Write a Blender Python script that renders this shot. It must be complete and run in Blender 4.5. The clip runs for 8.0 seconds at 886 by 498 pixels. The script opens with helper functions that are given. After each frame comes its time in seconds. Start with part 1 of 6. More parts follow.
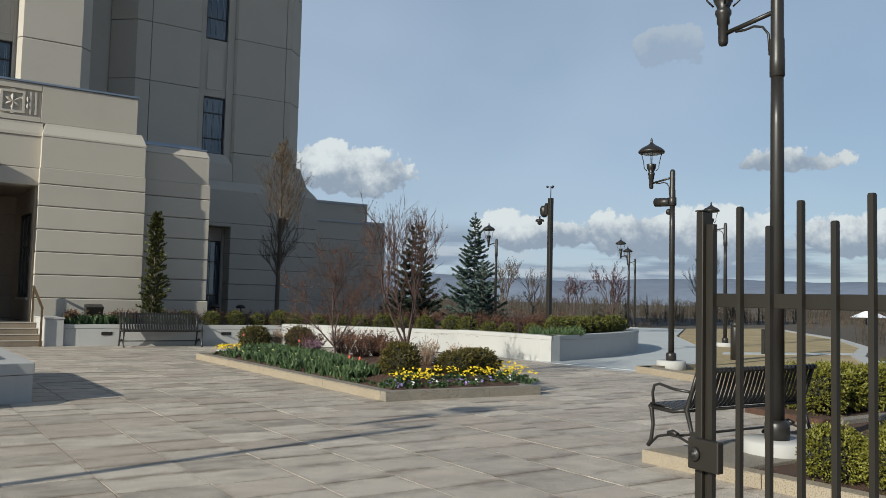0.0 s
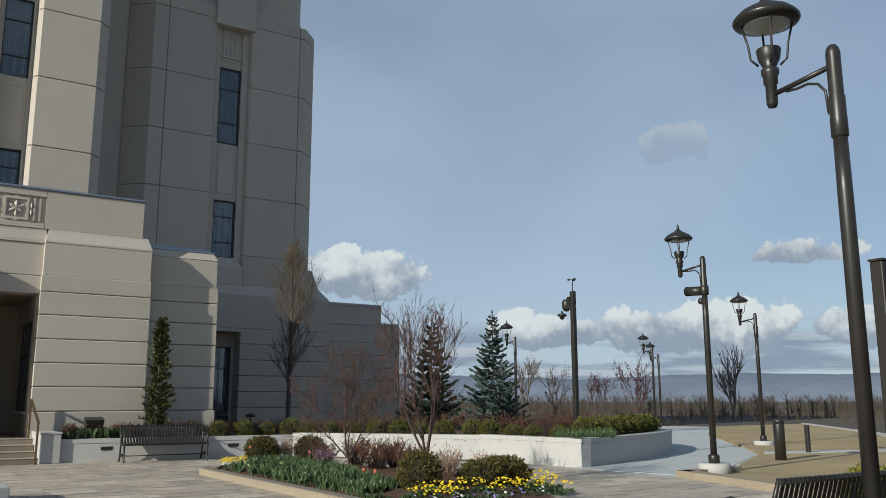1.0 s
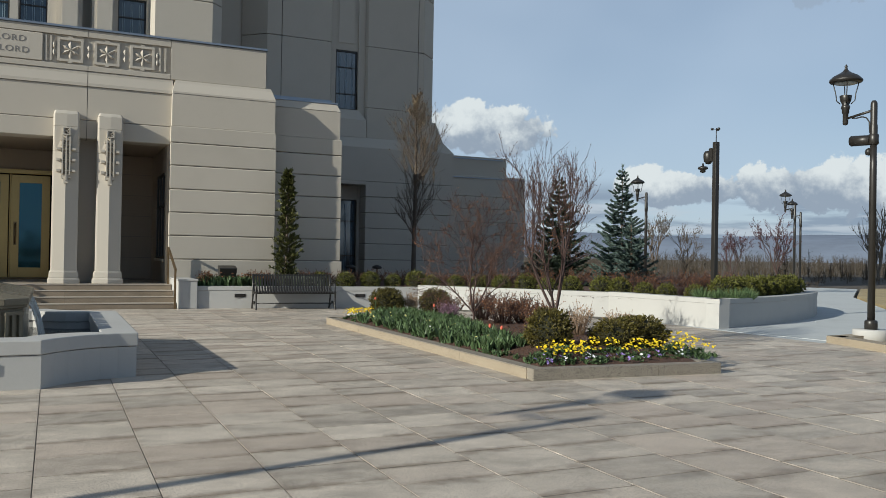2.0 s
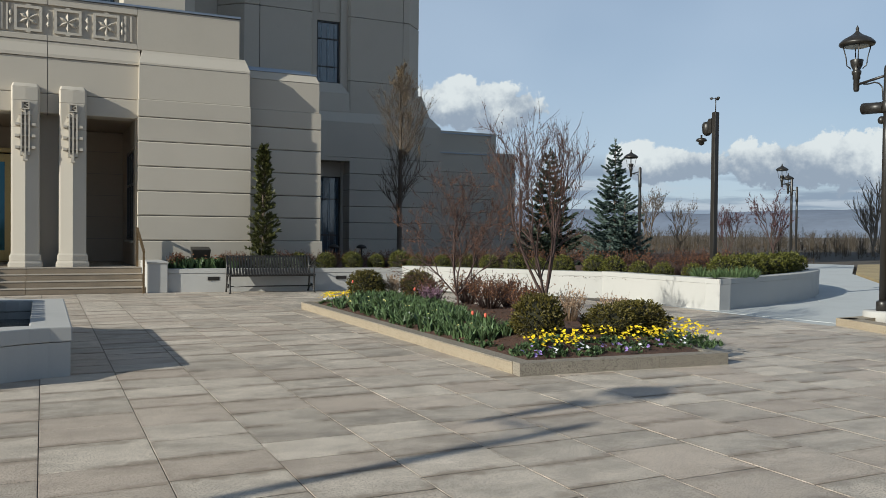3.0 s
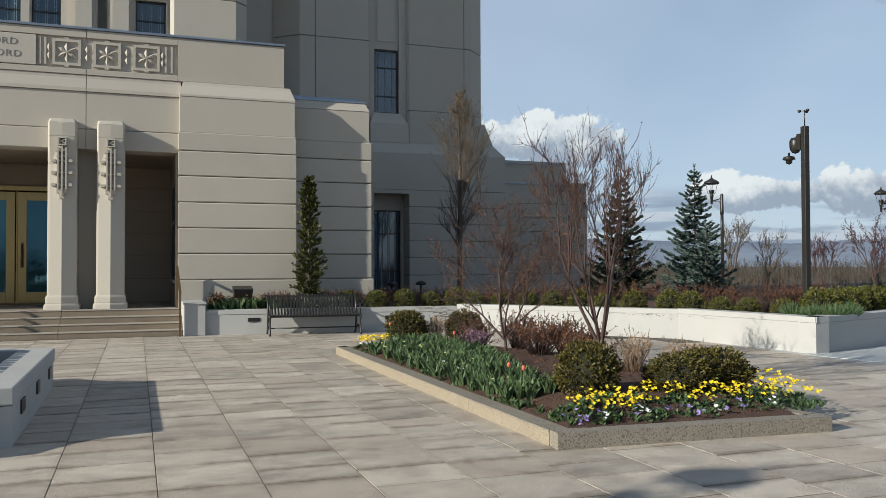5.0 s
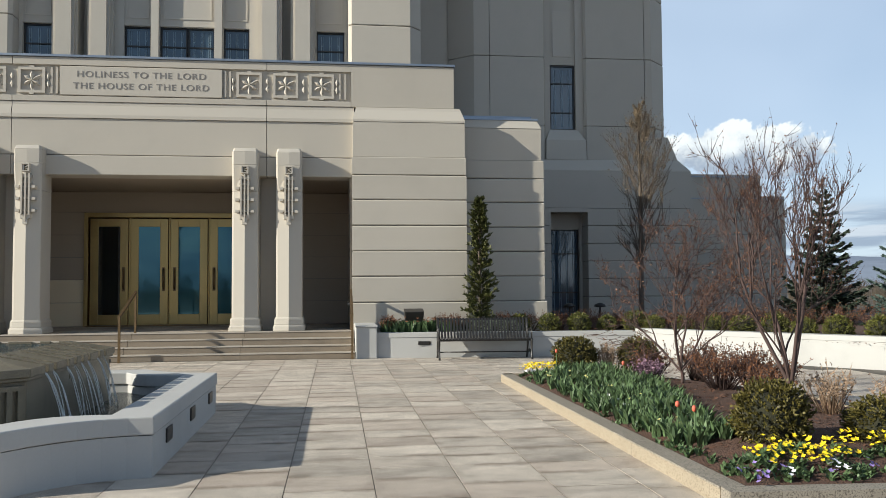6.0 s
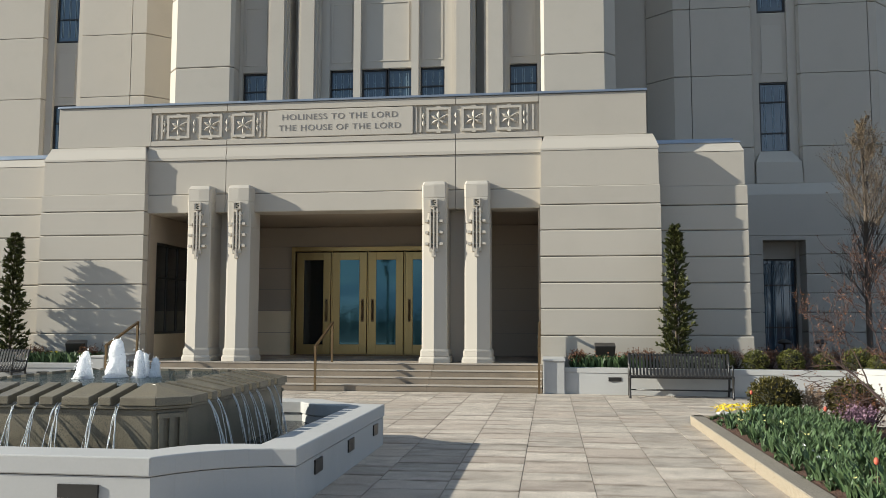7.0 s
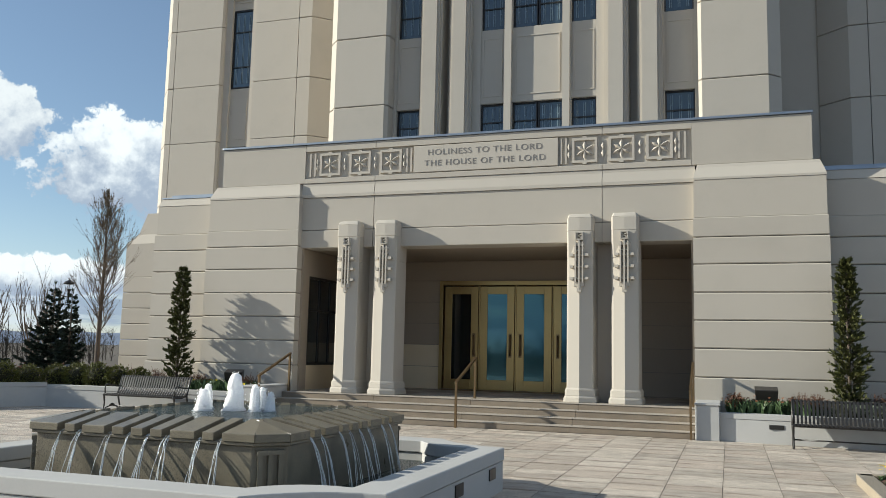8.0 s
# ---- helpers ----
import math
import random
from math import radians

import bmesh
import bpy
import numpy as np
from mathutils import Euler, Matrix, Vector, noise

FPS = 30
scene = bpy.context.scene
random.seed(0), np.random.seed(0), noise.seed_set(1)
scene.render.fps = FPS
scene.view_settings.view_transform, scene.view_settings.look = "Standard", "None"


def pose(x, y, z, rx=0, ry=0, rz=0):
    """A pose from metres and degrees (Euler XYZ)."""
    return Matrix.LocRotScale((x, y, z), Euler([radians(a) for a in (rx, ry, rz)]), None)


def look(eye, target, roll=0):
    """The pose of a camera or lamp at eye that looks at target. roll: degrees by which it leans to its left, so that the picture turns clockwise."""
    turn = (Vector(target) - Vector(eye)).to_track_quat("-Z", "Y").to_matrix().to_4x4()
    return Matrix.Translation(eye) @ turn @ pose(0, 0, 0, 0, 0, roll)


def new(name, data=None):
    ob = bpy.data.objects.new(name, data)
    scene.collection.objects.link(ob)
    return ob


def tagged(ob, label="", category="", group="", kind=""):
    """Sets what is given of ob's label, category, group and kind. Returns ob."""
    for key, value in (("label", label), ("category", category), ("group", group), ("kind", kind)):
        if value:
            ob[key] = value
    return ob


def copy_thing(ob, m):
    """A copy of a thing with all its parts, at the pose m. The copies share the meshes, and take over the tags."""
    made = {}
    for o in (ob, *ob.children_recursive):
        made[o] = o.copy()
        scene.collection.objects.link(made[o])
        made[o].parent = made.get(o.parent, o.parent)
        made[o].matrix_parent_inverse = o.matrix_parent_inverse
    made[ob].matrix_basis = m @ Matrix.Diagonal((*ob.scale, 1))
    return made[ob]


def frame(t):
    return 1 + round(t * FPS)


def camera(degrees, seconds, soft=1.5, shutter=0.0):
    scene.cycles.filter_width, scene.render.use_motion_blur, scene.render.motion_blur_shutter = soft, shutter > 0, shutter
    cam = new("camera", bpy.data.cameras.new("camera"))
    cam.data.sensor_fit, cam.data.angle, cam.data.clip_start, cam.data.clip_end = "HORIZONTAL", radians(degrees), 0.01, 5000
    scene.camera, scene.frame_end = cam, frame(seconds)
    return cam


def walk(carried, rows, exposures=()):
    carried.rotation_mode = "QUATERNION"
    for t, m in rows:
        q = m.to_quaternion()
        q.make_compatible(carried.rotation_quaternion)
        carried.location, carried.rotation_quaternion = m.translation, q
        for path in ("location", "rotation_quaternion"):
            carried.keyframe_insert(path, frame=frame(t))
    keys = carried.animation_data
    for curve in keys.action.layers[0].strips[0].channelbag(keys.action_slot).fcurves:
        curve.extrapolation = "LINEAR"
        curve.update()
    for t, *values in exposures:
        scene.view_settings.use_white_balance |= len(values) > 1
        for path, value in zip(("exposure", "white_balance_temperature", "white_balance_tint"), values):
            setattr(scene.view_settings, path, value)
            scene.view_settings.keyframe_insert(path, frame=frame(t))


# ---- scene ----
cam = camera(55.8, 8.0, 0.7)
PATH = [
    (0, (1.214, -23.909, 1.373), (2.343, -22.263, 1.493), 1.4),
    (0.5, (1.421, -23.446, 1.405), (2.518, -21.798, 1.689), 1.7),
    (1, (1.704, -23.058, 1.381), (2.788, -21.416, 1.74), -0.1),
    (1.5, (1.893, -22.66, 1.381), (2.786, -20.876, 1.525), 1.8),
    (2.8, (2.555, -21.586, 1.372), (3.392, -19.77, 1.342), 0.6),
    (3, (2.699, -21.39, 1.411), (3.562, -19.586, 1.373), 0.6),
    (3.5, (2.983, -21.059, 1.381), (3.999, -19.337, 1.336), 0.1),
    (4, (3.267, -20.733, 1.398), (4.214, -18.971, 1.388), 0.9),
    (4.2, (3.323, -20.612, 1.388), (4.228, -18.829, 1.374), 0.8),
    (5.3, (4.072, -19.925, 1.433), (4.638, -18.008, 1.503), 0.2),
    (5.5, (4.154, -19.8, 1.419), (4.628, -17.858, 1.497), 0.7),
    (6, (4.388, -19.567, 1.484), (4.641, -17.585, 1.577), -0.4),
    (6.5, (4.706, -19.482, 1.509), (4.685, -17.487, 1.645), -0.5),
    (7, (4.949, -19.188, 1.489), (4.697, -17.211, 1.66), 0.1),
    (7.5, (5.181, -18.931, 1.525), (4.719, -16.996, 1.728), 0.3),
    (8, (5.437, -18.71, 1.564), (4.794, -16.832, 1.808), 1.3),
]
walk(cam, [(t, look(eye, target, roll)) for t, eye, target, roll in PATH], exposures=[(0.0, 0.12, 6040, 4), (1.0, 0.06, 6040, 4), (1.5, 0.13, 6040, 4), (3.5, 0.18, 6040, 4), (5.5, 0.42, 6090, 5), (6.5, 0.72, 6130, 5), (8.0, 0.62, 6040, 4)])

# ---- world and sun ----
SUN_AZ = math.atan2(-0.973, -0.229)
SUN_EL = radians(22.0)


def build_world():
    w = bpy.data.worlds.new("sky")
    scene.world = w
    w.use_nodes = True
    nt = w.node_tree
    nt.nodes.clear()
    out = nt.nodes.new("ShaderNodeOutputWorld")
    bg = nt.nodes.new("ShaderNodeBackground")
    sky = nt.nodes.new("ShaderNodeTexSky")
    sky.sky_type = "NISHITA"
    sky.sun_disc = False
    sky.sun_elevation = SUN_EL
    sky.sun_rotation = SUN_AZ
    sky.altitude = 800
    sky.air_density = 1.0
    sky.dust_density = 0.6
    bg.inputs["Strength"].default_value = SKY_STRENGTH
    nt.links.new(bg.outputs[0], out.inputs[0])
    tc = nt.nodes.new("ShaderNodeTexCoord")
    sep = nt.nodes.new("ShaderNodeSeparateXYZ")
    nt.links.new(tc.outputs["Generated"], sep.inputs[0])

    def m(op, a, b=None, c=None, clamp=False):
        n = nt.nodes.new("ShaderNodeMath")
        n.operation = op
        n.use_clamp = clamp
        for i, v in enumerate((a, b, c)):
            if v is None:
                continue
            if isinstance(v, (int, float)):
                n.inputs[i].default_value = v
            else:
                nt.links.new(v, n.inputs[i])
        return n.outputs[0]

    def ramp(v, lo, hi):
        n = nt.nodes.new("ShaderNodeMapRange")
        n.interpolation_type = "SMOOTHSTEP"
        nt.links.new(v, n.inputs[0])
        n.inputs[1].default_value, n.inputs[2].default_value = lo, hi
        return n.outputs[0]

    def fog(scale, detail=6, rough=0.55, sz=1.0, off=0.0):
        mp = nt.nodes.new("ShaderNodeMapping")
        mp.inputs["Location"].default_value = (off, off * 0.7, off * 0.3)
        mp.inputs["Scale"].default_value = (1, 1, sz)
        nt.links.new(tc.outputs["Generated"], mp.inputs[0])
        n = nt.nodes.new("ShaderNodeTexNoise")
        n.inputs["Scale"].default_value = scale
        n.inputs["Detail"].default_value = detail
        n.inputs["Roughness"].default_value = rough
        nt.links.new(mp.outputs[0], n.inputs["Vector"])
        return n.outputs["Fac"]

    az = m("DEGREES", m("ARCTAN2", sep.outputs[0], sep.outputs[1]))
    el = m("DEGREES", m("ARCSINE", sep.outputs[2]))
    puff = m("SUBTRACT", fog(16, 8, 0.6), 0.5)
    puff2 = m("SUBTRACT", fog(46, 5, 0.6, 1.0, 3.1), 0.5)

    def mix(fac, a, b):
        n = nt.nodes.new("ShaderNodeMix")
        n.data_type = "RGBA"
        for sock, v in ((n.inputs[0], fac), (n.inputs[6], a), (n.inputs[7], b)):
            if isinstance(v, (int, float)):
                sock.default_value = v
            elif isinstance(v, tuple):
                sock.default_value = (*v, 1)
            else:
                nt.links.new(v, sock)
        return n.outputs[2]

    k = CLOUD
    body_sky = m("MULTIPLY", ramp(el, 60.0, 16.0), m("ADD", 0.12, m("MULTIPLY", ramp(az, -32.0, 8.0), 0.36)))
    col = mix(body_sky, sky.outputs[0], (0.62 * k, 0.72 * k, 0.9 * k))
    # thin high veil
    veil = m("MULTIPLY", m("MULTIPLY", ramp(fog(2.2, 3, 0.5, 1.6, 1.7), 0.22, 0.85), ramp(az, -25.0, 20.0)), 0.62)
    col = mix(veil, col, (0.76 * k, 0.86 * k, 1.02 * k))
    low = m("MULTIPLY", ramp(el, 10.0, 0.0), 0.30)
    col = mix(low, col, (0.70 * k, 0.80 * k, 0.95 * k))
    # stratus streaks near the horizon
    streak = ramp(fog(5, 6, 0.55, 9.0, 5.0), 0.44, 0.60)
    band = m("MULTIPLY", ramp(el, 5.6, 4.0), ramp(el, 0.2, 1.4))
    s1 = m("MULTIPLY", streak, band)
    col = mix(m("MULTIPLY", s1, 0.85), col, (0.36 * k, 0.43 * k, 0.55 * k))
    streak2 = ramp(fog(6, 6, 0.55, 10.0, 8.0), 0.50, 0.62)
    col = mix(m("MULTIPLY", m("MULTIPLY", streak2, band), 0.8), col, (0.78 * k, 0.82 * k, 0.88 * k))

    def cumulus(col, a0, e0, ra, up, down, bright=1.0, rag=1.0, solid=1.0):
        da = m("DIVIDE", m("SUBTRACT", az, a0), ra)
        de = m("SUBTRACT", el, e0)
        dn = m("MAXIMUM", m("DIVIDE", de, up), m("DIVIDE", de, -down))
        d = m("ADD", m("MULTIPLY", da, da), m("MULTIPLY", dn, dn))
        d = m("ADD", m("SQRT", d), m("ADD", m("MULTIPLY", puff, -2.2 * rag), m("MULTIPLY", puff2, -0.7 * rag)))
        mask = m("MULTIPLY", ramp(d, 1.0, 0.86), solid)
        lift = m("ADD", m("DIVIDE", de, up), m("ADD", m("MULTIPLY", puff, 2.6), m("MULTIPLY", puff2, 2.2)))
        tone = ramp(lift, -0.55, 0.80)
        body = mix(tone, (0.46 * k, 0.52 * k, 0.62 * k), (1.08 * k * bright, 1.08 * k * bright, 1.06 * k * bright))
        return mix(mask, col, body)

    col = cumulus(col, 27.5, 8.6, 5.2, 2.0, 1.6)
    col = cumulus(col, 56.5, 9.1, 3.1, 1.2, 0.7, 0.9)
    col = cumulus(col, 50.0, 4.6, 9.5, 1.75, 1.6)
    col = cumulus(col, 41.0, 4.5, 5.5, 1.4, 1.2)
    col = cumulus(col, 61.5, 4.5, 6.5, 1.6, 1.2)
    col = cumulus(col, 49.5, 17.2, 2.0, 1.0, 1.5, 0.72, 1.3, 0.45)
    col = cumulus(col, -39.0, 11.2, 6.4, 3.9, 3.0)
    col = cumulus(col, -50.0, 13.2, 5.6, 3.6, 2.2, 0.9)
    col = cumulus(col, -44.0, 3.8, 8.0, 1.5, 1.0)
    # the rest of the sky: unseen broken cloud, darkened to cut fill on shaded walls
    rest = m("MULTIPLY", ramp(fog(3.2, 7, 0.58, 1.8, 12.0), 0.46, 0.58), ramp(sep.outputs[1], 0.1, -0.25))
    col = mix(m("MULTIPLY", rest, 0.8), col, (0.22 * k, 0.29 * k, 0.41 * k))
    nt.links.new(col, bg.inputs[0])
    ld = bpy.data.lights.new("sun", "SUN")
    ld.energy = SUN_ENERGY
    ld.angle = radians(0.55)
    ld.color = (1.0, 0.90, 0.76)
    sun = new("sun", ld)
    d = Vector((math.sin(SUN_AZ) * math.cos(SUN_EL), math.cos(SUN_AZ) * math.cos(SUN_EL), math.sin(SUN_EL)))
    sun.matrix_world = look(d * 100, (0, 0, 0))


SKY_STRENGTH = 0.070
CLOUD = 9.0
SUN_ENERGY = 5.0
build_world()


# ---- materials ----
def mat(name, base, rough=0.8, metal=0.0, var=0.12, scale=3.0, fine=60.0, bump=0.15, dist=0.01, spec=0.5, rand=0.0,
        island=0.0, speck=None, speck_scale=180.0, stain=0.0, stain_size=(0.9, 0.9, 0.9), stain_edge=(0.5, 0.75), speck_edge=(0.5, 0.64), grime=None, warm=None):
    """Procedural surface: broad tone variation, fine grain, relief, random tone per piece."""
    mt = bpy.data.materials.new(name)
    mt.use_nodes = True
    nt = mt.node_tree
    bs = nt.nodes["Principled BSDF"]
    L = nt.links.new
    geo = nt.nodes.new("ShaderNodeNewGeometry")

    def noise_tex(s, d=5):
        n = nt.nodes.new("ShaderNodeTexNoise")
        n.inputs["Scale"].default_value = s
        n.inputs["Detail"].default_value = d
        L(geo.outputs["Position"], n.inputs["Vector"])
        return n.outputs["Fac"]

    def math_n(op, a, b):
        n = nt.nodes.new("ShaderNodeMath")
        n.operation = op
        for i, v in enumerate((a, b)):
            if isinstance(v, (int, float)):
                n.inputs[i].default_value = v
            else:
                L(v, n.inputs[i])
        return n.outputs[0]

    big, small = noise_tex(scale), noise_tex(fine, 3)
    v = math_n("ADD", math_n("MULTIPLY", math_n("SUBTRACT", big, 0.5), 2.2 * var),
               math_n("MULTIPLY", math_n("SUBTRACT", small, 0.5), 1.3 * var))
    if rand:
        oi = nt.nodes.new("ShaderNodeObjectInfo")
        v = math_n("ADD", v, math_n("MULTIPLY", math_n("SUBTRACT", oi.outputs["Random"], 0.5), rand))
    if island:
        v = math_n("ADD", v, math_n("MULTIPLY", math_n("SUBTRACT", geo.outputs["Random Per Island"], 0.5), island))
    if stain:
        n = nt.nodes.new("ShaderNodeTexNoise")
        n.inputs["Scale"].default_value = 1.0
        n.inputs["Detail"].default_value = 8
        n.inputs["Roughness"].default_value = 0.65
        mp = nt.nodes.new("ShaderNodeMapping")
        mp.inputs["Scale"].default_value = stain_size
        L(geo.outputs["Position"], mp.inputs[0])
        L(mp.outputs[0], n.inputs["Vector"])
        mr = nt.nodes.new("ShaderNodeMapRange")
        L(n.outputs["Fac"], mr.inputs[0])
        mr.inputs[1].default_value, mr.inputs[2].default_value = stain_edge
        v = math_n("SUBTRACT", v, math_n("MULTIPLY", mr.outputs[0], stain))
    gain = math_n("ADD", v, 1.0)
    mx = nt.nodes.new("ShaderNodeMix")
    mx.data_type = "RGBA"
    mx.blend_type = "MULTIPLY"
    mx.inputs[0].default_value = 1.0
    mx.inputs[6].default_value = (*base, 1)
    comb = nt.nodes.new("ShaderNodeCombineColor")
    for i in range(3):
        L(gain, comb.inputs[i])
    L(comb.outputs[0], mx.inputs[7])
    colour = mx.outputs[2]
    def blend(fac, a, b):
        n = nt.nodes.new("ShaderNodeMix")
        n.data_type = "RGBA"
        L(fac, n.inputs[0])
        L(a, n.inputs[6])
        n.inputs[7].default_value = (*b, 1)
        return n.outputs[2]

    def ease(v, lo, hi):
        n = nt.nodes.new("ShaderNodeMapRange")
        n.interpolation_type = "SMOOTHSTEP"
        L(v, n.inputs[0])
        n.inputs[1].default_value, n.inputs[2].default_value = lo, hi
        return n.outputs[0]
    if warm:
        # some pieces are rosier than others
        pick = oi.outputs["Random"] if rand else geo.outputs["Random Per Island"]
        turned = math_n("FRACT", math_n("MULTIPLY", pick, 7.31), 0.0)
        colour = blend(math_n("MULTIPLY", ease(turned, 0.45, 0.95), 0.42), colour, warm)
    if grime:
        # damp dirt drawn out along the joints at each end of a slab
        uv = nt.nodes.new("ShaderNodeUVMap")
        sp = nt.nodes.new("ShaderNodeSeparateXYZ")
        L(uv.outputs[0], sp.inputs[0])
        ends = math_n("MULTIPLY", math_n("ABSOLUTE", math_n("SUBTRACT", sp.outputs[1], 0.5), 0.0), 2.0)
        sides = math_n("MULTIPLY", math_n("ABSOLUTE", math_n("SUBTRACT", sp.outputs[0], 0.5), 0.0), 2.0)
        patch = ease(noise_tex(1.3, 6), 0.42, 0.56)
        rag = math_n("MULTIPLY", math_n("SUBTRACT", noise_tex(9.0, 4), 0.5), 0.9)
        e1 = math_n("MULTIPLY", ease(math_n("ADD", ends, rag), 0.62, 1.02), patch)
        e2 = math_n("MULTIPLY", ease(math_n("ADD", sides, rag), 0.86, 1.10), 0.45)
        colour = blend(math_n("MULTIPLY", math_n("MAXIMUM", e1, e2), 0.70), colour, grime)
    if speck:
        vo = nt.nodes.new("ShaderNodeTexNoise")
        vo.inputs["Scale"].default_value = speck_scale
        vo.inputs["Detail"].default_value = 2
        L(geo.outputs["Position"], vo.inputs["Vector"])
        mr = nt.nodes.new("ShaderNodeMapRange")
        L(vo.outputs["Fac"], mr.inputs[0])
        mr.inputs[1].default_value, mr.inputs[2].default_value = speck_edge
        m2 = nt.nodes.new("ShaderNodeMix")
        m2.data_type = "RGBA"
        L(mr.outputs[0], m2.inputs[0])
        L(colour, m2.inputs[6])
        m2.inputs[7].default_value = (*speck, 1)
        colour = m2.outputs[2]
    L(colour, bs.inputs["Base Color"])
    bs.inputs["Metallic"].default_value = metal
    bs.inputs["Specular IOR Level"].default_value = spec
    rr = math_n("ADD", math_n("MULTIPLY", math_n("SUBTRACT", big, 0.5), 0.25), rough)
    L(rr, bs.inputs["Roughness"])
    if bump:
        bn = nt.nodes.new("ShaderNodeBump")
        bn.inputs["Strength"].default_value = bump
        bn.inputs["Distance"].default_value = dist
        L(small, bn.inputs["Height"])
        L(bn.outputs[0], bs.inputs["Normal"])
    return mt


def glass_mat(name, tint, rough=0.03, ior=1.5, gloss=(1.0, 1.0, 1.0)):
    mt = bpy.data.materials.new(name)
    mt.use_nodes = True
    bs = mt.node_tree.nodes["Principled BSDF"]
    bs.inputs["Base Color"].default_value = (*tint, 1)
    bs.inputs["Roughness"].default_value = rough
    bs.inputs["Specular IOR Level"].default_value = 0.9
    bs.inputs["IOR"].default_value = ior
    bs.inputs["Specular Tint"].default_value = (*gloss, 1)
    bs.inputs["Coat Tint"].default_value = (*gloss, 1)
    bs.inputs["Coat Weight"].default_value = 0.6 if ior < 1.6 else 0.2
    bs.inputs["Coat Roughness"].default_value = 0.02
    return mt


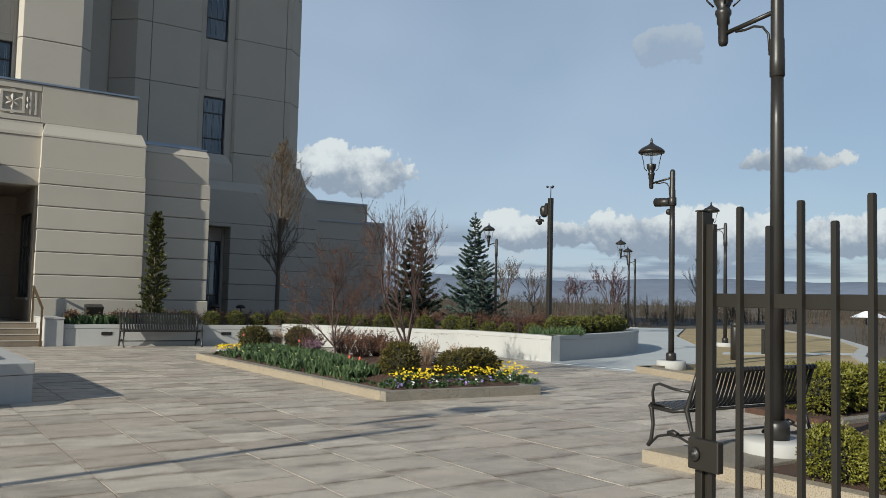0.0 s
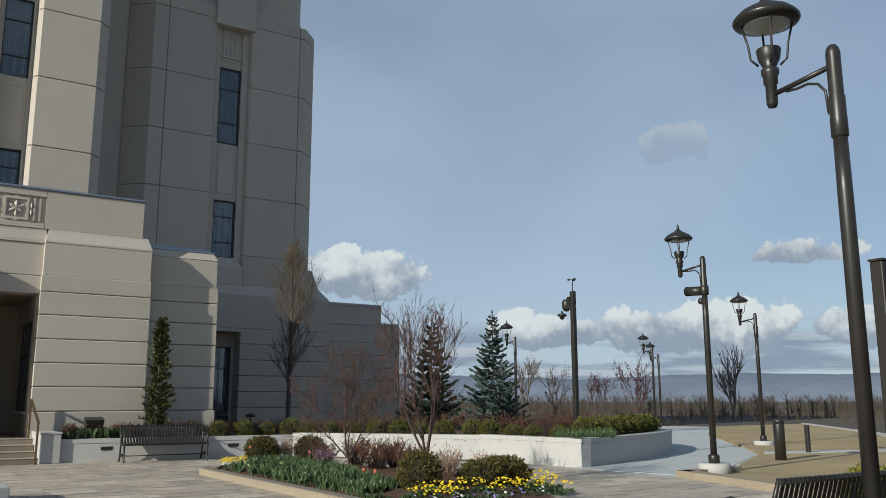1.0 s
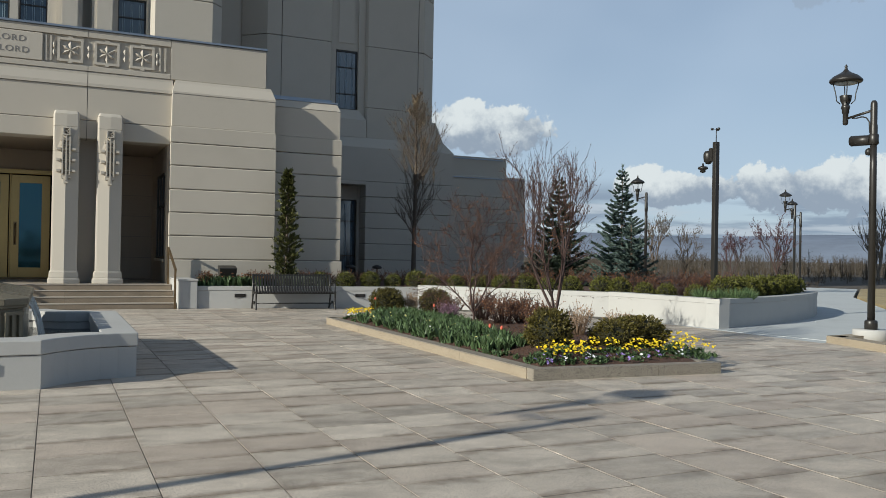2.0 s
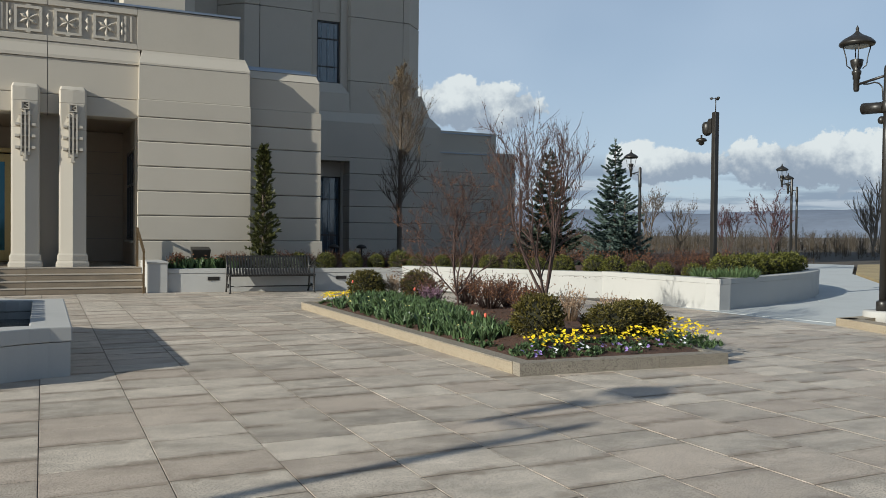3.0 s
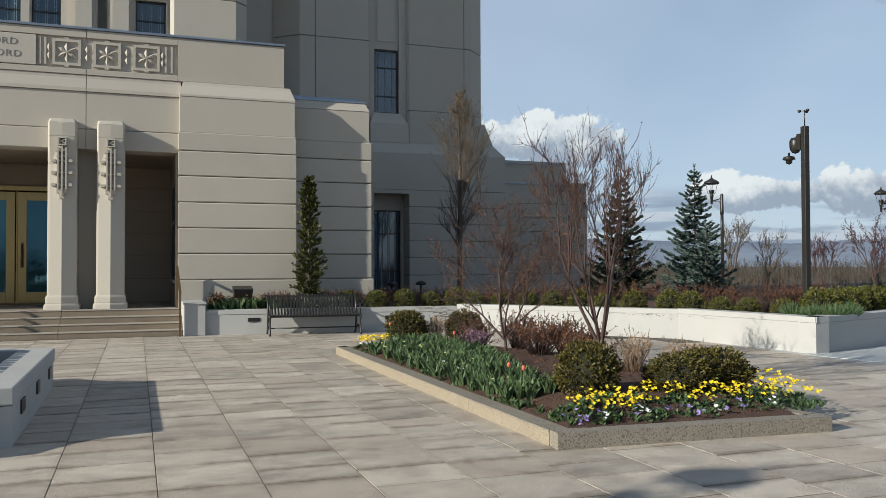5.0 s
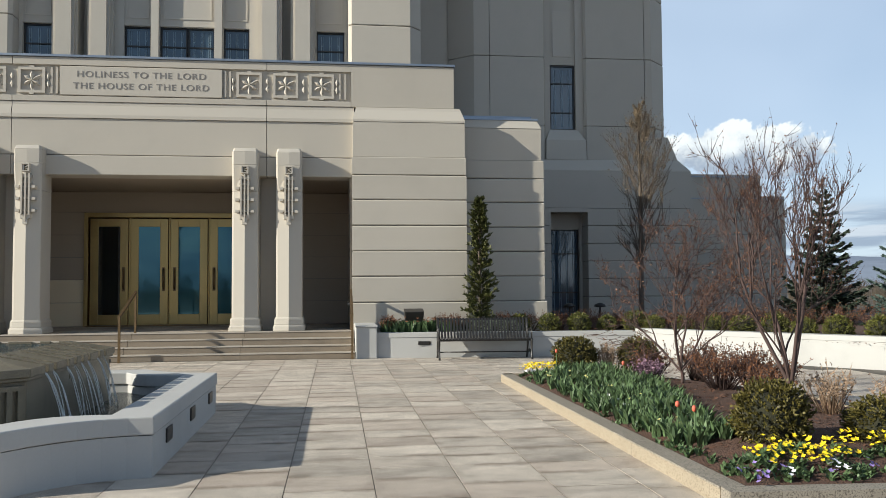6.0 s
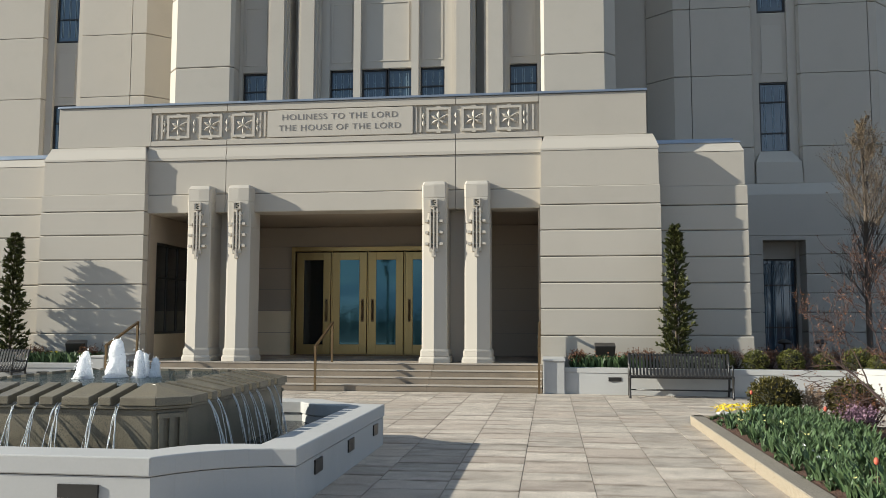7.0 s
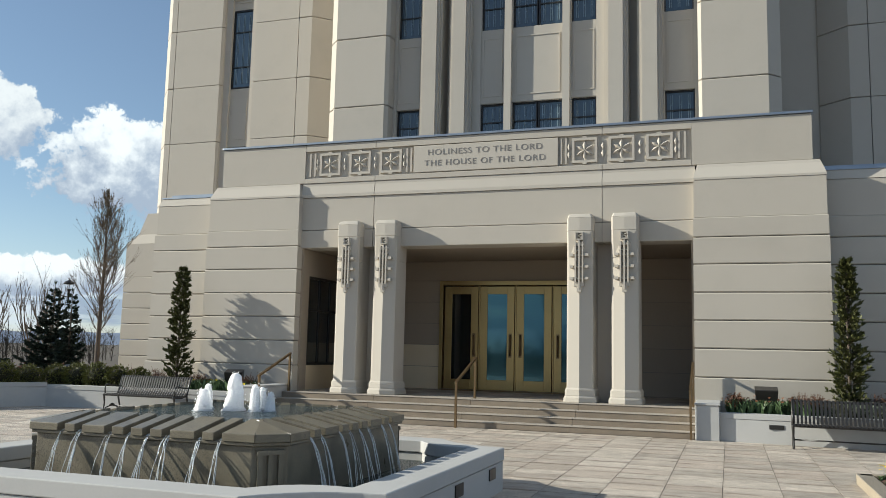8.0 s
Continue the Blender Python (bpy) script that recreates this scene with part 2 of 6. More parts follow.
M = {
    "stone": mat("cast_stone", (0.465, 0.425, 0.363), 0.85, var=0.035, scale=0.5, fine=45, bump=0.10, dist=0.004, rand=0.05, stain=0.06),
    "stone_trim": mat("cast_stone_trim", (0.485, 0.445, 0.382), 0.85, var=0.03, scale=0.8, fine=45, bump=0.1, dist=0.004),
    "joint": mat("sealant_joint", (0.20, 0.19, 0.18), 0.9, var=0.1),
    "flashing": mat("zinc_flashing", (0.30, 0.34, 0.40), 0.4, 0.8, var=0.08, bump=0.02),
    "planter": mat("white_concrete", (0.425, 0.42, 0.405), 0.85, var=0.05, scale=1.5, fine=50, bump=0.12, dist=0.004, stain=0.12),
    "kerb": mat("tan_granite_kerb", (0.315, 0.268, 0.198), 0.8, var=0.12, scale=2, fine=90, bump=0.35, dist=0.004, speck=(0.20, 0.155, 0.105), speck_scale=85),
    "kerb_top": mat("grey_granite_kerb", (0.27, 0.24, 0.195), 0.7, var=0.25, scale=4, fine=60, bump=0.4, dist=0.004, speck=(0.11, 0.095, 0.075), speck_scale=75),
    "paver": mat("grey_granite_paver", (0.572, 0.503, 0.42), 0.66, var=0.26, scale=5.0, fine=48, bump=0.4, dist=0.004, rand=0.40, stain=0.36, stain_size=(2.0, 3.2, 1), stain_edge=(0.44, 0.66),
                 speck=(0.20, 0.175, 0.145), speck_scale=105, speck_edge=(0.50, 0.62), grime=(0.19, 0.145, 0.105), warm=(0.48, 0.375, 0.30)),
    "paver_far": mat("granite_paver_joined", (0.572, 0.503, 0.42), 0.66, var=0.26, scale=5.0, fine=48, bump=0.4, dist=0.004, island=0.40, stain=0.36, stain_size=(2.0, 3.2, 1), stain_edge=(0.44, 0.66),
                     speck=(0.20, 0.175, 0.145), speck_scale=105, speck_edge=(0.50, 0.62), grime=(0.19, 0.145, 0.105), warm=(0.48, 0.375, 0.30)),
    "joint_sand": mat("joint_sand", (0.085, 0.076, 0.064), 0.95, var=0.9, scale=2.2, fine=60),
    "concrete": mat("walk_concrete", (0.46, 0.48, 0.48), 0.85, var=0.06, scale=0.8, fine=60, bump=0.2, dist=0.003, stain=0.1),
    "granite": mat("dark_granite", (0.185, 0.160, 0.112), 0.32, var=0.40, scale=3.5, fine=70, bump=0.2, dist=0.003, speck=(0.07, 0.062, 0.05), speck_scale=150, stain=0.45, stain_size=(3.0, 3.0, 1.2)),
    "bronze": mat("brass_door", (0.46, 0.33, 0.14), 0.34, 0.9, var=0.12, scale=2, fine=30, bump=0.03),
    "bronze_dark": mat("bronze_rail", (0.22, 0.15, 0.08), 0.4, 0.8, var=0.15, bump=0.03),
    "metal": mat("black_bronze_paint", (0.021, 0.019, 0.017), 0.40, 0.0, var=0.15, scale=4, fine=60, bump=0.05, dist=0.002),
    "gate": mat("gate_paint", (0.018, 0.015, 0.011), 0.50, 0.0, var=0.15, scale=5, fine=80, bump=0.08, dist=0.002),
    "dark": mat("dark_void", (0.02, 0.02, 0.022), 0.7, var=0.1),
    "glass": glass_mat("window_glass", (0.045, 0.075, 0.105)),
    "door_glass": glass_mat("door_glass", (0.008, 0.012, 0.014)),
    "door_glass_coated": glass_mat("coated_door_glass", (0.028, 0.085, 0.098), 0.03, 1.75, (0.45, 0.85, 1.0)),
    # porch interior: cast stone with its shade put into a darker, warmer colour
    "shaded_porch_stone": mat("shaded_porch_stone", (0.33, 0.275, 0.215), 0.85, var=0.05, scale=0.8, fine=45, bump=0.1, dist=0.004, rand=0.06),
    # sunlight low on the west porch walls, put into a paler stone colour
    "sunlit_band": mat("painted_sunlit_band", (0.66, 0.55, 0.38), 0.7, var=0.05, scale=0.8, fine=45, bump=0.08, dist=0.004),
    "lattice": mat("window_lattice", (0.20, 0.27, 0.32), 0.4, 0.0, var=0.1),
    "mulch": mat("bark_mulch", (0.085, 0.045, 0.030), 0.95, var=0.5, scale=9, fine=55, bump=1.0, dist=0.03),
    "lawn": mat("dormant_lawn", (0.34, 0.265, 0.14), 0.95, var=0.42, scale=0.6, fine=30, bump=0.8, dist=0.02),
    "field": mat("brown_field", (0.072, 0.055, 0.037), 0.95, var=0.4, scale=0.05, fine=1.5, bump=0.5, dist=0.1),
}


# ---- mesh tools ----
class Mesh:
    def __init__(self):
        self.v, self.f, self.s = [], [], []

    def add(self, verts, faces, smooth=False):
        n = len(self.v)
        self.v += [tuple(p) for p in verts]
        self.f += [tuple(i + n for i in q) for q in faces]
        self.s += [smooth] * len(faces)
        return self

    def box(self, x0, y0, z0, x1, y1, z1):
        return self.prism([(x0, y0), (x1, y0), (x1, y1), (x0, y1)], z0, z1)

    def prism(self, poly, z0, z1, top=None):
        """A straight or tapering column over a counter-clockwise outline."""
        n = len(poly)
        top = top or poly
        vs = [(x, y, z0) for x, y in poly] + [(x, y, z1) for x, y in top]
        fs = [(i, (i + 1) % n, n + (i + 1) % n, n + i) for i in range(n)] + [tuple(range(n))[::-1], tuple(range(n, 2 * n))]
        return self.add(vs, fs)

    def tube(self, pts, radii, n=8, smooth=True, caps=True):
        """A round limb along a line of points."""
        pts = [Vector(p) for p in pts]
        if isinstance(radii, (int, float)):
            radii = [radii] * len(pts)
        base = len(self.v)
        up = None
        for i, p in enumerate(pts):
            a = pts[min(i + 1, len(pts) - 1)] - pts[max(i - 1, 0)]
            a = a.normalized() if a.length > 1e-9 else Vector((0, 0, 1))
            if up is None:
                up = a.orthogonal().normalized()
            up = (up - a * up.dot(a))
            up = up.normalized() if up.length > 1e-6 else a.orthogonal().normalized()
            w = a.cross(up)
            for k in range(n):
                t = 2 * math.pi * k / n
                self.v.append(tuple(p + (up * math.cos(t) + w * math.sin(t)) * radii[i]))
        for i in range(len(pts) - 1):
            for k in range(n):
                a, b = base + i * n + k, base + i * n + (k + 1) % n
                self.f.append((a, b, b + n, a + n))
                self.s.append(smooth)
        if caps:
            self.f.append(tuple(base + k for k in range(n))[::-1])
            self.f.append(tuple(base + (len(pts) - 1) * n + k for k in range(n)))
            self.s += [False, False]
        return self

    def lathe(self, prof, n=20, cx=0.0, cy=0.0, smooth=True):
        """A turned shape from (radius, height) pairs."""
        b = len(self.v)
        for r, z in prof:
            for k in range(n):
                t = 2 * math.pi * k / n
                self.v.append((cx + max(r, 0.0005) * math.cos(t), cy + max(r, 0.0005) * math.sin(t), z))
        for i in range(len(prof) - 1):
            for k in range(n):
                a, c = b + i * n + k, b + i * n + (k + 1) % n
                self.f.append((a, c, c + n, a + n))
                self.s.append(smooth)
        self.f.append(tuple(b + k for k in range(n))[::-1])
        self.f.append(tuple(b + (len(prof) - 1) * n + k for k in range(n)))
        self.s += [False, False]
        return self

    def data(self, name, material):
        me = bpy.data.meshes.new(name)
        me.from_pydata(self.v, [], self.f)
        me.polygons.foreach_set("use_smooth", self.s)
        me.materials.append(M[material] if isinstance(material, str) else material)
        me.update()
        return me


def part(name, mesh, material, parent=None, label="", bevel=0.0, at=None):
    ob = new(name, mesh.data(name, material) if isinstance(mesh, Mesh) else mesh)
    if parent is not None:
        ob.parent = parent
    if at is not None:
        ob.matrix_basis = at
    if label:
        tagged(ob, label)
    if bevel:
        b = ob.modifiers.new("bevel", "BEVEL")
        b.width, b.segments, b.limit_method, b.angle_limit = bevel, 2, "ANGLE", radians(35)
        b.harden_normals = False
    return ob


def thing(name, label, category, at=None, group="", kind=""):
    ob = new(name)
    ob.empty_display_size = 0.1
    if at is not None:
        ob.matrix_basis = at
    return tagged(ob, label, category, group, kind)


# ---- the building ----
FLOOR = 0.54


def cut_box(x0, y0, z0, x1, y1, z1, c=0.012):
    """A stone block whose upper and lower arrises are cut back."""
    me = Mesh()
    o = [(x0, y0), (x1, y0), (x1, y1), (x0, y1)]
    i = [(x0 + c, y0 + c), (x1 - c, y0 + c), (x1 - c, y1 - c), (x0 + c, y1 - c)]
    rings = [(i, z0), (o, z0 + c), (o, z1 - c), (i, z1)]
    vs = [(x, y, z) for p, z in rings for x, y in p]
    fs = [(0, 3, 2, 1), (12, 13, 14, 15)]
    for r in range(3):
        for k in range(4):
            fs.append((r * 4 + k, r * 4 + (k + 1) % 4, r * 4 + 4 + (k + 1) % 4, r * 4 + 4 + k))
    return me.add(vs, fs)


def poly_stone(poly, z0, z1, c=0.012):
    """A stone over any outline, with cut upper and lower arrises."""
    n = len(poly)
    cx, cy = sum(p[0] for p in poly) / n, sum(p[1] for p in poly) / n

    def inset(p):
        d = math.hypot(p[0] - cx, p[1] - cy) or 1
        return (p[0] - (p[0] - cx) / d * c, p[1] - (p[1] - cy) / d * c)
    i = [inset(p) for p in poly]
    vs, fs = [], []
    for ring, z in ((i, z0), (poly, z0 + c), (poly, z1 - c), (i, z1)):
        vs += [(x, y, z) for x, y in ring]
    for r in range(3):
        for k in range(n):
            fs.append((r * n + k, r * n + (k + 1) % n, r * n + n + (k + 1) % n, r * n + n + k))
    fs += [tuple(range(n))[::-1], tuple(range(3 * n, 4 * n))]
    return Mesh().add(vs, fs)


def mirrored(poly, sx):
    return poly if sx > 0 else [(-x, y) for x, y in poly][::-1]


COURSES = [0.0, 1.16, 1.76, 2.35, 2.94, 3.54, 4.12]


def portico_end(sx, name):
    """One of the two rusticated blocks that close the porch."""
    w = thing(name, "rusticated cast-stone end block of the entrance porch", "wall", kind="structure")

    def rect(x0, x1, y0, y1):
        return mirrored([(x0, y0), (x1, y0), (x1, y1), (x0, y1)], sx)
    part("core", Mesh().prism(rect(4.81, 7.36, -0.14, 3.35), 0.0, 5.36), "joint", w)
    for i in range(len(COURSES) - 1):
        e = 0.03 if i == 0 else 0.0
        part("course", poly_stone(rect(4.75 - e * 0.3, 7.43 + e, -0.20 - e, 3.4), COURSES[i] + 0.008, COURSES[i + 1] - 0.008, 0.02), "stone", w)
    part("course", poly_stone(rect(4.75, 7.42, -0.20, 3.4), 4.128, 4.54, 0.015), "stone", w)
    part("course", poly_stone(rect(4.77, 7.40, -0.17, 3.4), 4.541, 5.37, 0.012), "stone", w)
    m = Mesh()
    m.prism(rect(4.77, 7.41, -0.18, 3.4), 5.372, 5.42)
    m.prism(rect(4.77, 7.41, -0.18, 3.4), 5.42, 5.66, rect(4.83, 7.33, -0.07, 3.4))
    m.prism(rect(4.83, 7.33, -0.07, 3.4), 5.66, 5.73, rect(4.85, 7.30, -0.05, 3.4))
    part("shoulder", m, "stone_trim", w)


def wing(sx, name):
    w = thing(name, "lower cast-stone side wing with recessed course joints", "wall", kind="structure")

    def rect(x0, x1, y0, y1):
        return mirrored([(x0, y0), (x1, y0), (x1, y1), (x0, y1)], sx)
    part("core", Mesh().prism(rect(7.3, 9.32, 0.32, 7.6), 0.0, 5.34), "joint", w)
    for i in range(len(COURSES) - 1):
        e = 0.04 if i == 0 else 0.0
        part("course", poly_stone(rect(7.445, 9.40 + e, 0.24 - e, 7.6), COURSES[i] + 0.008, COURSES[i + 1] - 0.008, 0.02), "stone", w)
    part("course", poly_stone(rect(7.435, 9.40, 0.24, 7.6), 4.128, 4.56, 0.015), "stone", w)
    part("course", poly_stone(rect(7.435, 9.35, 0.26, 7.6), 4.561, 5.35, 0.012), "stone", w)
    m = Mesh()
    m.prism(rect(7.43, 9.36, 0.25, 7.6), 5.352, 5.56, rect(7.43, 9.26, 0.33, 7.6))
    part("shoulder", m, "stone_trim", w)
    part("flashing", Mesh().prism(rect(7.34, 9.29, 0.31, 7.6), 5.562, 5.60), "flashing", w)


portico_end(1, "wall_porch_east")
portico_end(-1, "wall_porch_west")
wing(1, "wall_wing_east")
wing(-1, "wall_wing_west")


def lintel():
    w = thing("wall_lintel", "cast-stone lintel and inscribed frieze over the entrance porch", "wall", kind="structure")
    part("core", Mesh().box(-4.76, 0.03, 4.1, 4.76, 0.6, 5.72), "joint", w)
    for x0, x1 in ((-4.80, -2.80), (-2.785, 2.785), (2.80, 4.80)):
        part("panel", cut_box(x0, -0.02, 4.08, x1, 0.6, 4.52), "stone", w)
        part("panel", cut_box(x0, 0.0, 4.535, x1, 0.6, 5.36), "stone", w)
        m = Mesh().box(x0, -0.03, 5.365, x1, 0.6, 5.44)
        m.prism([(x0, -0.03), (x1, -0.03), (x1, 0.6), (x0, 0.6)], 5.44, 5.66, [(x0, 0.02), (x1, 0.02), (x1, 0.6), (x0, 0.6)])
        m.box(x0, 0.02, 5.66, x1, 0.6, 5.73)
        part("ledge", m, "stone_trim", w)
    # frieze wall, left open where the carved panels sit
    f = Mesh()
    f.box(-7.17, 0.06, 5.735, 7.17, 0.5, 6.76)
    part("frieze_back", f, "stone", w)
    for x0, x1 in ((-7.17, -4.74), (4.74, 7.17)):
        part("panel", cut_box(x0, 0.0, 5.74, x1, 0.062, 6.74), "stone", w)
    for x0, x1 in ((-4.73, -2.80), (-2.785, 2.785), (2.80, 4.73)):
        part("band", cut_box(x0, 0.0, 6.565, x1, 0.064, 6.74, 0.006), "stone", w)
        part("band", cut_box(x0, 0.0, 5.74, x1, 0.064, 5.865, 0.006), "stone", w)
    c = Mesh().box(-7.2, -0.035, 6.745, 7.2, 0.6, 6.80)
    part("coping", c, "flashing", w, "blue-grey metal coping", bevel=0.008)
    part("panel", cut_box(-1.775, -0.005, 5.885, 1.775, 0.07, 6.545, 0.012), "stone_trim", w, "raised inscription panel")
    for z, txt, wd in ((6.30, "HOLINESS TO THE LORD", 2.82), (6.035, "THE HOUSE OF THE LORD", 2.98)):
        cu = bpy.data.curves.new("lettering", "FONT")
        cu.body = txt
        cu.size = 0.20
        cu.space_character = 1.12
        cu.align_x = "CENTER"
        cu.extrude = 0.004
        cu.materials.append(M["joint"])
        ob = new("lettering", cu)
        ob.parent = w
        bpy.context.view_layer.update()
        k = wd / max(ob.dimensions.x, 0.1)
        ob.matrix_basis = pose(0.0, -0.007, z, 90, 0, 0) @ Matrix.Diagonal((k, 1.0, 1.0, 1.0))
        tagged(ob, "engraved dark roman capitals")
    star = Mesh()
    s = 0.29
    for a, b in (((-s, -s), (s, -s + 0.06)), ((-s, s - 0.06), (s, s)), ((-s, -s + 0.06), (-s + 0.06, s - 0.06)), ((s - 0.06, -s + 0.06), (s, s - 0.06))):
        star.box(a[0], -0.05, a[1], b[0], 0.0, b[1])
    for k in range(6):
        t = math.pi / 6 + k * math.pi / 3
        d, n = Vector((math.cos(t), 0, math.sin(t))), Vector((-math.sin(t), 0, math.cos(t)))
        c0, c1, mid = Vector((0, -0.05, 0)), d * 0.235, d * 0.12
        tip = Vector((c1.x, -0.02, c1.z))
        l, r = mid + n * 0.055 + Vector((0, -0.005, 0)), mid - n * 0.055 + Vector((0, -0.005, 0))
        ridge = mid + Vector((0, -0.07, 0))
        star.add([c0, r, tip, l, ridge], [(0, 1, 4), (1, 2, 4), (2, 3, 4), (3, 0, 4)])
    star.box(-0.05, -0.05, s, 0.05, 0.0, s + 0.035)
    star.box(-0.05, -0.05, -s - 0.035, 0.05, 0.0, -s)
    sd = star.data("rosette", "stone_trim")
    bar = Mesh().box(-0.022, -0.045, -0.30, 0.022, 0.0, 0.30)
    bd = bar.data("bar", "stone_trim")
    dia = Mesh()
    for zz in (-0.09, 0.09):
        dia.add([(0, -0.045, zz - 0.08), (0.045, -0.03, zz), (0, -0.045, zz + 0.08), (-0.045, -0.03, zz), (0, -0.07, zz),
                 (0.045, 0, zz), (-0.045, 0, zz)], [(0, 1, 4), (1, 2, 4), (2, 3, 4), (3, 0, 4)])
    dd = dia.data("lozenge", "stone_trim")
    for sx in (1, -1):
        for cx in (2.39, 3.22, 4.05):
            part("rosette", sd, None, w, at=pose(sx * cx, 0.058, 6.215))
        for cx in (2.805, 3.635):
            part("lozenge", dd, None, w, at=pose(sx * cx, 0.058, 6.215))
        for cx in (1.85, 1.96, 4.47, 4.60):
            part("bar", bd, None, w, at=pose(sx * cx, 0.058, 6.215))
        part("lozenge", dd, None, w, at=pose(sx * 2.03, 0.058, 6.215))
        part("lozenge", dd, None, w, at=pose(sx * 4.40, 0.058, 6.215))


lintel()


def column_mesh():
    """A porch pier with a prow-shaped shaft, flared base and raised metal-like ornament; returns its parts."""
    sh = Mesh()
    hw = 0.29
    prow = [(-hw, -0.25), (-hw + 0.045, -0.27), (0, -0.335), (hw - 0.045, -0.27), (hw, -0.25), (hw, 0.40), (-hw, 0.40)]
    flat = [(-hw, -0.25), (-hw + 0.03, -0.325), (0, -0.335), (hw - 0.03, -0.325), (hw, -0.25), (hw, 0.40), (-hw, 0.40)]
    sh.prism(prow, FLOOR + 0.28, 3.7)
    sh.prism(prow, 3.7, 4.3, flat)
    sh.prism(flat, 4.3, 4.60)
    sh.prism(flat, 4.60, 4.69, [(x * 0.9, y * 0.9 + 0.02) for x, y in flat])
    ba = Mesh()
    b0 = [(x * 1.22, y * 1.12) for x, y in prow]
    b1 = [(x * 1.12, y * 1.06) for x, y in prow]
    b2 = [(x * 1.02, y * 1.01) for x, y in prow]
    ba.prism(b0, FLOOR, FLOOR + 0.09)
    ba.prism(b0, FLOOR + 0.09, FLOOR + 0.14, b1)
    ba.prism(b1, FLOOR + 0.14, FLOOR + 0.26)
    ba.prism(b1, FLOOR + 0.26, FLOOR + 0.31, b2)
    orn = Mesh()
    y0, y1 = -0.405, -0.26
    orn.box(-0.085, y0 - 0.02, 4.09, -0.06, y1, 4.27).box(0.06, y0 - 0.02, 4.09, 0.085, y1, 4.27).box(-0.06, y0 - 0.02, 4.245, 0.06, y1, 4.27).box(-0.06, y0 - 0.02, 4.09, 0.06, y1, 4.115)
    orn.box(-0.055, y0 - 0.008, 4.12, -0.03, y1, 4.24)
    for s in (-1, 1):
        orn.add([(-0.03, y0 - 0.01, 4.18), (0.055, y0 - 0.01, 4.18 + 0.055 * s), (0.055, y0 - 0.01, 4.18 + 0.025 * s), (-0.03, y1, 4.18), (0.055, y1, 4.18 + 0.055 * s), (0.055, y1, 4.18 + 0.025 * s)],
                [(0, 1, 2), (0, 3, 4, 1), (1, 4, 5, 2), (2, 5, 3, 0)])
    orn.box(-0.13, y0 + 0.01, 3.96, 0.13, y1, 4.02)
    for x, za, zb in ((-0.08, 3.14, 4.05), (0.08, 3.14, 4.05), (0.0, 3.0, 4.08)):
        orn.box(x - 0.016, y0 - 0.01, za, x + 0.016, y1, zb)
    for z in (3.24, 3.50, 3.76, 3.86):
        orn.box(-0.12, y0 + 0.025, z - 0.016, 0.12, y1, z + 0.016)
    for z in (3.24, 3.50, 3.76):
        for x in (-0.165, 0.165):
            orn.box(x - 0.042, y0 + 0.0, z - 0.03, x + 0.042, y1 + 0.03, z + 0.03)
    orn.box(-0.05, y0 + 0.01, 2.94, 0.05, y1, 3.06)
    orn.box(-0.11, y0 + 0.025, 3.06, 0.11, y1, 3.16)
    return sh, ba, orn


def columns():
    sh, ba, orn = column_mesh()
    c = thing("column", "cast-stone porch column with flared base and raised ladder ornament", "column", group="porch columns")
    part("shaft", sh, "stone_trim", c, bevel=0.012)
    part("base", ba, "stone_trim", c, bevel=0.008)
    part("ornament", orn, "stone_trim", c, "carved ladder-shaped relief")
    c.matrix_basis = pose(-3.32, 0, 0)
    for x in (-2.34, 2.34, 3.32):
        copy_thing(c, pose(x, 0, 0))


columns()


def porch():
    w = thing("wall_porch_back", "shaded cast-stone back and side walls of the porch", "wall", kind="structure")
    for sx in (1, -1):
        part("pier", Mesh().prism(mirrored([(2.5, 0.41), (3.16, 0.41), (3.16, 1.0), (2.5, 1.0)], sx), FLOOR, 4.08), "stone", w)
        zs = [FLOOR, 1.16, 1.76, 2.35, 2.94, 3.54, 4.08]
        for i in range(6):
            # low west courses take the painted sunlight, the others the shade-darkened stone
            part("course", poly_stone(mirrored([(2.16, 3.4), (4.75, 3.4), (4.75, 3.8), (2.16, 3.8)], sx), zs[i] + 0.006, zs[i + 1] - 0.006), "sunlit_band" if i < 2 and sx < 0 else "shaded_porch_stone", w)
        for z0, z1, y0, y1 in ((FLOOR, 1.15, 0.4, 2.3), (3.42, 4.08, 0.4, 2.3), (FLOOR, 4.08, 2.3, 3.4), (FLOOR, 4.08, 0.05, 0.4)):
            part("side_wall", Mesh().prism(mirrored([(4.70, y0), (4.76, y0), (4.76, y1), (4.70, y1)], sx), z0, z1), "sunlit_band" if z1 < 1.2 and sx < 0 else "shaded_porch_stone", w)
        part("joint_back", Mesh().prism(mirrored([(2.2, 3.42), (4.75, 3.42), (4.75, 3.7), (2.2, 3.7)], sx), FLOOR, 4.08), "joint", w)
        win = thing("window_porch", "tall dark bronze-framed porch window with a sill", "window", kind="structure")
        x = sx * 4.745
        part("pane", Mesh().box(x - 0.01, 0.4, 1.15, x + 0.01, 2.3, 3.42), "door_glass", win)
        fr = Mesh()
        for y in (0.42, 1.05, 1.65, 2.26):
            fr.box(x - 0.035, y - 0.03, 1.16, x + 0.035, y + 0.03, 3.41)
        for z in (1.19, 2.55, 3.38):
            fr.box(x - 0.034, 0.4, z - 0.03, x + 0.034, 2.3, z + 0.03)
        part("window_frame", fr, "metal", win)
        part("window_sill", Mesh().box(x - 0.09, 0.38, 1.09, x + 0.03, 2.32, 1.149), "stone_trim", win, bevel=0.006)
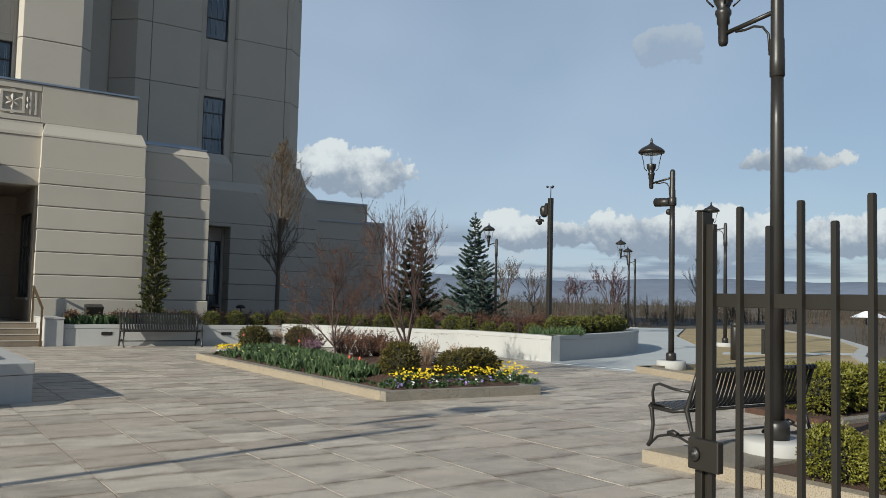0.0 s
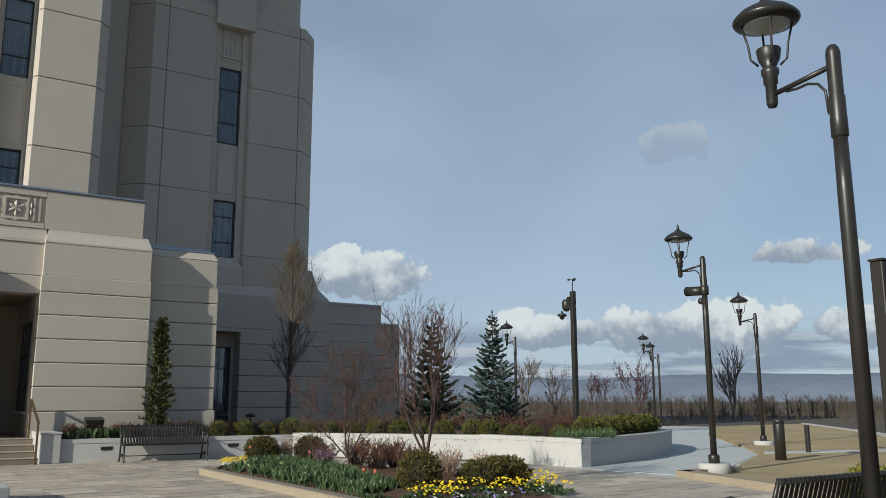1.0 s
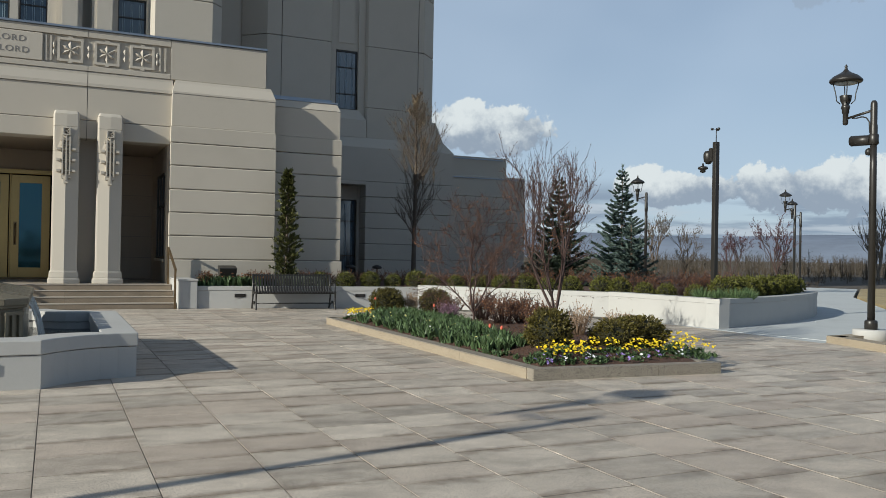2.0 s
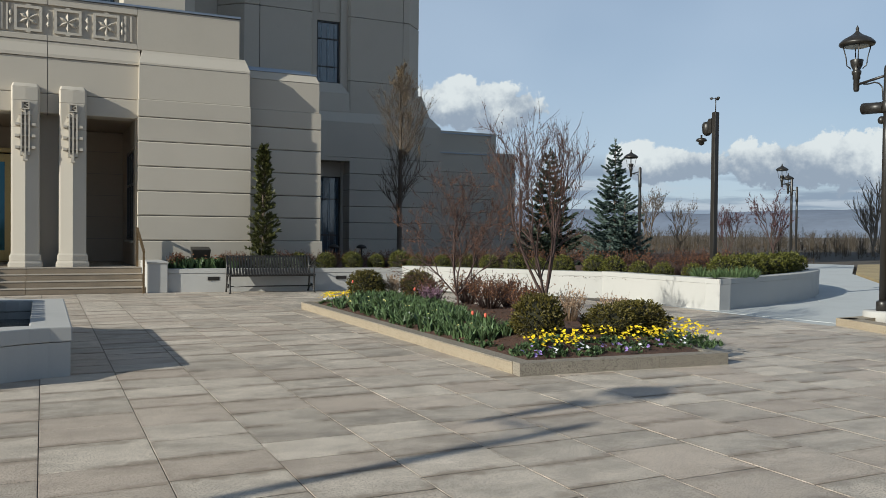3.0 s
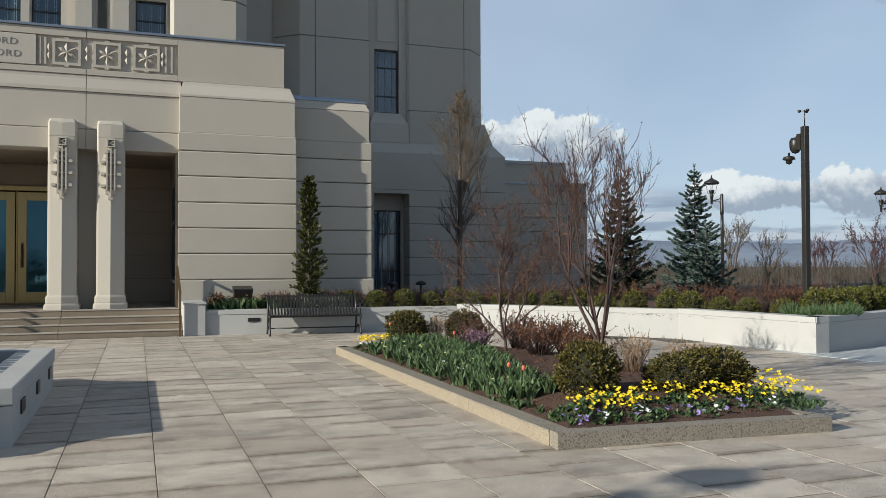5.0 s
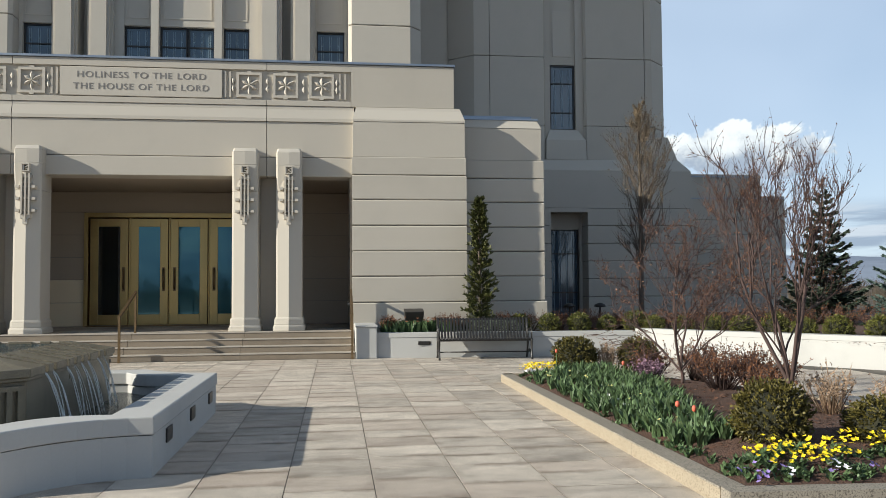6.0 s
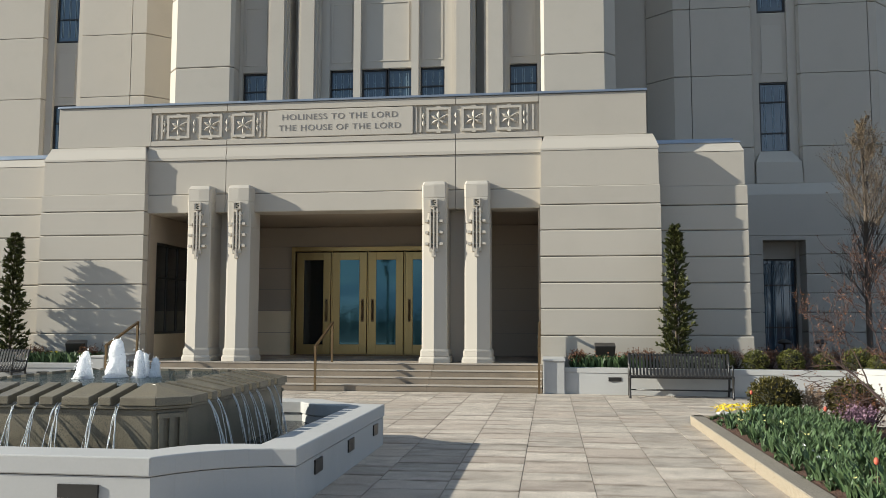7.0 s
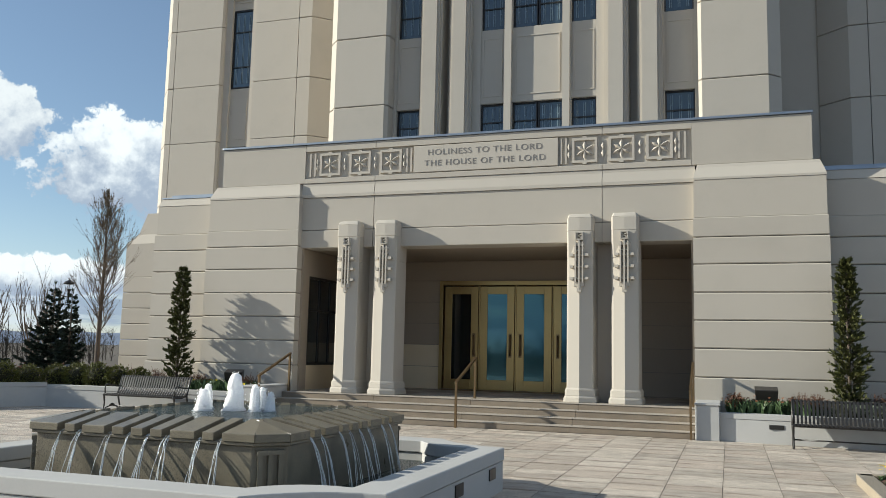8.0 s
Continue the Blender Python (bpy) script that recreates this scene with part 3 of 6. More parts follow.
    part("over_door", Mesh().box(-2.16, 3.4, 3.52, 2.16, 3.8, 4.08), "shaded_porch_stone", w)
    c = new("ceiling", Mesh().box(-4.75, 0.5, 4.09, 4.75, 3.8, 4.25).data("ceiling", "shaded_porch_stone"))
    tagged(c, "plain cast-stone porch ceiling", "ceiling", kind="structure")
    fl = new("floor_porch", Mesh().box(-4.75, -0.52, 0.0, 4.75, 3.8, FLOOR - 0.005).data("floor_porch", "paver_far"))
    tagged(fl, "grey granite porch landing", "floor", kind="structure")
    st = thing("steps", "four broad pale granite entrance steps", "steps", kind="structure")
    for i in range(4):
        z1 = FLOOR - 0.135 * i
        y0 = -0.62 - 0.33 * i
        x = -4.78
        for wd in (2.4, 2.35, 2.4, 2.41):
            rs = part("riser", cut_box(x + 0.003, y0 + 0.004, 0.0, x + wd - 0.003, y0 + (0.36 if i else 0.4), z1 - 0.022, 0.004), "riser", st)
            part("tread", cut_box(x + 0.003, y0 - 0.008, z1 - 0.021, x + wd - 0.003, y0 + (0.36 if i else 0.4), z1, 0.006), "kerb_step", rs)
            x += wd


# risers are browner and darker than the treads
M["riser"] = mat("brown_granite_riser", (0.235, 0.19, 0.14), 0.8, var=0.3, scale=2.2, fine=60, bump=0.25, dist=0.003, rand=0.15, stain=0.25, stain_size=(0.6, 2.0, 3.0))
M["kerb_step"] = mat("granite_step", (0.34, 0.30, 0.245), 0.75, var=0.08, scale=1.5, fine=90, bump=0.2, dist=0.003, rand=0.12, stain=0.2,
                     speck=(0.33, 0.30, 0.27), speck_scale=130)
porch()


def doors():
    d = thing("door_frame", "polished brass entrance door frame with transom bar", "door frame", kind="structure")
    fr = Mesh()
    y0, y1 = 3.30, 3.5
    for x in (-2.11, 2.11):
        fr.box(x - 0.05, y0, FLOOR, x + 0.05, y1, 3.52)
    fr.box(-2.06, y0, 3.40, 2.06, y1, 3.52)
    for x in (-1.02, 0.0, 1.02):
        fr.box(x - 0.018, y0 + 0.05, FLOOR, x + 0.018, y1, 3.40)
    part("frame", fr, "bronze", d, bevel=0.006)
    part("threshold", Mesh().box(-2.1, 3.22, FLOOR - 0.002, 2.1, 3.5, FLOOR + 0.025), "bronze_dark", d)
    for i in range(4):
        x0 = -2.04 + i * 1.02
        lf = thing("door", "closed brass-framed glass entrance door", "door", at=pose(x0, 3.36, FLOOR + 0.03), group="entrance doors")
        w, h, s = 0.98, 2.80, 0.225
        m = Mesh().box(0.02, 0, 0, s, 0.06, h).box(w - s + 0.02, 0, 0, w, 0.06, h).box(s, 0, h - 0.21, w - s + 0.02, 0.06, h).box(s, 0, 0, w - s + 0.02, 0.06, 0.27)
        part("leaf", m, "bronze", lf, bevel=0.006)
        g = Mesh().box(s, 0.022, 0.27, w - s + 0.02, 0.036, h - 0.21)
        part("pane", g, "door_glass" if i == 0 else "door_glass_coated", lf)
        hx = w - 0.11 if i in (0, 1) else 0.13
        hd = Mesh().tube([(hx, -0.01, 0.93), (hx, -0.07, 0.95), (hx, -0.075, 1.2), (hx, -0.07, 1.45), (hx, -0.01, 1.47)], 0.019, 8)
        hd.box(hx - 0.04, -0.008, 0.88, hx + 0.04, 0.0, 1.52)
        part("handle", hd, "bronze_dark", lf, "dark bronze pull handle")
    # unlit lobby: its darkness is put into a near-black sheet behind the doors
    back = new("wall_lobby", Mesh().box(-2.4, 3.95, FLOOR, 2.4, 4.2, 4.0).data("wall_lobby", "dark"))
    tagged(back, "dark sheet standing for the unlit lobby behind the glass doors", "wall", kind="structure")


doors()


def window_unit(x0, x1, z0, z1, y, bars=3, tall=True):
    w = thing("window", "narrow leaded-glass window in a dark metal frame", "window", group="facade windows")
    w.matrix_basis = pose((x0 + x1) / 2, y, z0)
    hw, h = (x1 - x0) / 2, z1 - z0
    part("pane", Mesh().box(-hw, 0.03, 0, hw, 0.05, h), "glass", w)
    fr = Mesh()
    t = 0.045
    fr.box(-hw, -0.02, 0, -hw + t, 0.06, h).box(hw - t, -0.02, 0, hw, 0.06, h).box(-hw + t, -0.02, 0, hw - t, 0.06, t).box(-hw + t, -0.02, h - t, hw - t, 0.06, h)
    if tall:
        for k in (0.27, 0.72):
            fr.box(-hw + t, -0.01, h * k - 0.02, hw - t, 0.05, h * k + 0.02)
    part("frame", fr, "metal", w)
    lt = Mesh()
    for i in range(bars):
        x = -hw + t + (i + 0.5) * (2 * hw - 2 * t) / bars
        lt.box(x - 0.035, 0.012, h * 0.06, x - 0.018, 0.028, h * 0.94)
        lt.box(x + 0.018, 0.012, h * 0.06, x + 0.035, 0.028, h * 0.94)
        for k in (0.2, 0.5, 0.8):
            lt.box(x - 0.018, 0.013, h * k - 0.012, x + 0.018, 0.027, h * k + 0.012)
    part("lattice", lt, "lattice", w, "pale vertical leaded bars")


JOINTS = [0.0, 2.3, 4.6, 6.95, 9.28, 11.5, 13.8, 16.4]


def panels(w, poly, sx, z_lo, z_hi, joints=JOINTS):
    js = [z for z in joints if z_lo < z < z_hi]
    zs = [z_lo] + js + [z_hi]
    for a, b in zip(zs, zs[1:]):
        part("panel", poly_stone(mirrored(poly, sx), a + 0.011, b - 0.011, 0.02), "stone", w)


def tower(sx, name):
    w = thing(name, "tall cast-stone corner tower with chamfered edges and panel joints", "tower", kind="structure")
    TOP = 16.9

    def P(*pts):
        return list(pts)
    part("core", Mesh().prism(mirrored(P((8.25, 8.55), (9.0, 7.85), (11.30, 7.85), (11.30, 8.47), (12.90, 8.47), (12.90, 7.85), (14.95, 7.85), (15.65, 8.55), (15.65, 20), (8.25, 20)), sx), 0, TOP), "joint", w)
    lo = 5.78
    panels(w, P((8.2, 8.52), (8.97, 7.80), (9.49, 7.80), (9.49, 8.6), (8.2, 9.5)), sx, lo, TOP)
    panels(w, P((9.515, 7.80), (11.36, 7.80), (11.42, 7.90), (11.42, 8.1), (9.51, 8.1)), sx, lo, TOP)
    panels(w, P((12.84, 7.80), (14.895, 7.80), (14.895, 8.1), (12.78, 8.1), (12.78, 7.90)), sx, lo, TOP)
    panels(w, P((14.92, 7.80), (15.16, 7.80), (15.86, 8.52), (15.86, 12), (14.91, 12)), sx, lo, TOP)
    # window bay
    for z0, z1 in ((9.10, 11.38), (14.52, TOP)):
        part("spandrel", poly_stone(mirrored(P((11.62, 8.10), (12.52, 8.10), (12.52, 8.4), (11.62, 8.4)), sx), z0, z1), "stone", w)
        part("spandrel_panel", poly_stone(mirrored(P((11.75, 8.075), (12.39, 8.075), (12.39, 8.2), (11.75, 8.2)), sx), z0 + 0.28, z1 - 0.42), "stone_trim", w)
    for x0, x1 in ((11.34, 11.62), (12.52, 12.86)):
        part("jamb", Mesh().prism(mirrored(P((x0, 8.0), (x1, 8.0), (x1, 8.46), (x0, 8.46)), sx), lo, TOP), "stone_trim", w)
    m = Mesh().prism(mirrored(P((11.40, 7.72), (12.80, 7.72), (12.80, 8.3), (11.40, 8.3)), sx), lo, 6.45, mirrored(P((11.42, 7.74), (12.78, 7.74), (12.78, 8.3), (11.42, 8.3)), sx))
    m.prism(mirrored(P((11.42, 7.74), (12.78, 7.74), (12.78, 8.3), (11.42, 8.3)), sx), 6.45, 6.84, mirrored(P((11.60, 7.98), (12.54, 7.98), (12.54, 8.3), (11.60, 8.3)), sx))
    part("window_plinth", m, "stone_trim", w)
    m = Mesh().prism(mirrored(P((11.30, 7.66), (12.90, 7.66), (12.90, 8.3), (11.30, 8.3)), sx), 16.15, 18.6)
    part("capital", m, "stone_trim", w)
    orn = Mesh()
    for x in (11.9, 12.07, 12.24):
        orn.prism(mirrored(P((x - 0.035, 8.03), (x + 0.035, 8.03), (x + 0.035, 8.12), (x - 0.035, 8.12)), sx), 15.05, 15.9)
    orn.prism(mirrored(P((11.66, 8.02), (12.48, 8.02), (12.48, 8.12), (11.66, 8.12)), sx), 14.92, 15.02)
    part("fluting", orn, "stone_trim", w)
    # base with courses
    bp = P((8.0, 7.55), (11.48, 7.55), (11.48, 8.46), (8.0, 8.46))
    bq = P((12.75, 7.55), (16.42, 7.55), (16.42, 12), (12.75, 12))
    bt = P((11.48, 7.55), (12.75, 7.55), (12.75, 8.46), (11.48, 8.46))
    for i in range(len(COURSES) - 1):
        for b in (bp, bq):
            part("course", poly_stone(mirrored(b, sx), COURSES[i] + 0.008, COURSES[i + 1] - 0.008, 0.018), "stone", w)
    part("course", poly_stone(mirrored(P((8.0, 7.56), (16.40, 7.56), (16.40, 12), (8.0, 12)), sx), 4.128, 5.40, 0.012), "stone", w)
    part("base_slope", Mesh().prism(mirrored(P((8.0, 7.56), (16.40, 7.56), (16.40, 12), (8.0, 12)), sx), 5.402, 5.78, mirrored(P((8.0, 7.74), (16.05, 7.74), (16.05, 12), (8.0, 12)), sx)), "stone_trim", w)
    part("base_slope", Mesh().prism(mirrored(P((14.9, 7.76), (16.03, 7.76), (16.03, 12), (14.9, 12)), sx), 5.781, 6.6, mirrored(P((14.9, 7.80), (15.7, 7.80), (15.7, 12), (14.9, 12)), sx)), "stone_trim", w)
    part("niche_head", Mesh().prism(mirrored(bt, sx), 3.99, 4.12), "stone", w)
    for x in (11.485, 12.645):
        part("niche_jamb", Mesh().prism(mirrored(P((x, 8.22), (x + 0.10, 8.22), (x + 0.10, 8.46), (x, 8.46)), sx), 0, 3.99), "stone_trim", w)
    part("niche_transom", Mesh().prism(mirrored(P((11.585, 8.26), (12.645, 8.26), (12.645, 8.46), (11.585, 8.46)), sx), 3.45, 3.98), "stone_trim", w)
    # crown
    m = Mesh().prism(mirrored(P((8.25, 8.5), (9.0, 7.85), (15.0, 7.85), (15.65, 8.5), (15.65, 20), (8.25, 20)), sx), TOP, TOP + 0.35, mirrored(P((8.7, 8.8), (9.3, 8.1), (14.75, 8.1), (15.3, 8.8), (15.3, 20), (8.7, 20)), sx))
    m.prism(mirrored(P((8.7, 8.8), (9.3, 8.1), (14.75, 8.1), (15.3, 8.8), (15.3, 20), (8.7, 20)), sx), TOP + 0.35, 24)
    part("crown", m, "stone", w)
    xa, xb = (11.64, 12.50) if sx > 0 else (-12.50, -11.64)
    window_unit(xa, xb, 6.84, 9.08, 8.12)
    window_unit(xa, xb, 11.40, 14.50, 8.12)
    xa, xb = (11.585, 12.645) if sx > 0 else (-12.645, -11.585)
    window_unit(xa, xb, 0.5, 3.45, 8.36, 4)


tower(1, "tower_east")
tower(-1, "tower_west")


def centre_bay():
    w = thing("wall_centre", "central cast-stone facade bay with tall pilasters over the porch", "wall", kind="structure")
    part("core", Mesh().box(-6.9, 6.6, 0, 6.9, 20, 30), "joint", w)
    Z0, Z1 = 6.3, 30
    js = [4.7 + 2.3 * i for i in range(1, 12)]
    js = [z + 0.05 for z in js]
    for sx in (1, -1):
        def P(*pts):
            return list(pts)
        panels(w, P((4.75, 5.3), (4.85, 5.18), (6.60, 5.18), (6.95, 5.55), (6.95, 8.4), (6.6, 9.0), (4.75, 7)), sx, Z0, Z1, js)
        part("recess_wall", Mesh().prism(mirrored(P((6.9, 8.6), (8.6, 8.6), (8.6, 20), (6.9, 20)), sx), 0, 24), "stone", w)
        for x0, x1 in ((2.07, 2.78), (3.04, 3.76)):
            c = 0.07
            panels(w, P((x0, 5.5), (x0 + c, 5.5), (x0 + c, 5.40), (x0 + 2 * c, 5.40), (x0 + 2 * c, 5.33), (x1 - 2 * c, 5.33), (x1 - 2 * c, 5.40), (x1 - c, 5.40), (x1 - c, 5.5), (x1, 5.5), (x1, 6.7), (x0, 6.7)), sx, Z0, Z1, [])
        part("gap_wall", Mesh().prism(mirrored(P((2.78, 6.1), (3.04, 6.1), (3.04, 6.7), (2.78, 6.7)), sx), Z0, Z1), "stone", w)
        part("mullion", poly_stone(mirrored(P((0.80, 5.60), (1.02, 5.60), (1.02, 6.6), (0.80, 6.6)), sx), Z0, Z1), "stone_trim", w)
        for x0, x1, w0, w1 in ((3.765, 4.745, 3.80, 4.64), (1.022, 2.068, 1.05, 1.81)):
            y = 5.76
            for z0, z1 in ((Z0, 7.2), (9.29, 11.69), (14.4, 16.8), (19.4, 30)):
                part("spandrel", poly_stone(mirrored(P((x0, y), (x1, y), (x1, 6.65), (x0, 6.65)), sx), z0, z1), "stone", w)
                if 9 < z0 < 15:
                    fm = Mesh()
                    for a, b, c, d in ((w0 + 0.06, z0 + 0.22, w0 + 0.10, z1 - 0.28), (w1 - 0.10, z0 + 0.22, w1 - 0.06, z1 - 0.28), (w0 + 0.10, z0 + 0.22, w1 - 0.10, z0 + 0.26), (w0 + 0.10, z1 - 0.32, w1 - 0.10, z1 - 0.28)):
                        fm.prism(mirrored(P((a, y - 0.02), (c, y - 0.02), (c, y + 0.05), (a, y + 0.05)), sx), b, d)
                    part("spandrel_frame", fm, "stone_trim", w)
            for xa, xb in ((x0, w0), (w1, x1)):
                part("jamb", Mesh().prism(mirrored(P((xa, y - 0.03), (xb, y - 0.03), (xb, y + 0.3), (xa, y + 0.3)), sx), Z0, Z1 - 1), "stone_trim", w)
            for z0, z1 in ((7.2, 9.29), (11.69, 14.4), (16.8, 19.4)):
                xa, xb = (w0, w1) if sx > 0 else (-w1, -w0)
                window_unit(xa, xb, z0, z1, y + 0.12)
    for z0, z1 in ((Z0, 7.2), (9.29, 11.69), (14.4, 16.8), (19.4, 30)):
        part("spandrel", cut_box(-0.798, 5.76, z0, 0.798, 6.65, z1), "stone", w)
        if 9 < z0 < 15:
            fm = Mesh()
            fm.box(-0.70, 5.74, z0 + 0.22, -0.66, 5.8, z1 - 0.28).box(0.66, 5.74, z0 + 0.22, 0.70, 5.8, z1 - 0.28)
            fm.box(-0.66, 5.74, z0 + 0.22, 0.66, 5.8, z0 + 0.26).box(-0.66, 5.74, z1 - 0.32, 0.66, 5.8, z1 - 0.28)
            part("spandrel_frame", fm, "stone_trim", w)
    for z0, z1 in ((7.2, 9.29), (11.69, 14.4), (16.8, 19.4)):
        window_unit(-0.79, -0.012, z0, z1, 5.88)
        window_unit(0.012, 0.79, z0, z1, 5.88)


centre_bay()


def annex(sx, name):
    w = thing(name, "low cast-stone annex behind the tower", "annex", kind="structure")

    def rect(x0, x1, y0, y1):
        return mirrored([(x0, y0), (x1, y0), (x1, y1), (x0, y1)], sx)
    for i in range(len(COURSES) - 1):
        part("course", poly_stone(rect(16.0, 22.3, 11.98, 24), COURSES[i] + 0.008, COURSES[i + 1] - 0.008, 0.018), "stone", w)
    part("course", poly_stone(rect(16.0, 22.3, 12.02, 24), 4.128, 5.08, 0.018), "stone", w)
    part("course", poly_stone(rect(16.0, 21.45, 12.3, 24), 5.081, 5.98, 0.018), "stone", w)
    part("flashing", Mesh().prism(rect(16.0, 22.25, 11.97, 24), 4.951, 4.99), "flashing", w)
    part("flashing", Mesh().prism(rect(16.0, 21.25, 12.25, 24), 5.851, 5.90), "flashing", w)


annex(1, "annex_east")
tagged(new("wall_roof", Mesh().box(-9.2, 0.62, 5.6, 9.2, 8.2, 5.72).data("wall_roof", "flashing")), "flat metal porch roof", "roof", kind="structure")


# ---- ground ----
def slab(name, poly, z0, z1, material, label, category):
    ob = new(name, Mesh().prism(poly, z0, z1).data(name, material))
    return tagged(ob, label, category, kind="structure")


PLAZA_Z = 0.0
slab("ground", [(-3000, -3000), (3000, -3000), (3000, 3000), (-3000, 3000)], -0.6, -0.10, "field", "brown winter fields reaching the horizon", "ground")
slab("pavement_bed", [(-26, -40), (13.97, -40), (13.97, 2), (-26, 2)], -0.09, -0.004, "joint_sand", "sandy bed of the paved plaza", "pavement")

# ---- planter walls ----
def wall_run(pts, h, t, parent, cap=0.10):
    """A low wall along a line of points with a slightly proud cap band."""
    for (x0, y0), (x1, y1) in zip(pts, pts[1:]):
        d = Vector((x1 - x0, y1 - y0)).normalized()
        n = Vector((-d.y, d.x))
        q = [(x0, y0), (x1, y1), (x1 + n.x * t, y1 + n.y * t), (x0 + n.x * t, y0 + n.y * t)]
        o = 0.012
        c = [(x0 - n.x * o, y0 - n.y * o), (x1 - n.x * o, y1 - n.y * o), (x1 + n.x * (t + o), y1 + n.y * (t + o)), (x0 + n.x * (t + o), y0 + n.y * (t + o))]
        part("wall_panel", Mesh().prism(q, -0.05, h - cap), "planter", parent)
        part("cap", Mesh().prism(c, h - cap + 0.004, h), "planter", parent)


def arc_at(a):
    return 14.26 + 8.2 * math.sin(a), -9.38 + 2.2 * a + 3.2 * (1 - math.cos(a))


ARC = [arc_at(i * 0.12) for i in range(12)]
w = thing("planter_wall_east", "low white concrete planter wall curving round the raised bed", "planter wall", kind="structure")
wall_run([(5.2, -1.62), (10.80, -2.10)], 0.53, 0.3, w)
wall_run([(10.80, -2.10), (13.94, -6.13)], 0.58, 0.3, w)
wall_run([(13.94, -6.13), (14.26, -9.38)], 0.595, 0.3, w)
wall_run(ARC, 0.595, 0.3, w)
for x, y in ((6.25, -1.71), (9.25, -1.967)):
    part("vent", Mesh().box(x - 0.13, y - 0.02, 0.27, x + 0.13, y + 0.06, 0.35), "metal", w, "dark rectangular wall vent")
part("pier", Mesh().box(4.795, -1.72, 0, 5.24, -0.22, 0.66).box(4.787, -1.74, 0.66, 5.26, -0.22, 0.70), "planter", w, bevel=0.01)
w2 = thing("planter_wall_west", "low white concrete planter wall beside the west bench", "planter wall", kind="structure")
wall_run([(-10.75, -1.80), (-5.2, -1.62)], 0.53, 0.3, w2)
wall_run([(-13.80, -6.40), (-10.75, -1.80)], 0.58, 0.3, w2)
for x in (-9.25, -6.25):
    part("vent", Mesh().box(x - 0.13, -1.72, 0.27, x + 0.13, -1.60, 0.35), "metal", w2, "dark rectangular wall vent")
part("pier", Mesh().box(-5.24, -1.72, 0, -4.795, -0.22, 0.66).box(-5.26, -1.74, 0.66, -4.787, -0.22, 0.70), "planter", w2, bevel=0.01)
slab("soil_east", [(4.9, 0.3), (5.2, -1.4), (10.9, -1.88), (14.1, -5.95), (14.5, -9.0)] + [(x - 0.2, y + 0.3) for x, y in ARC[1:]] + [(23, 12), (4.9, 12)], -0.05, 0.45, "mulch", "dark bark mulch in the raised planter", "soil")
slab("soil_west", [(-4.9, 12), (-24, 12), (-24, -5), (-13.9, -6.2), (-10.75, -1.6), (-5.2, -1.4), (-4.9, 0.3)], -0.05, 0.45, "mulch", "dark bark mulch in the west planter", "soil")


# ---- walks, lawn, distance ----
slab("pavement_walk", [(14.0, -9.3), (14.5, -12.0), (15.9, -11.9), (17.5, -10.75), (20.7, -8.9), (25.0, -4.9), (31.0, 1.0), (40, 8), (38, 12), (22, 3.0), (21.0, -5.5), (18, -8.5)], -0.08, 0.0, "concrete", "smooth grey concrete walk curving away past the planter", "pavement")
slab("pavement_apron", [(13.6, -5.0), (13.6, -13.9), (14.16, -13.9), (14.6, -12.0), (24, -12.0), (24, -4.0)], -0.085, -0.007, "concrete", "smooth grey concrete apron between plaza and lawn", "pavement")
slab("lawn", [(14.45, -12.15), (15.9, -12.0), (17.6, -10.85), (20.8, -9.0), (25.1, -5.0), (31.1, 0.9), (40, 7.8), (48, 8), (36, -3.4), (29.5, -8.2), (24, -11), (20.5, -13.4), (18.5, -15.6), (13.4, -15.6)], -0.09, 0.035, "lawn", "dormant straw-coloured lawn", "lawn")
kerb = thing("kerb_lawn", "pale tan stone kerb along the lawn", "kerb", kind="structure")
KL = [(12.6, -17.4), (13.1, -15.6), (13.6, -13.9), (14.15, -12.05), (15.9, -11.86)]
for (x0, y0), (x1, y1) in zip(KL, KL[1:]):
    d = Vector((x1 - x0, y1 - y0)).normalized()
    n = Vector((d.y, -d.x)) * 0.3
    part("kerb_stone", Mesh().prism([(x0, y0), (x0 + n.x, y0 + n.y), (x1 + n.x, y1 + n.y), (x1, y1)], -0.05, 0.12), "kerb", kerb)
edge = thing("kerb_edge", "narrow white concrete edging curving round the lawn", "kerb", kind="structure")
EL = [(48, 8), (36, -3.4), (29.5, -8.2), (24, -11), (20.5, -13.4), (18.5, -15.6), (17.5, -18)]
for (x0, y0), (x1, y1) in zip(EL, EL[1:]):
    d = Vector((x1 - x0, y1 - y0)).normalized()
    n = Vector((-d.y, d.x)) * 0.35
    part("kerb_stone", Mesh().prism([(x0, y0), (x1, y1), (x1 + n.x, y1 + n.y), (x0 + n.x, y0 + n.y)], -0.08, 0.08), "planter", edge)
slab("pavement_cross", [(20.9, -9.05), (21.7, -8.5), (26, -9.9), (25.3, -10.5)], -0.05, 0.045, "concrete", "narrow concrete path across the lawn", "pavement")
slab("soil_bench", [(7.0, -18.85), (6.95, -24), (13.0, -24), (12.4, -18.4)], -0.06, 0.075, "mulch", "mulched bed behind the near bench", "soil")
bk = thing("kerb_bench", "pebbly tan aggregate kerb round the bench pad", "kerb", kind="structure")
for y0, y1 in ((-18.82, -20.0), (-20.01, -21.4), (-21.41, -22.8), (-22.81, -24)):
    part("kerb_stone", cut_box(6.86, y1, -0.05, 7.02, y0, 0.11, 0.008), "kerb", bk)
part("pad", cut_box(7.025, -19.75, 0.0, 9.0, -18.83, 0.105, 0.006), "kerb_top", bk, "grey granite bench pad")

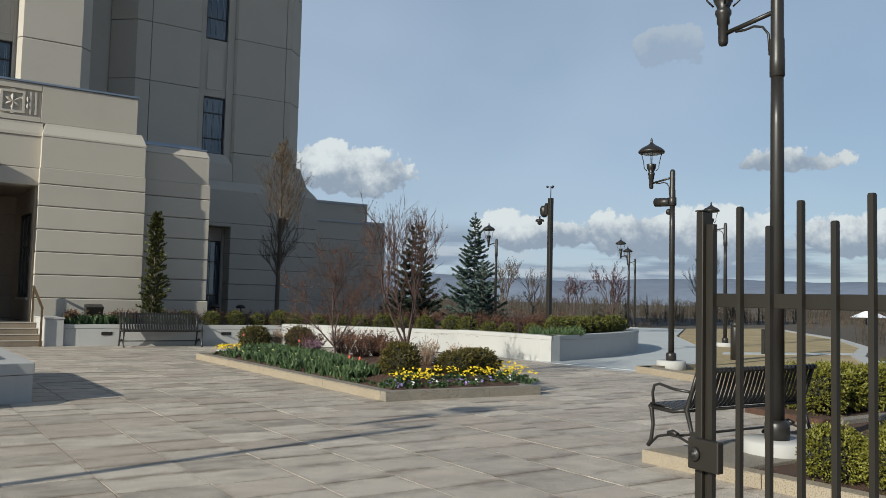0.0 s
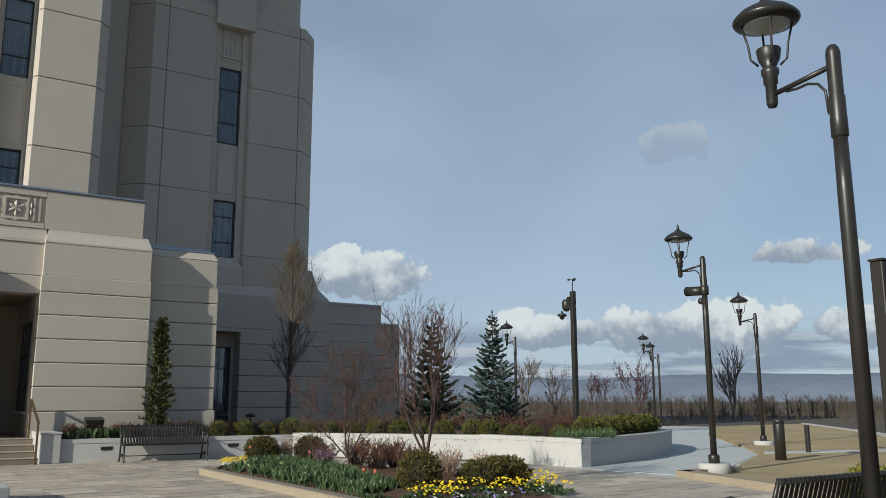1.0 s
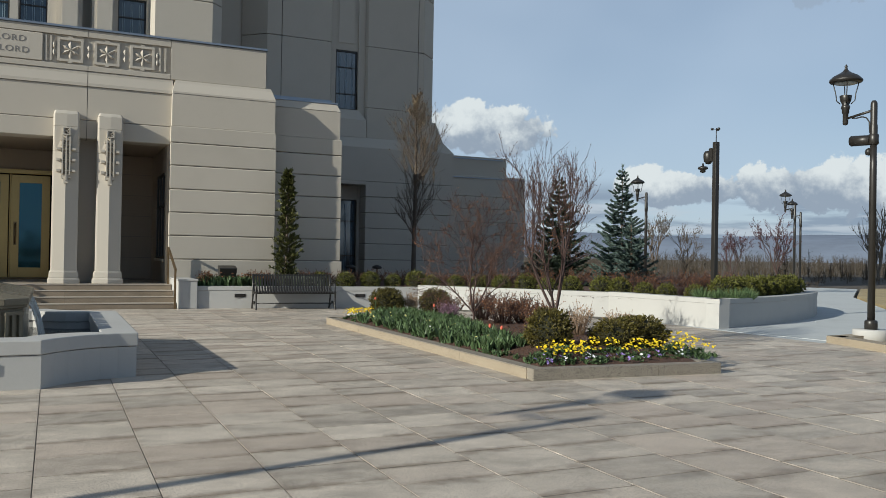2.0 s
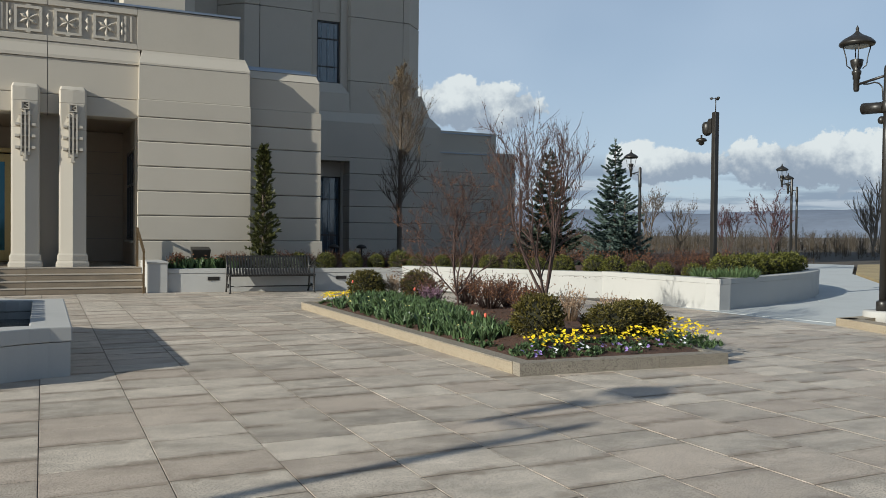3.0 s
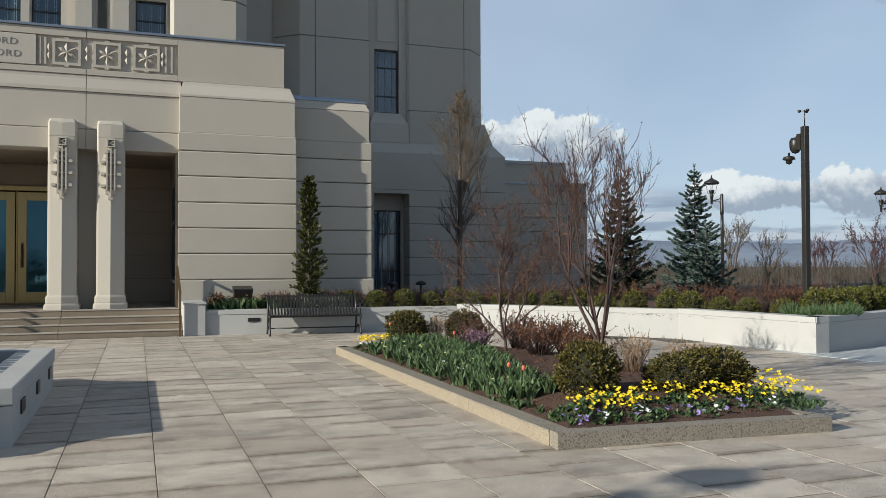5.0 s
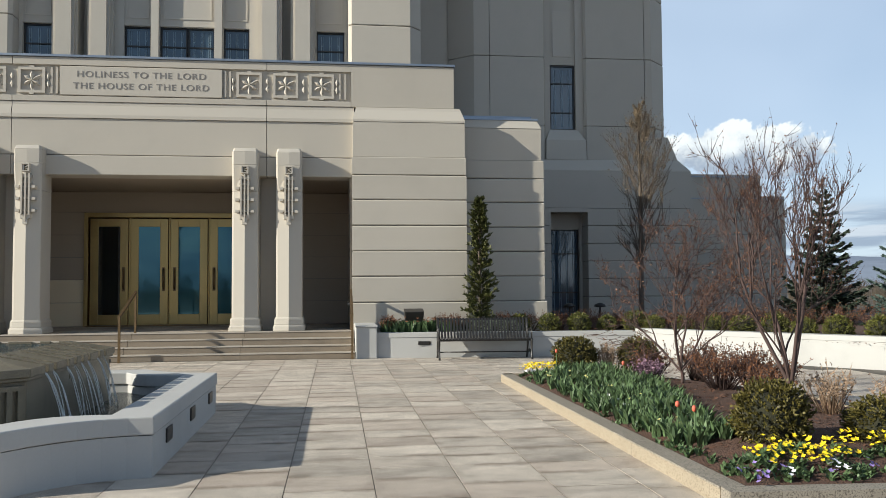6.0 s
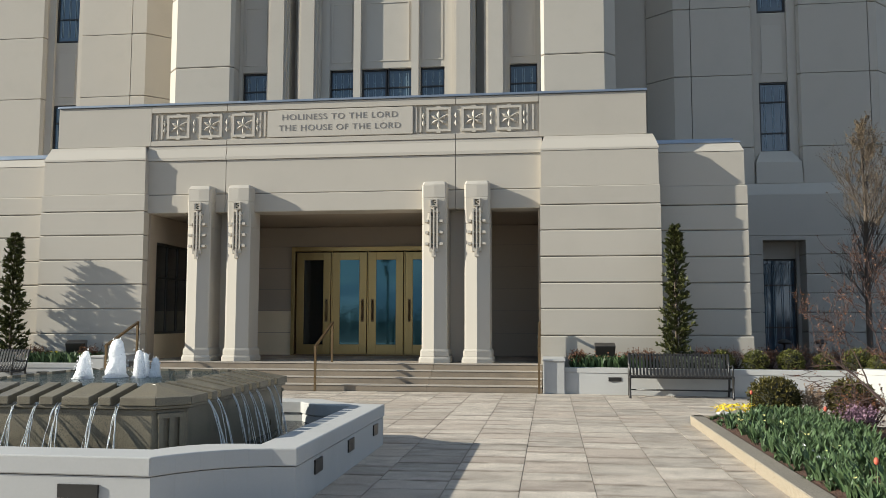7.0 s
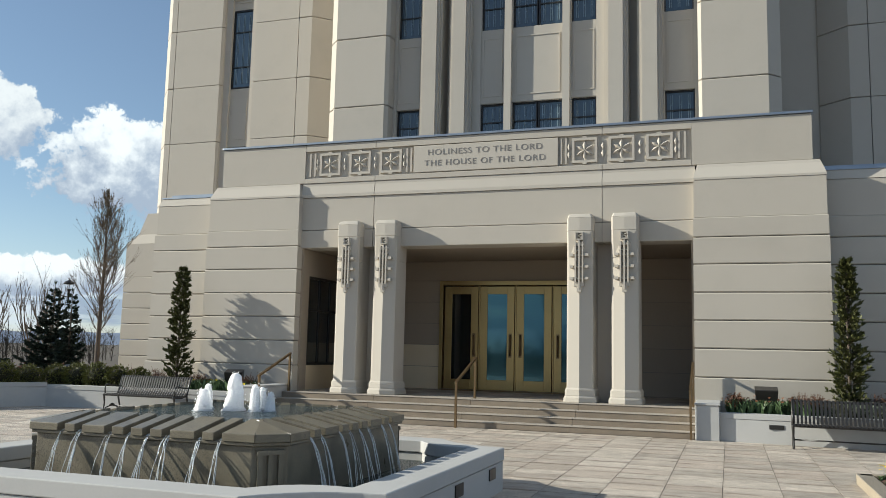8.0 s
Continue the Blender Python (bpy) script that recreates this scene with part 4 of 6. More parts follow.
slab("soil_corner", [(10.5, -18.3), (13.0, -18.5), (13.0, -17.1), (10.7, -17.1)], -0.06, 0.075, "mulch", "mulched corner bed beside the bench pad", "soil")
ck = thing("kerb_corner", "pale granite kerb edging the corner bed", "kerb", kind="structure")
for x0, x1 in ((10.35, 11.6), (11.61, 12.99)):
    part("kerb_stone", cut_box(x0, -18.64, -0.05, x1, -18.50, 0.13, 0.008), "kerb_top", ck)

# distance haze is put into the hills' blue-grey base colour
hill = mat("hazed_hills", (0.20, 0.235, 0.30), 1.0, var=0.25, scale=0.004, fine=0.03, bump=0.0, spec=0.0)


def ridge(name, az0, az1, dist, low, high, seed, label):
    m = Mesh()
    n = 90
    vs, fs = [], []
    for i in range(n + 1):
        a = radians(az0 + (az1 - az0) * i / n)
        h = low + (high - low) * (0.5 + 0.5 * noise.noise(Vector((i * 0.07, seed, 0)))) + 6 * noise.noise(Vector((i * 0.4, seed, 3)))
        for r, z in ((dist, -2), (dist + 160, h * 0.55), (dist + 420, h), (dist + 700, h * 0.6)):
            vs.append((r * math.sin(a), r * math.cos(a), z))
    for i in range(n):
        for k in range(3):
            fs.append((i * 4 + k, (i + 1) * 4 + k, (i + 1) * 4 + k + 1, i * 4 + k + 1))
    m.add(vs, fs, True)
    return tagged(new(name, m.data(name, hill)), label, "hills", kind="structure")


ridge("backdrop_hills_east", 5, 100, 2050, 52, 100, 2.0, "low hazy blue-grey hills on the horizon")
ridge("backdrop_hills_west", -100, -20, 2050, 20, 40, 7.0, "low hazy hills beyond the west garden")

# ---- fountain ----
FX, FY = 0.45, -10.87


def fountain():
    b = thing("fountain_basin", "white concrete octagonal fountain basin with low vents", "fountain basin")

    def ring(out):
        """Outline with four slightly hollow corners, moved in by out."""
        pts = []
        hx, hy, cx_, cy_ = 2.49 - out, 2.34 - out, 1.56 - out * 0.45, 1.76 - out * 0.45
        for sx, sy, rev in ((1, -1, False), (1, 1, True), (-1, 1, False), (-1, -1, True)):
            arc = []
            for i in range(7):
                t = i / 6
                x, y = cx_ + (hx - cx_) * t, hy + (cy_ - hy) * t
                sag = 0.15 * 4 * t * (1 - t)
                arc.append((sx * (x - sag * 0.45), sy * (y - sag * 0.9)))
            pts += arc[::-1] if rev else arc
        return [(FX + x, FY + y) for x, y in pts]
    o, i, c = ring(0.0), ring(0.34), ring(-0.015)

    def hollow(o_, i_, z0, z1, o2=None):
        m = Mesh()
        n = len(o_)
        o2 = o2 or o_
        vs = [(x, y, z0) for x, y in o_] + [(x, y, z1) for x, y in o2] + [(x, y, z1) for x, y in i_] + [(x, y, z0) for x, y in i_]
        fs = []
        for k in range(n):
            q = (k + 1) % n
            fs += [(k, q, n + q, n + k), (n + k, n + q, 2 * n + q, 2 * n + k), (2 * n + k, 2 * n + q, 3 * n + q, 3 * n + k), (3 * n + k, 3 * n + q, q, k)]
        return m.add(vs, fs)
    part("wall", hollow(o, i, -0.02, 0.33), "planter", b)
    part("coping", hollow(c, ring(0.36), 0.336, 0.48), "planter", b, "smooth white coping", bevel=0.012)
    part("floor", Mesh().prism(ring(0.2), -0.02, 0.10), "kerb", b)
    for y in (1.12, -0.08, -1.28):
        part("vent", Mesh().box(FX + 2.48, FY - y - 0.12, 0.18, FX + 2.505, FY - y + 0.12, 0.30), "metal", b, "dark rectangular vent")
    for x in (-1.0, 1.0):
        part("vent", Mesh().box(FX + x - 0.16, FY - 2.36, 0.17, FX + x + 0.16, FY - 2.325, 0.27), "metal", b, "dark rectangular vent")
    water = bpy.data.materials.new("pool_water")
    water.use_nodes = True
    bs = water.node_tree.nodes["Principled BSDF"]
    bs.inputs["Base Color"].default_value = (0.03, 0.05, 0.05, 1)
    bs.inputs["Roughness"].default_value = 0.08
    tx = water.node_tree.nodes.new("ShaderNodeTexNoise")
    tx.inputs["Scale"].default_value = 24
    tx.inputs["Detail"].default_value = 4
    bp = water.node_tree.nodes.new("ShaderNodeBump")
    bp.inputs["Strength"].default_value = 1.0
    bp.inputs["Distance"].default_value = 0.06
    ge = water.node_tree.nodes.new("ShaderNodeNewGeometry")
    water.node_tree.links.new(ge.outputs["Position"], tx.inputs["Vector"])
    water.node_tree.links.new(tx.outputs["Fac"], bp.inputs["Height"])
    water.node_tree.links.new(bp.outputs[0], bs.inputs["Normal"])
    M["water"] = water
    tagged(new("water_basin", Mesh().prism(ring(0.35), 0.11, 0.24).data("water_basin", "water")), "dark rippled water in the fountain basin", "water", kind="structure")

    g = thing("fountain_block", "dark speckled granite fountain block with spill slots", "fountain")
    X, Y, C = 1.42, 1.55, 0.22

    def octo(d, c):
        """The block's outline, moved in by d."""
        x, y = X - d, Y - d
        p = [(-x + c, -y), (x - c, -y), (x, -y + c), (x, y - c), (x - c, y), (-x + c, y), (-x, y - c), (-x, -y + c)]
        return [(FX + a, FY + b_) for a, b_ in p]
    part("body", Mesh().prism(octo(0.05, C), 0.1, 0.735), "granite", g, bevel=0.01)
    part("lip", Mesh().prism(octo(0.015, C), 0.736, 0.765), "granite", g, bevel=0.006)
    part("bowl", Mesh().prism(octo(0.03, C), 0.765, 0.775, octo(0.10, C)).prism(octo(0.10, C), 0.775, 0.885, octo(0.50, C * 0.6)), "granite", g)
    RIM, DEEP = 0.925, 0.46

    def top_stone(face, u0, u1, left=False, right=False):
        """A top stone sloping up to the pool, along one of the eight faces; its ends are mitred at the corners."""
        q0, q1 = u0 + (0.414 * DEEP if left else 0), u1 - (0.414 * DEEP if right else 0)
        if q1 < q0:
            q0 = q1 = (u0 + u1) / 2
        off = (Y, (X + Y - C) / math.sqrt(2), X, (X + Y - C) / math.sqrt(2))[face % 4]
        slip = ((X - Y) / math.sqrt(2) if face % 4 == 1 else (Y - X) / math.sqrt(2)) if face % 2 else 0.0
        a = math.pi / 4 * face
        ux, uy, nx, ny = math.cos(a), math.sin(a), math.sin(a), -math.cos(a)
        pr = [(u0, 0, 0.766), (u1, 0, 0.766), (q1, DEEP, 0.766), (q0, DEEP, 0.766), (u0, 0.0, 0.835), (u1, 0.0, 0.835), (q1, DEEP, RIM), (q0, DEEP, RIM)]
        vs = [(FX + ux * (u + slip) + nx * (off - d), FY + uy * (u + slip) + ny * (off - d), z) for u, d, z in pr]
        part("top_stone", Mesh().add(vs, [(0, 3, 2, 1), (4, 5, 6, 7), (0, 1, 5, 4), (1, 2, 6, 5), (2, 3, 7, 6), (3, 0, 4, 7)]), "granite", g, bevel=0.006)
        return ux, uy, nx, ny, off, slip
    slots = {}
    widths = (0.135, 0.047, 0.105, 0.052, 0.052, 0.052, 0.105, 0.047, 0.135)
    gap_w = (1 - sum(widths)) / 8
    for side in range(4):
        L = (X if side % 2 == 0 else Y) - C
        u = -L
        slots[side] = []
        for k, wd in enumerate(widths):
            top_stone(2 * side, u, u + 2 * L * wd, k == 0, k == 8)
            u += 2 * L * wd
            if k < 8:
                slots[side].append(u + L * gap_w)
                u += 2 * L * gap_w
        h = C / math.sqrt(2)
        ux, uy, nx, ny, off, slip = top_stone(2 * side + 1, -h + 0.003, h - 0.003, True, True)
        for u0, u1, z0, z1, d in ((-0.11, -0.07, 0.2, 0.66, 0.014), (-0.02, 0.02, 0.2, 0.66, 0.014), (0.07, 0.11, 0.2, 0.66, 0.014), (-0.12, 0.12, 0.66, 0.70, 0.024)):
            o0, o1 = off - 0.08, off - 0.05 + d
            vs = [(FX + ux * (a + slip) + nx * o, FY + uy * (a + slip) + ny * o) for a, o in ((u0, o1), (u1, o1), (u1, o0), (u0, o0))]
            part("fluting", Mesh().prism(vs, z0, z1), "granite", g)
    tagged(new("water_top", Mesh().prism(octo(0.45, 0.10), 0.80, 0.897).data("water_top", "water")), "rippling water on top of the fountain block", "water", kind="structure")

    foam = mat("white_foam", (0.92, 0.93, 0.94), 0.6, var=0.04, scale=12, fine=60, bump=0.9, dist=0.02)
    fallm = bpy.data.materials.new("falling_water")
    fallm.use_nodes = True
    nt = fallm.node_tree
    bs = nt.nodes["Principled BSDF"]
    bs.inputs["Base Color"].default_value = (0.86, 0.89, 0.90, 1)
    bs.inputs["Roughness"].default_value = 0.12
    bs.inputs["Transmission Weight"].default_value = 0.45
    bs.inputs["IOR"].default_value = 1.2
    fb = foam.node_tree.nodes["Principled BSDF"]
    fb.inputs["Subsurface Weight"].default_value = 1.0
    fb.inputs["Subsurface Radius"].default_value = (0.25, 0.25, 0.25)
    fb.inputs["Subsurface Scale"].default_value = 0.6
    M["foam"], M["fall"] = foam, fallm
    rnd = random.Random(4)
    for x, y, h, r in ((0, 0, 0.40, 0.085), (-0.40, 0.10, 0.27, 0.05), (-0.25, -0.20, 0.23, 0.07), (-0.10, 0.22, 0.25, 0.045), (0.19, 0.24, 0.25, 0.05), (0.27, -0.04, 0.29, 0.052), (0.40, 0.06, 0.21, 0.045)):
        j = Mesh()
        rings, n = 30, 22
        vs, fs = [], []
        for i in range(rings + 1):
            t = i / rings
            rr = r * (1.22 - 0.62 * t ** 1.3) * (math.sqrt(max(0.02, 1 - ((t - 0.86) / 0.14) ** 2)) if t > 0.86 else 1)
            if t < 0.08:
                rr *= 1.35 - 4.4 * t
            for k in range(n):
                a = 2 * math.pi * k / n
                f_ = 1 + 0.24 * noise.noise(Vector((math.cos(a) * 1.5 + x * 9, math.sin(a) * 1.5 + y * 7, t * h * 9))) + 0.13 * noise.noise(Vector((math.cos(a) * 4.0 + x * 9, math.sin(a) * 4.0, t * h * 30)))
                vs.append((FX + x + rr * f_ * math.cos(a), FY + y + rr * f_ * math.sin(a), 0.893 + h * t))
        for i in range(rings):
            for k in range(n):
                fs.append((i * n + k, i * n + (k + 1) % n, (i + 1) * n + (k + 1) % n, (i + 1) * n + k))
        fs += [tuple(range(n))[::-1], tuple(range(rings * n, rings * n + n))]
        j.add(vs, fs, True)
        for _ in range(26):
            a, t = rnd.uniform(0, 6.28), rnd.random()
            q = r * (1.25 - 0.5 * t) * rnd.uniform(0.9, 1.3)
            c = Vector((FX + x + q * math.cos(a), FY + y + q * math.sin(a), 0.90 + h * t * 1.04))
            e = rnd.uniform(0.004, 0.009)
            j.add([c + Vector((e, 0, -e)), c + Vector((-e, e, -e)), c + Vector((-e, -e, -e)), c + Vector((0, 0, 1.6 * e))], [(0, 2, 1), (0, 1, 3), (1, 2, 3), (2, 0, 3)], True)
        tagged(new("water_jet", j.data("water_jet", "foam")), "white foaming water jet", "water jet", group="fountain jets")
    for side in range(4):
        for u in slots[side]:
            s = Mesh()
            for th in range(4):
                o, w0, dr = rnd.uniform(-0.025, 0.025), rnd.uniform(0.0022, 0.006), rnd.uniform(-0.08, 0.08)
                reach, drop = rnd.uniform(0.16, 0.24), rnd.uniform(0.53, 0.57)
                pts, rad = [], []
                for i in range(10):
                    t = i / 9
                    a, d = u + o + dr * t * t + 0.004 * math.sin(i * 2.1 + u * 9 + th), -0.06 + reach * t
                    p = {0: (FX + a, FY - Y - d), 1: (FX + X + d, FY + a), 2: (FX - a, FY + Y + d), 3: (FX - X - d, FY - a)}[side]
                    pts.append((p[0], p[1], 0.782 - drop * t * t))
                    rad.append(w0 * rnd.uniform(0.45, 1.5))
                s.tube(pts, rad, 5)
            tagged(new("water_spill", s.data("water_spill", "fall")), "thin stream of water spilling from a slot", "water stream", group="fountain spills")


fountain()

# ---- flower bed edging ----
bedk = thing("kerb_bed", "tan and grey granite kerb round the flower bed", "kerb", kind="structure")
for y0, y1 in ((-6.52, -8.4), (-8.405, -10.4), (-10.405, -12.4), (-12.405, -14.12)):
    part("kerb_stone", cut_box(6.96, y1, -0.03, 7.13, y0, 0.115, 0.005), "kerb", bedk)
    part("kerb_cap", cut_box(6.955, y1, 0.1155, 7.14, y0, 0.13, 0.003), "kerb_top", bedk)


def strip(name, pts, t, z0, z1, material, parent):
    for (x0, y0), (x1, y1) in zip(pts, pts[1:]):
        d = Vector((x1 - x0, y1 - y0)).normalized()
        n = Vector((-d.y, d.x)) * t
        part(name, Mesh().prism([(x0, y0), (x1, y1), (x1 + n.x, y1 + n.y), (x0 + n.x, y0 + n.y)], z0, z1), material, parent)


strip("kerb_stone", [(6.955, -14.285), (7.30, -14.31)], 0.17, -0.03, 0.13, "kerb_top", bedk)
strip("kerb_stone", [(7.304, -14.312), (8.60, -14.40)], 0.17, -0.03, 0.13, "kerb_top", bedk)
strip("kerb_stone", [(8.604, -14.402), (9.50, -14.47)], 0.17, -0.03, 0.13, "kerb_top", bedk)
HOLLOW = [(9.50, -14.30), (9.46, -14.05), (9.55, -13.82), (9.75, -13.66), (10.0, -13.62)]
strip("kerb_stone", HOLLOW, 0.15, -0.03, 0.13, "kerb_top", bedk)
strip("kerb_stone", [(10.0, -13.62), (10.15, -13.4), (10.3, -9.8), (9.4, -8.0), (8.3, -6.55), (7.0, -6.50)], 0.16, -0.03, 0.13, "kerb", bedk)
bm_soil = Mesh()
SOIL = [(7.1, -6.6), (7.1, -14.2), (9.45, -14.33), (9.42, -14.0), (9.6, -13.75), (10.0, -13.55), (10.18, -9.85), (9.3, -8.05), (8.25, -6.65)]
INNER = [(7.7, -7.6), (7.7, -13.4), (9.0, -13.6), (9.05, -13.5), (9.15, -13.4), (9.5, -13.1), (9.6, -10.2), (8.9, -8.6), (8.2, -7.5)]
bm_soil.prism(SOIL, 0.0, 0.10)
bm_soil.prism(SOIL, 0.10, 0.24, INNER)
tagged(new("soil_bed", bm_soil.data("soil_bed", "mulch")), "mounded dark bark mulch of the flower bed", "soil", kind="structure")


# ---- benches ----
def bench():
    b = thing("park_bench", "black steel slatted bench standing on the granite plaza", "bench", group="benches")
    path = [(-0.30, 0.385), (-0.325, 0.415), (-0.30, 0.445), (-0.18, 0.44), (0.02, 0.415), (0.12, 0.43), (0.185, 0.50), (0.235, 0.64), (0.285, 0.80), (0.315, 0.845), (0.345, 0.84), (0.355, 0.81)]
    s = Mesh()
    vs, fs = [], []
    t = 0.011
    for i, (y, z) in enumerate(path):
        a, c = path[max(i - 1, 0)], path[min(i + 1, len(path) - 1)]
        d = Vector((c[0] - a[0], c[1] - a[1])).normalized()
        n = Vector((-d.y, d.x)) * t
        for x in (-0.02, 0.02):
            vs += [(x, y, z), (x, y - n.x, z - n.y)]
    for i in range(len(path) - 1):
        k = i * 4
        fs += [(k, k + 4, k + 6, k + 2), (k + 1, k + 3, k + 7, k + 5), (k, k + 1, k + 5, k + 4), (k + 2, k + 6, k + 7, k + 3)]
    s.add(vs, fs)
    sd = s.data("slat", "metal")
    n = 29
    for k in range(n):
        part("slat", sd, None, b, at=pose(-0.94 + 1.88 * k / (n - 1), 0, 0))
    part("front_rail", Mesh().tube([(-0.97, -0.29, 0.40), (0.97, -0.29, 0.40)], 0.018, 8), "metal", b)
    part("back_rail", Mesh().tube([(-0.97, 0.325, 0.81), (0.97, 0.325, 0.81)], 0.02, 8), "metal", b)
    part("seat_rail", Mesh().tube([(-0.97, 0.13, 0.40), (0.97, 0.13, 0.40)], 0.016, 8), "metal", b)
    part("stretcher", Mesh().tube([(-0.95, 0.02, 0.14), (0.95, 0.02, 0.14)], 0.014, 8), "metal", b)
    for x in (-0.96, 0.96):
        m = Mesh()
        m.tube([(x, -0.33, 0.0), (x, -0.29, 0.06), (x, -0.265, 0.22), (x, -0.285, 0.38), (x, -0.30, 0.42)], [0.024, 0.02, 0.018, 0.024, 0.03], 8)
        m.tube([(x, 0.33, 0.0), (x, 0.29, 0.05), (x, 0.23, 0.22), (x, 0.17, 0.42), (x, 0.24, 0.62), (x, 0.315, 0.84)], [0.024, 0.02, 0.02, 0.026, 0.02, 0.02], 8)
        m.tube([(x, -0.29, 0.40), (x, 0.0, 0.385), (x, 0.17, 0.42)], 0.022, 8)
        m.tube([(x, -0.30, 0.02), (x, -0.2, 0.11), (x, -0.06, 0.145), (x, 0.06, 0.145), (x, 0.2, 0.10), (x, 0.30, 0.02)], 0.014, 8)
        m.tube([(x, -0.06, 0.16), (x, 0.0, 0.18), (x, 0.06, 0.16)], 0.026, 8)
        fr = part("end_frame", m, "metal", b, "curled cast end frame")
        a = Mesh().tube([(x, -0.26, 0.43), (x, -0.275, 0.55), (x, -0.25, 0.625), (x, -0.18, 0.645), (x, 0.0, 0.61), (x, 0.215, 0.60)], 0.015, 8)
        part("armrest", a, "metal", fr)
    return b


bn = bench()
bn.matrix_basis = pose(7.46, -2.20, 0.0, 0, 0, -3)
copy_thing(bn, pose(-7.35, -2.3, 0.0))
nb = copy_thing(bn, pose(7.94, -18.97, 0.105, 0, 0, 179) @ Matrix.Scale(0.87, 4))


# ---- street lamps ----
def lamp():
    l = thing("street_lamp", "black cast-metal street lamp with an open lantern on a side arm", "street lamp", group="plaza lamps")
    part("footing", Mesh().lathe([(0.30, -0.02), (0.30, 0.20), (0.285, 0.22), (0.0, 0.22)], 28), "planter", l, "round pale concrete footing")
    part("base_collar", Mesh().lathe([(0.105, 0.22), (0.105, 0.36), (0.09, 0.38), (0.06, 0.39)], 20), "metal", l)
    p = Mesh().lathe([(0.062, 0.32), (0.058, 3.0), (0.055, 3.45)], 18)
    part("pole", p, "metal", l)
    part("sleeve", Mesh().lathe([(0.056, 3.44), (0.066, 3.45), (0.066, 3.60), (0.064, 3.62), (0.064, 3.78), (0.057, 3.80), (0.057, 4.15), (0.05, 4.19), (0.03, 4.22), (0.0, 4.225)], 18), "metal", l)
    a = Mesh().tube([(0, 0.03, 4.05), (0, 0.56, 3.98)], 0.022, 10)
    a.tube([(0, 0.075, 3.66), (0, 0.09, 3.86), (0, 0.15, 3.94), (0, 0.24, 3.97), (0, 0.34, 3.96), (0, 0.44, 3.97)], 0.012, 8)
    part("arm", a, "metal", l)
    h = Mesh().lathe([(0.0, 3.86), (0.035, 3.87), (0.047, 3.9), (0.047, 4.07), (0.06, 4.08), (0.06, 4.14), (0.075, 4.17), (0.075, 4.21), (0.055, 4.23), (0.09, 4.3), (0.105, 4.39), (0.10, 4.4), (0.0, 4.4)], 20, 0, 0.58)
    head = part("lantern_cup", h, "metal", l)
    for k in range(4):
        t = math.pi / 4 + k * math.pi / 2
        c, s_ = math.cos(t), math.sin(t)
        part("strut", Mesh().tube([(0.09 * c, 0.58 + 0.09 * s_, 4.25), (0.15 * c, 0.58 + 0.15 * s_, 4.31), (0.165 * c, 0.58 + 0.165 * s_, 4.44), (0.215 * c, 0.58 + 0.215 * s_, 4.64)], 0.010, 6), "metal", head)
    hd = Mesh().lathe([(0.20, 4.62), (0.27, 4.64), (0.285, 4.665), (0.275, 4.69), (0.22, 4.745), (0.15, 4.785), (0.10, 4.81), (0.06, 4.84), (0.03, 4.87), (0.022, 4.91), (0.03, 4.925), (0.0, 4.98)], 26, 0, 0.58)
    part("hood", hd, "metal", l, "domed black hood with finial")
    part("diffuser", Mesh().lathe([(0.0, 4.605), (0.17, 4.61), (0.20, 4.62), (0.0, 4.625)], 22, 0, 0.58), "lamp_glass", l, "grey glass diffuser under the hood")
    return l


M["lamp_glass"] = mat("frosted_lamp_glass", (0.32, 0.34, 0.33), 0.3, var=0.05)
LA = lamp()
LA.matrix_basis = pose(15.06, -12.20, 0.0)
copy_thing(LA, pose(24.8, -6.22, -0.06))
copy_thing(LA, pose(7.86, -19.47, 0.0))
copy_thing(LA, pose(-3.75, -18.65, 0.0))
copy_thing(LA, pose(34.2, 6.85, -0.1))
copy_thing(LA, pose(38.1, 10.0, -0.2))
copy_thing(LA, pose(24.2, 5.4, -0.1))
copy_thing(LA, pose(-26.0, 14.5, -0.1))
copy_thing(LA, pose(-34.0, 22.0, -0.1))


def speaker():
    s = thing("pole_loudspeaker", "black cylindrical loudspeaker clamped to the lamp pole", "loudspeaker", at=pose(15.06, -12.20, 0))
    part("horn", Mesh().tube([(-0.02, 0.03, 3.53), (-0.05, 0.40, 3.55)], [0.09, 0.095], 16), "metal", s)
    part("mount", Mesh().lathe([(0.075, 3.45), (0.085, 3.46), (0.085, 3.62), (0.075, 3.63)], 16), "metal", s)
    part("sensor", Mesh().lathe([(0.0, 3.26), (0.05, 3.28), (0.06, 3.34), (0.04, 3.38), (0.0, 3.40)], 14, -0.02, 0.08), "metal", s)


speaker()


def camera_pole():
    c = thing("security_pole", "dark square pole with two dome cameras and a wind gauge", "pole", at=pose(15.64, -7.74, 0.0))
    part("pole", Mesh().box(-0.055, -0.055, 0.2, 0.055, 0.055, 4.05), "metal", c, bevel=0.008)
    part("bracket", Mesh().tube([(0, 0.02, 3.85), (-0.02, 0.18, 3.88), (-0.02, 0.20, 3.82)], 0.03, 8).box(-0.07, 0.05, 3.62, 0.07, 0.14, 3.92), "metal", c)
    part("dome_camera", Mesh().lathe([(0.0, 3.86), (0.08, 3.86), (0.11, 3.80), (0.11, 3.72), (0.10, 3.64), (0.06, 3.58), (0.0, 3.56)], 16, -0.02, 0.22), "metal", c)
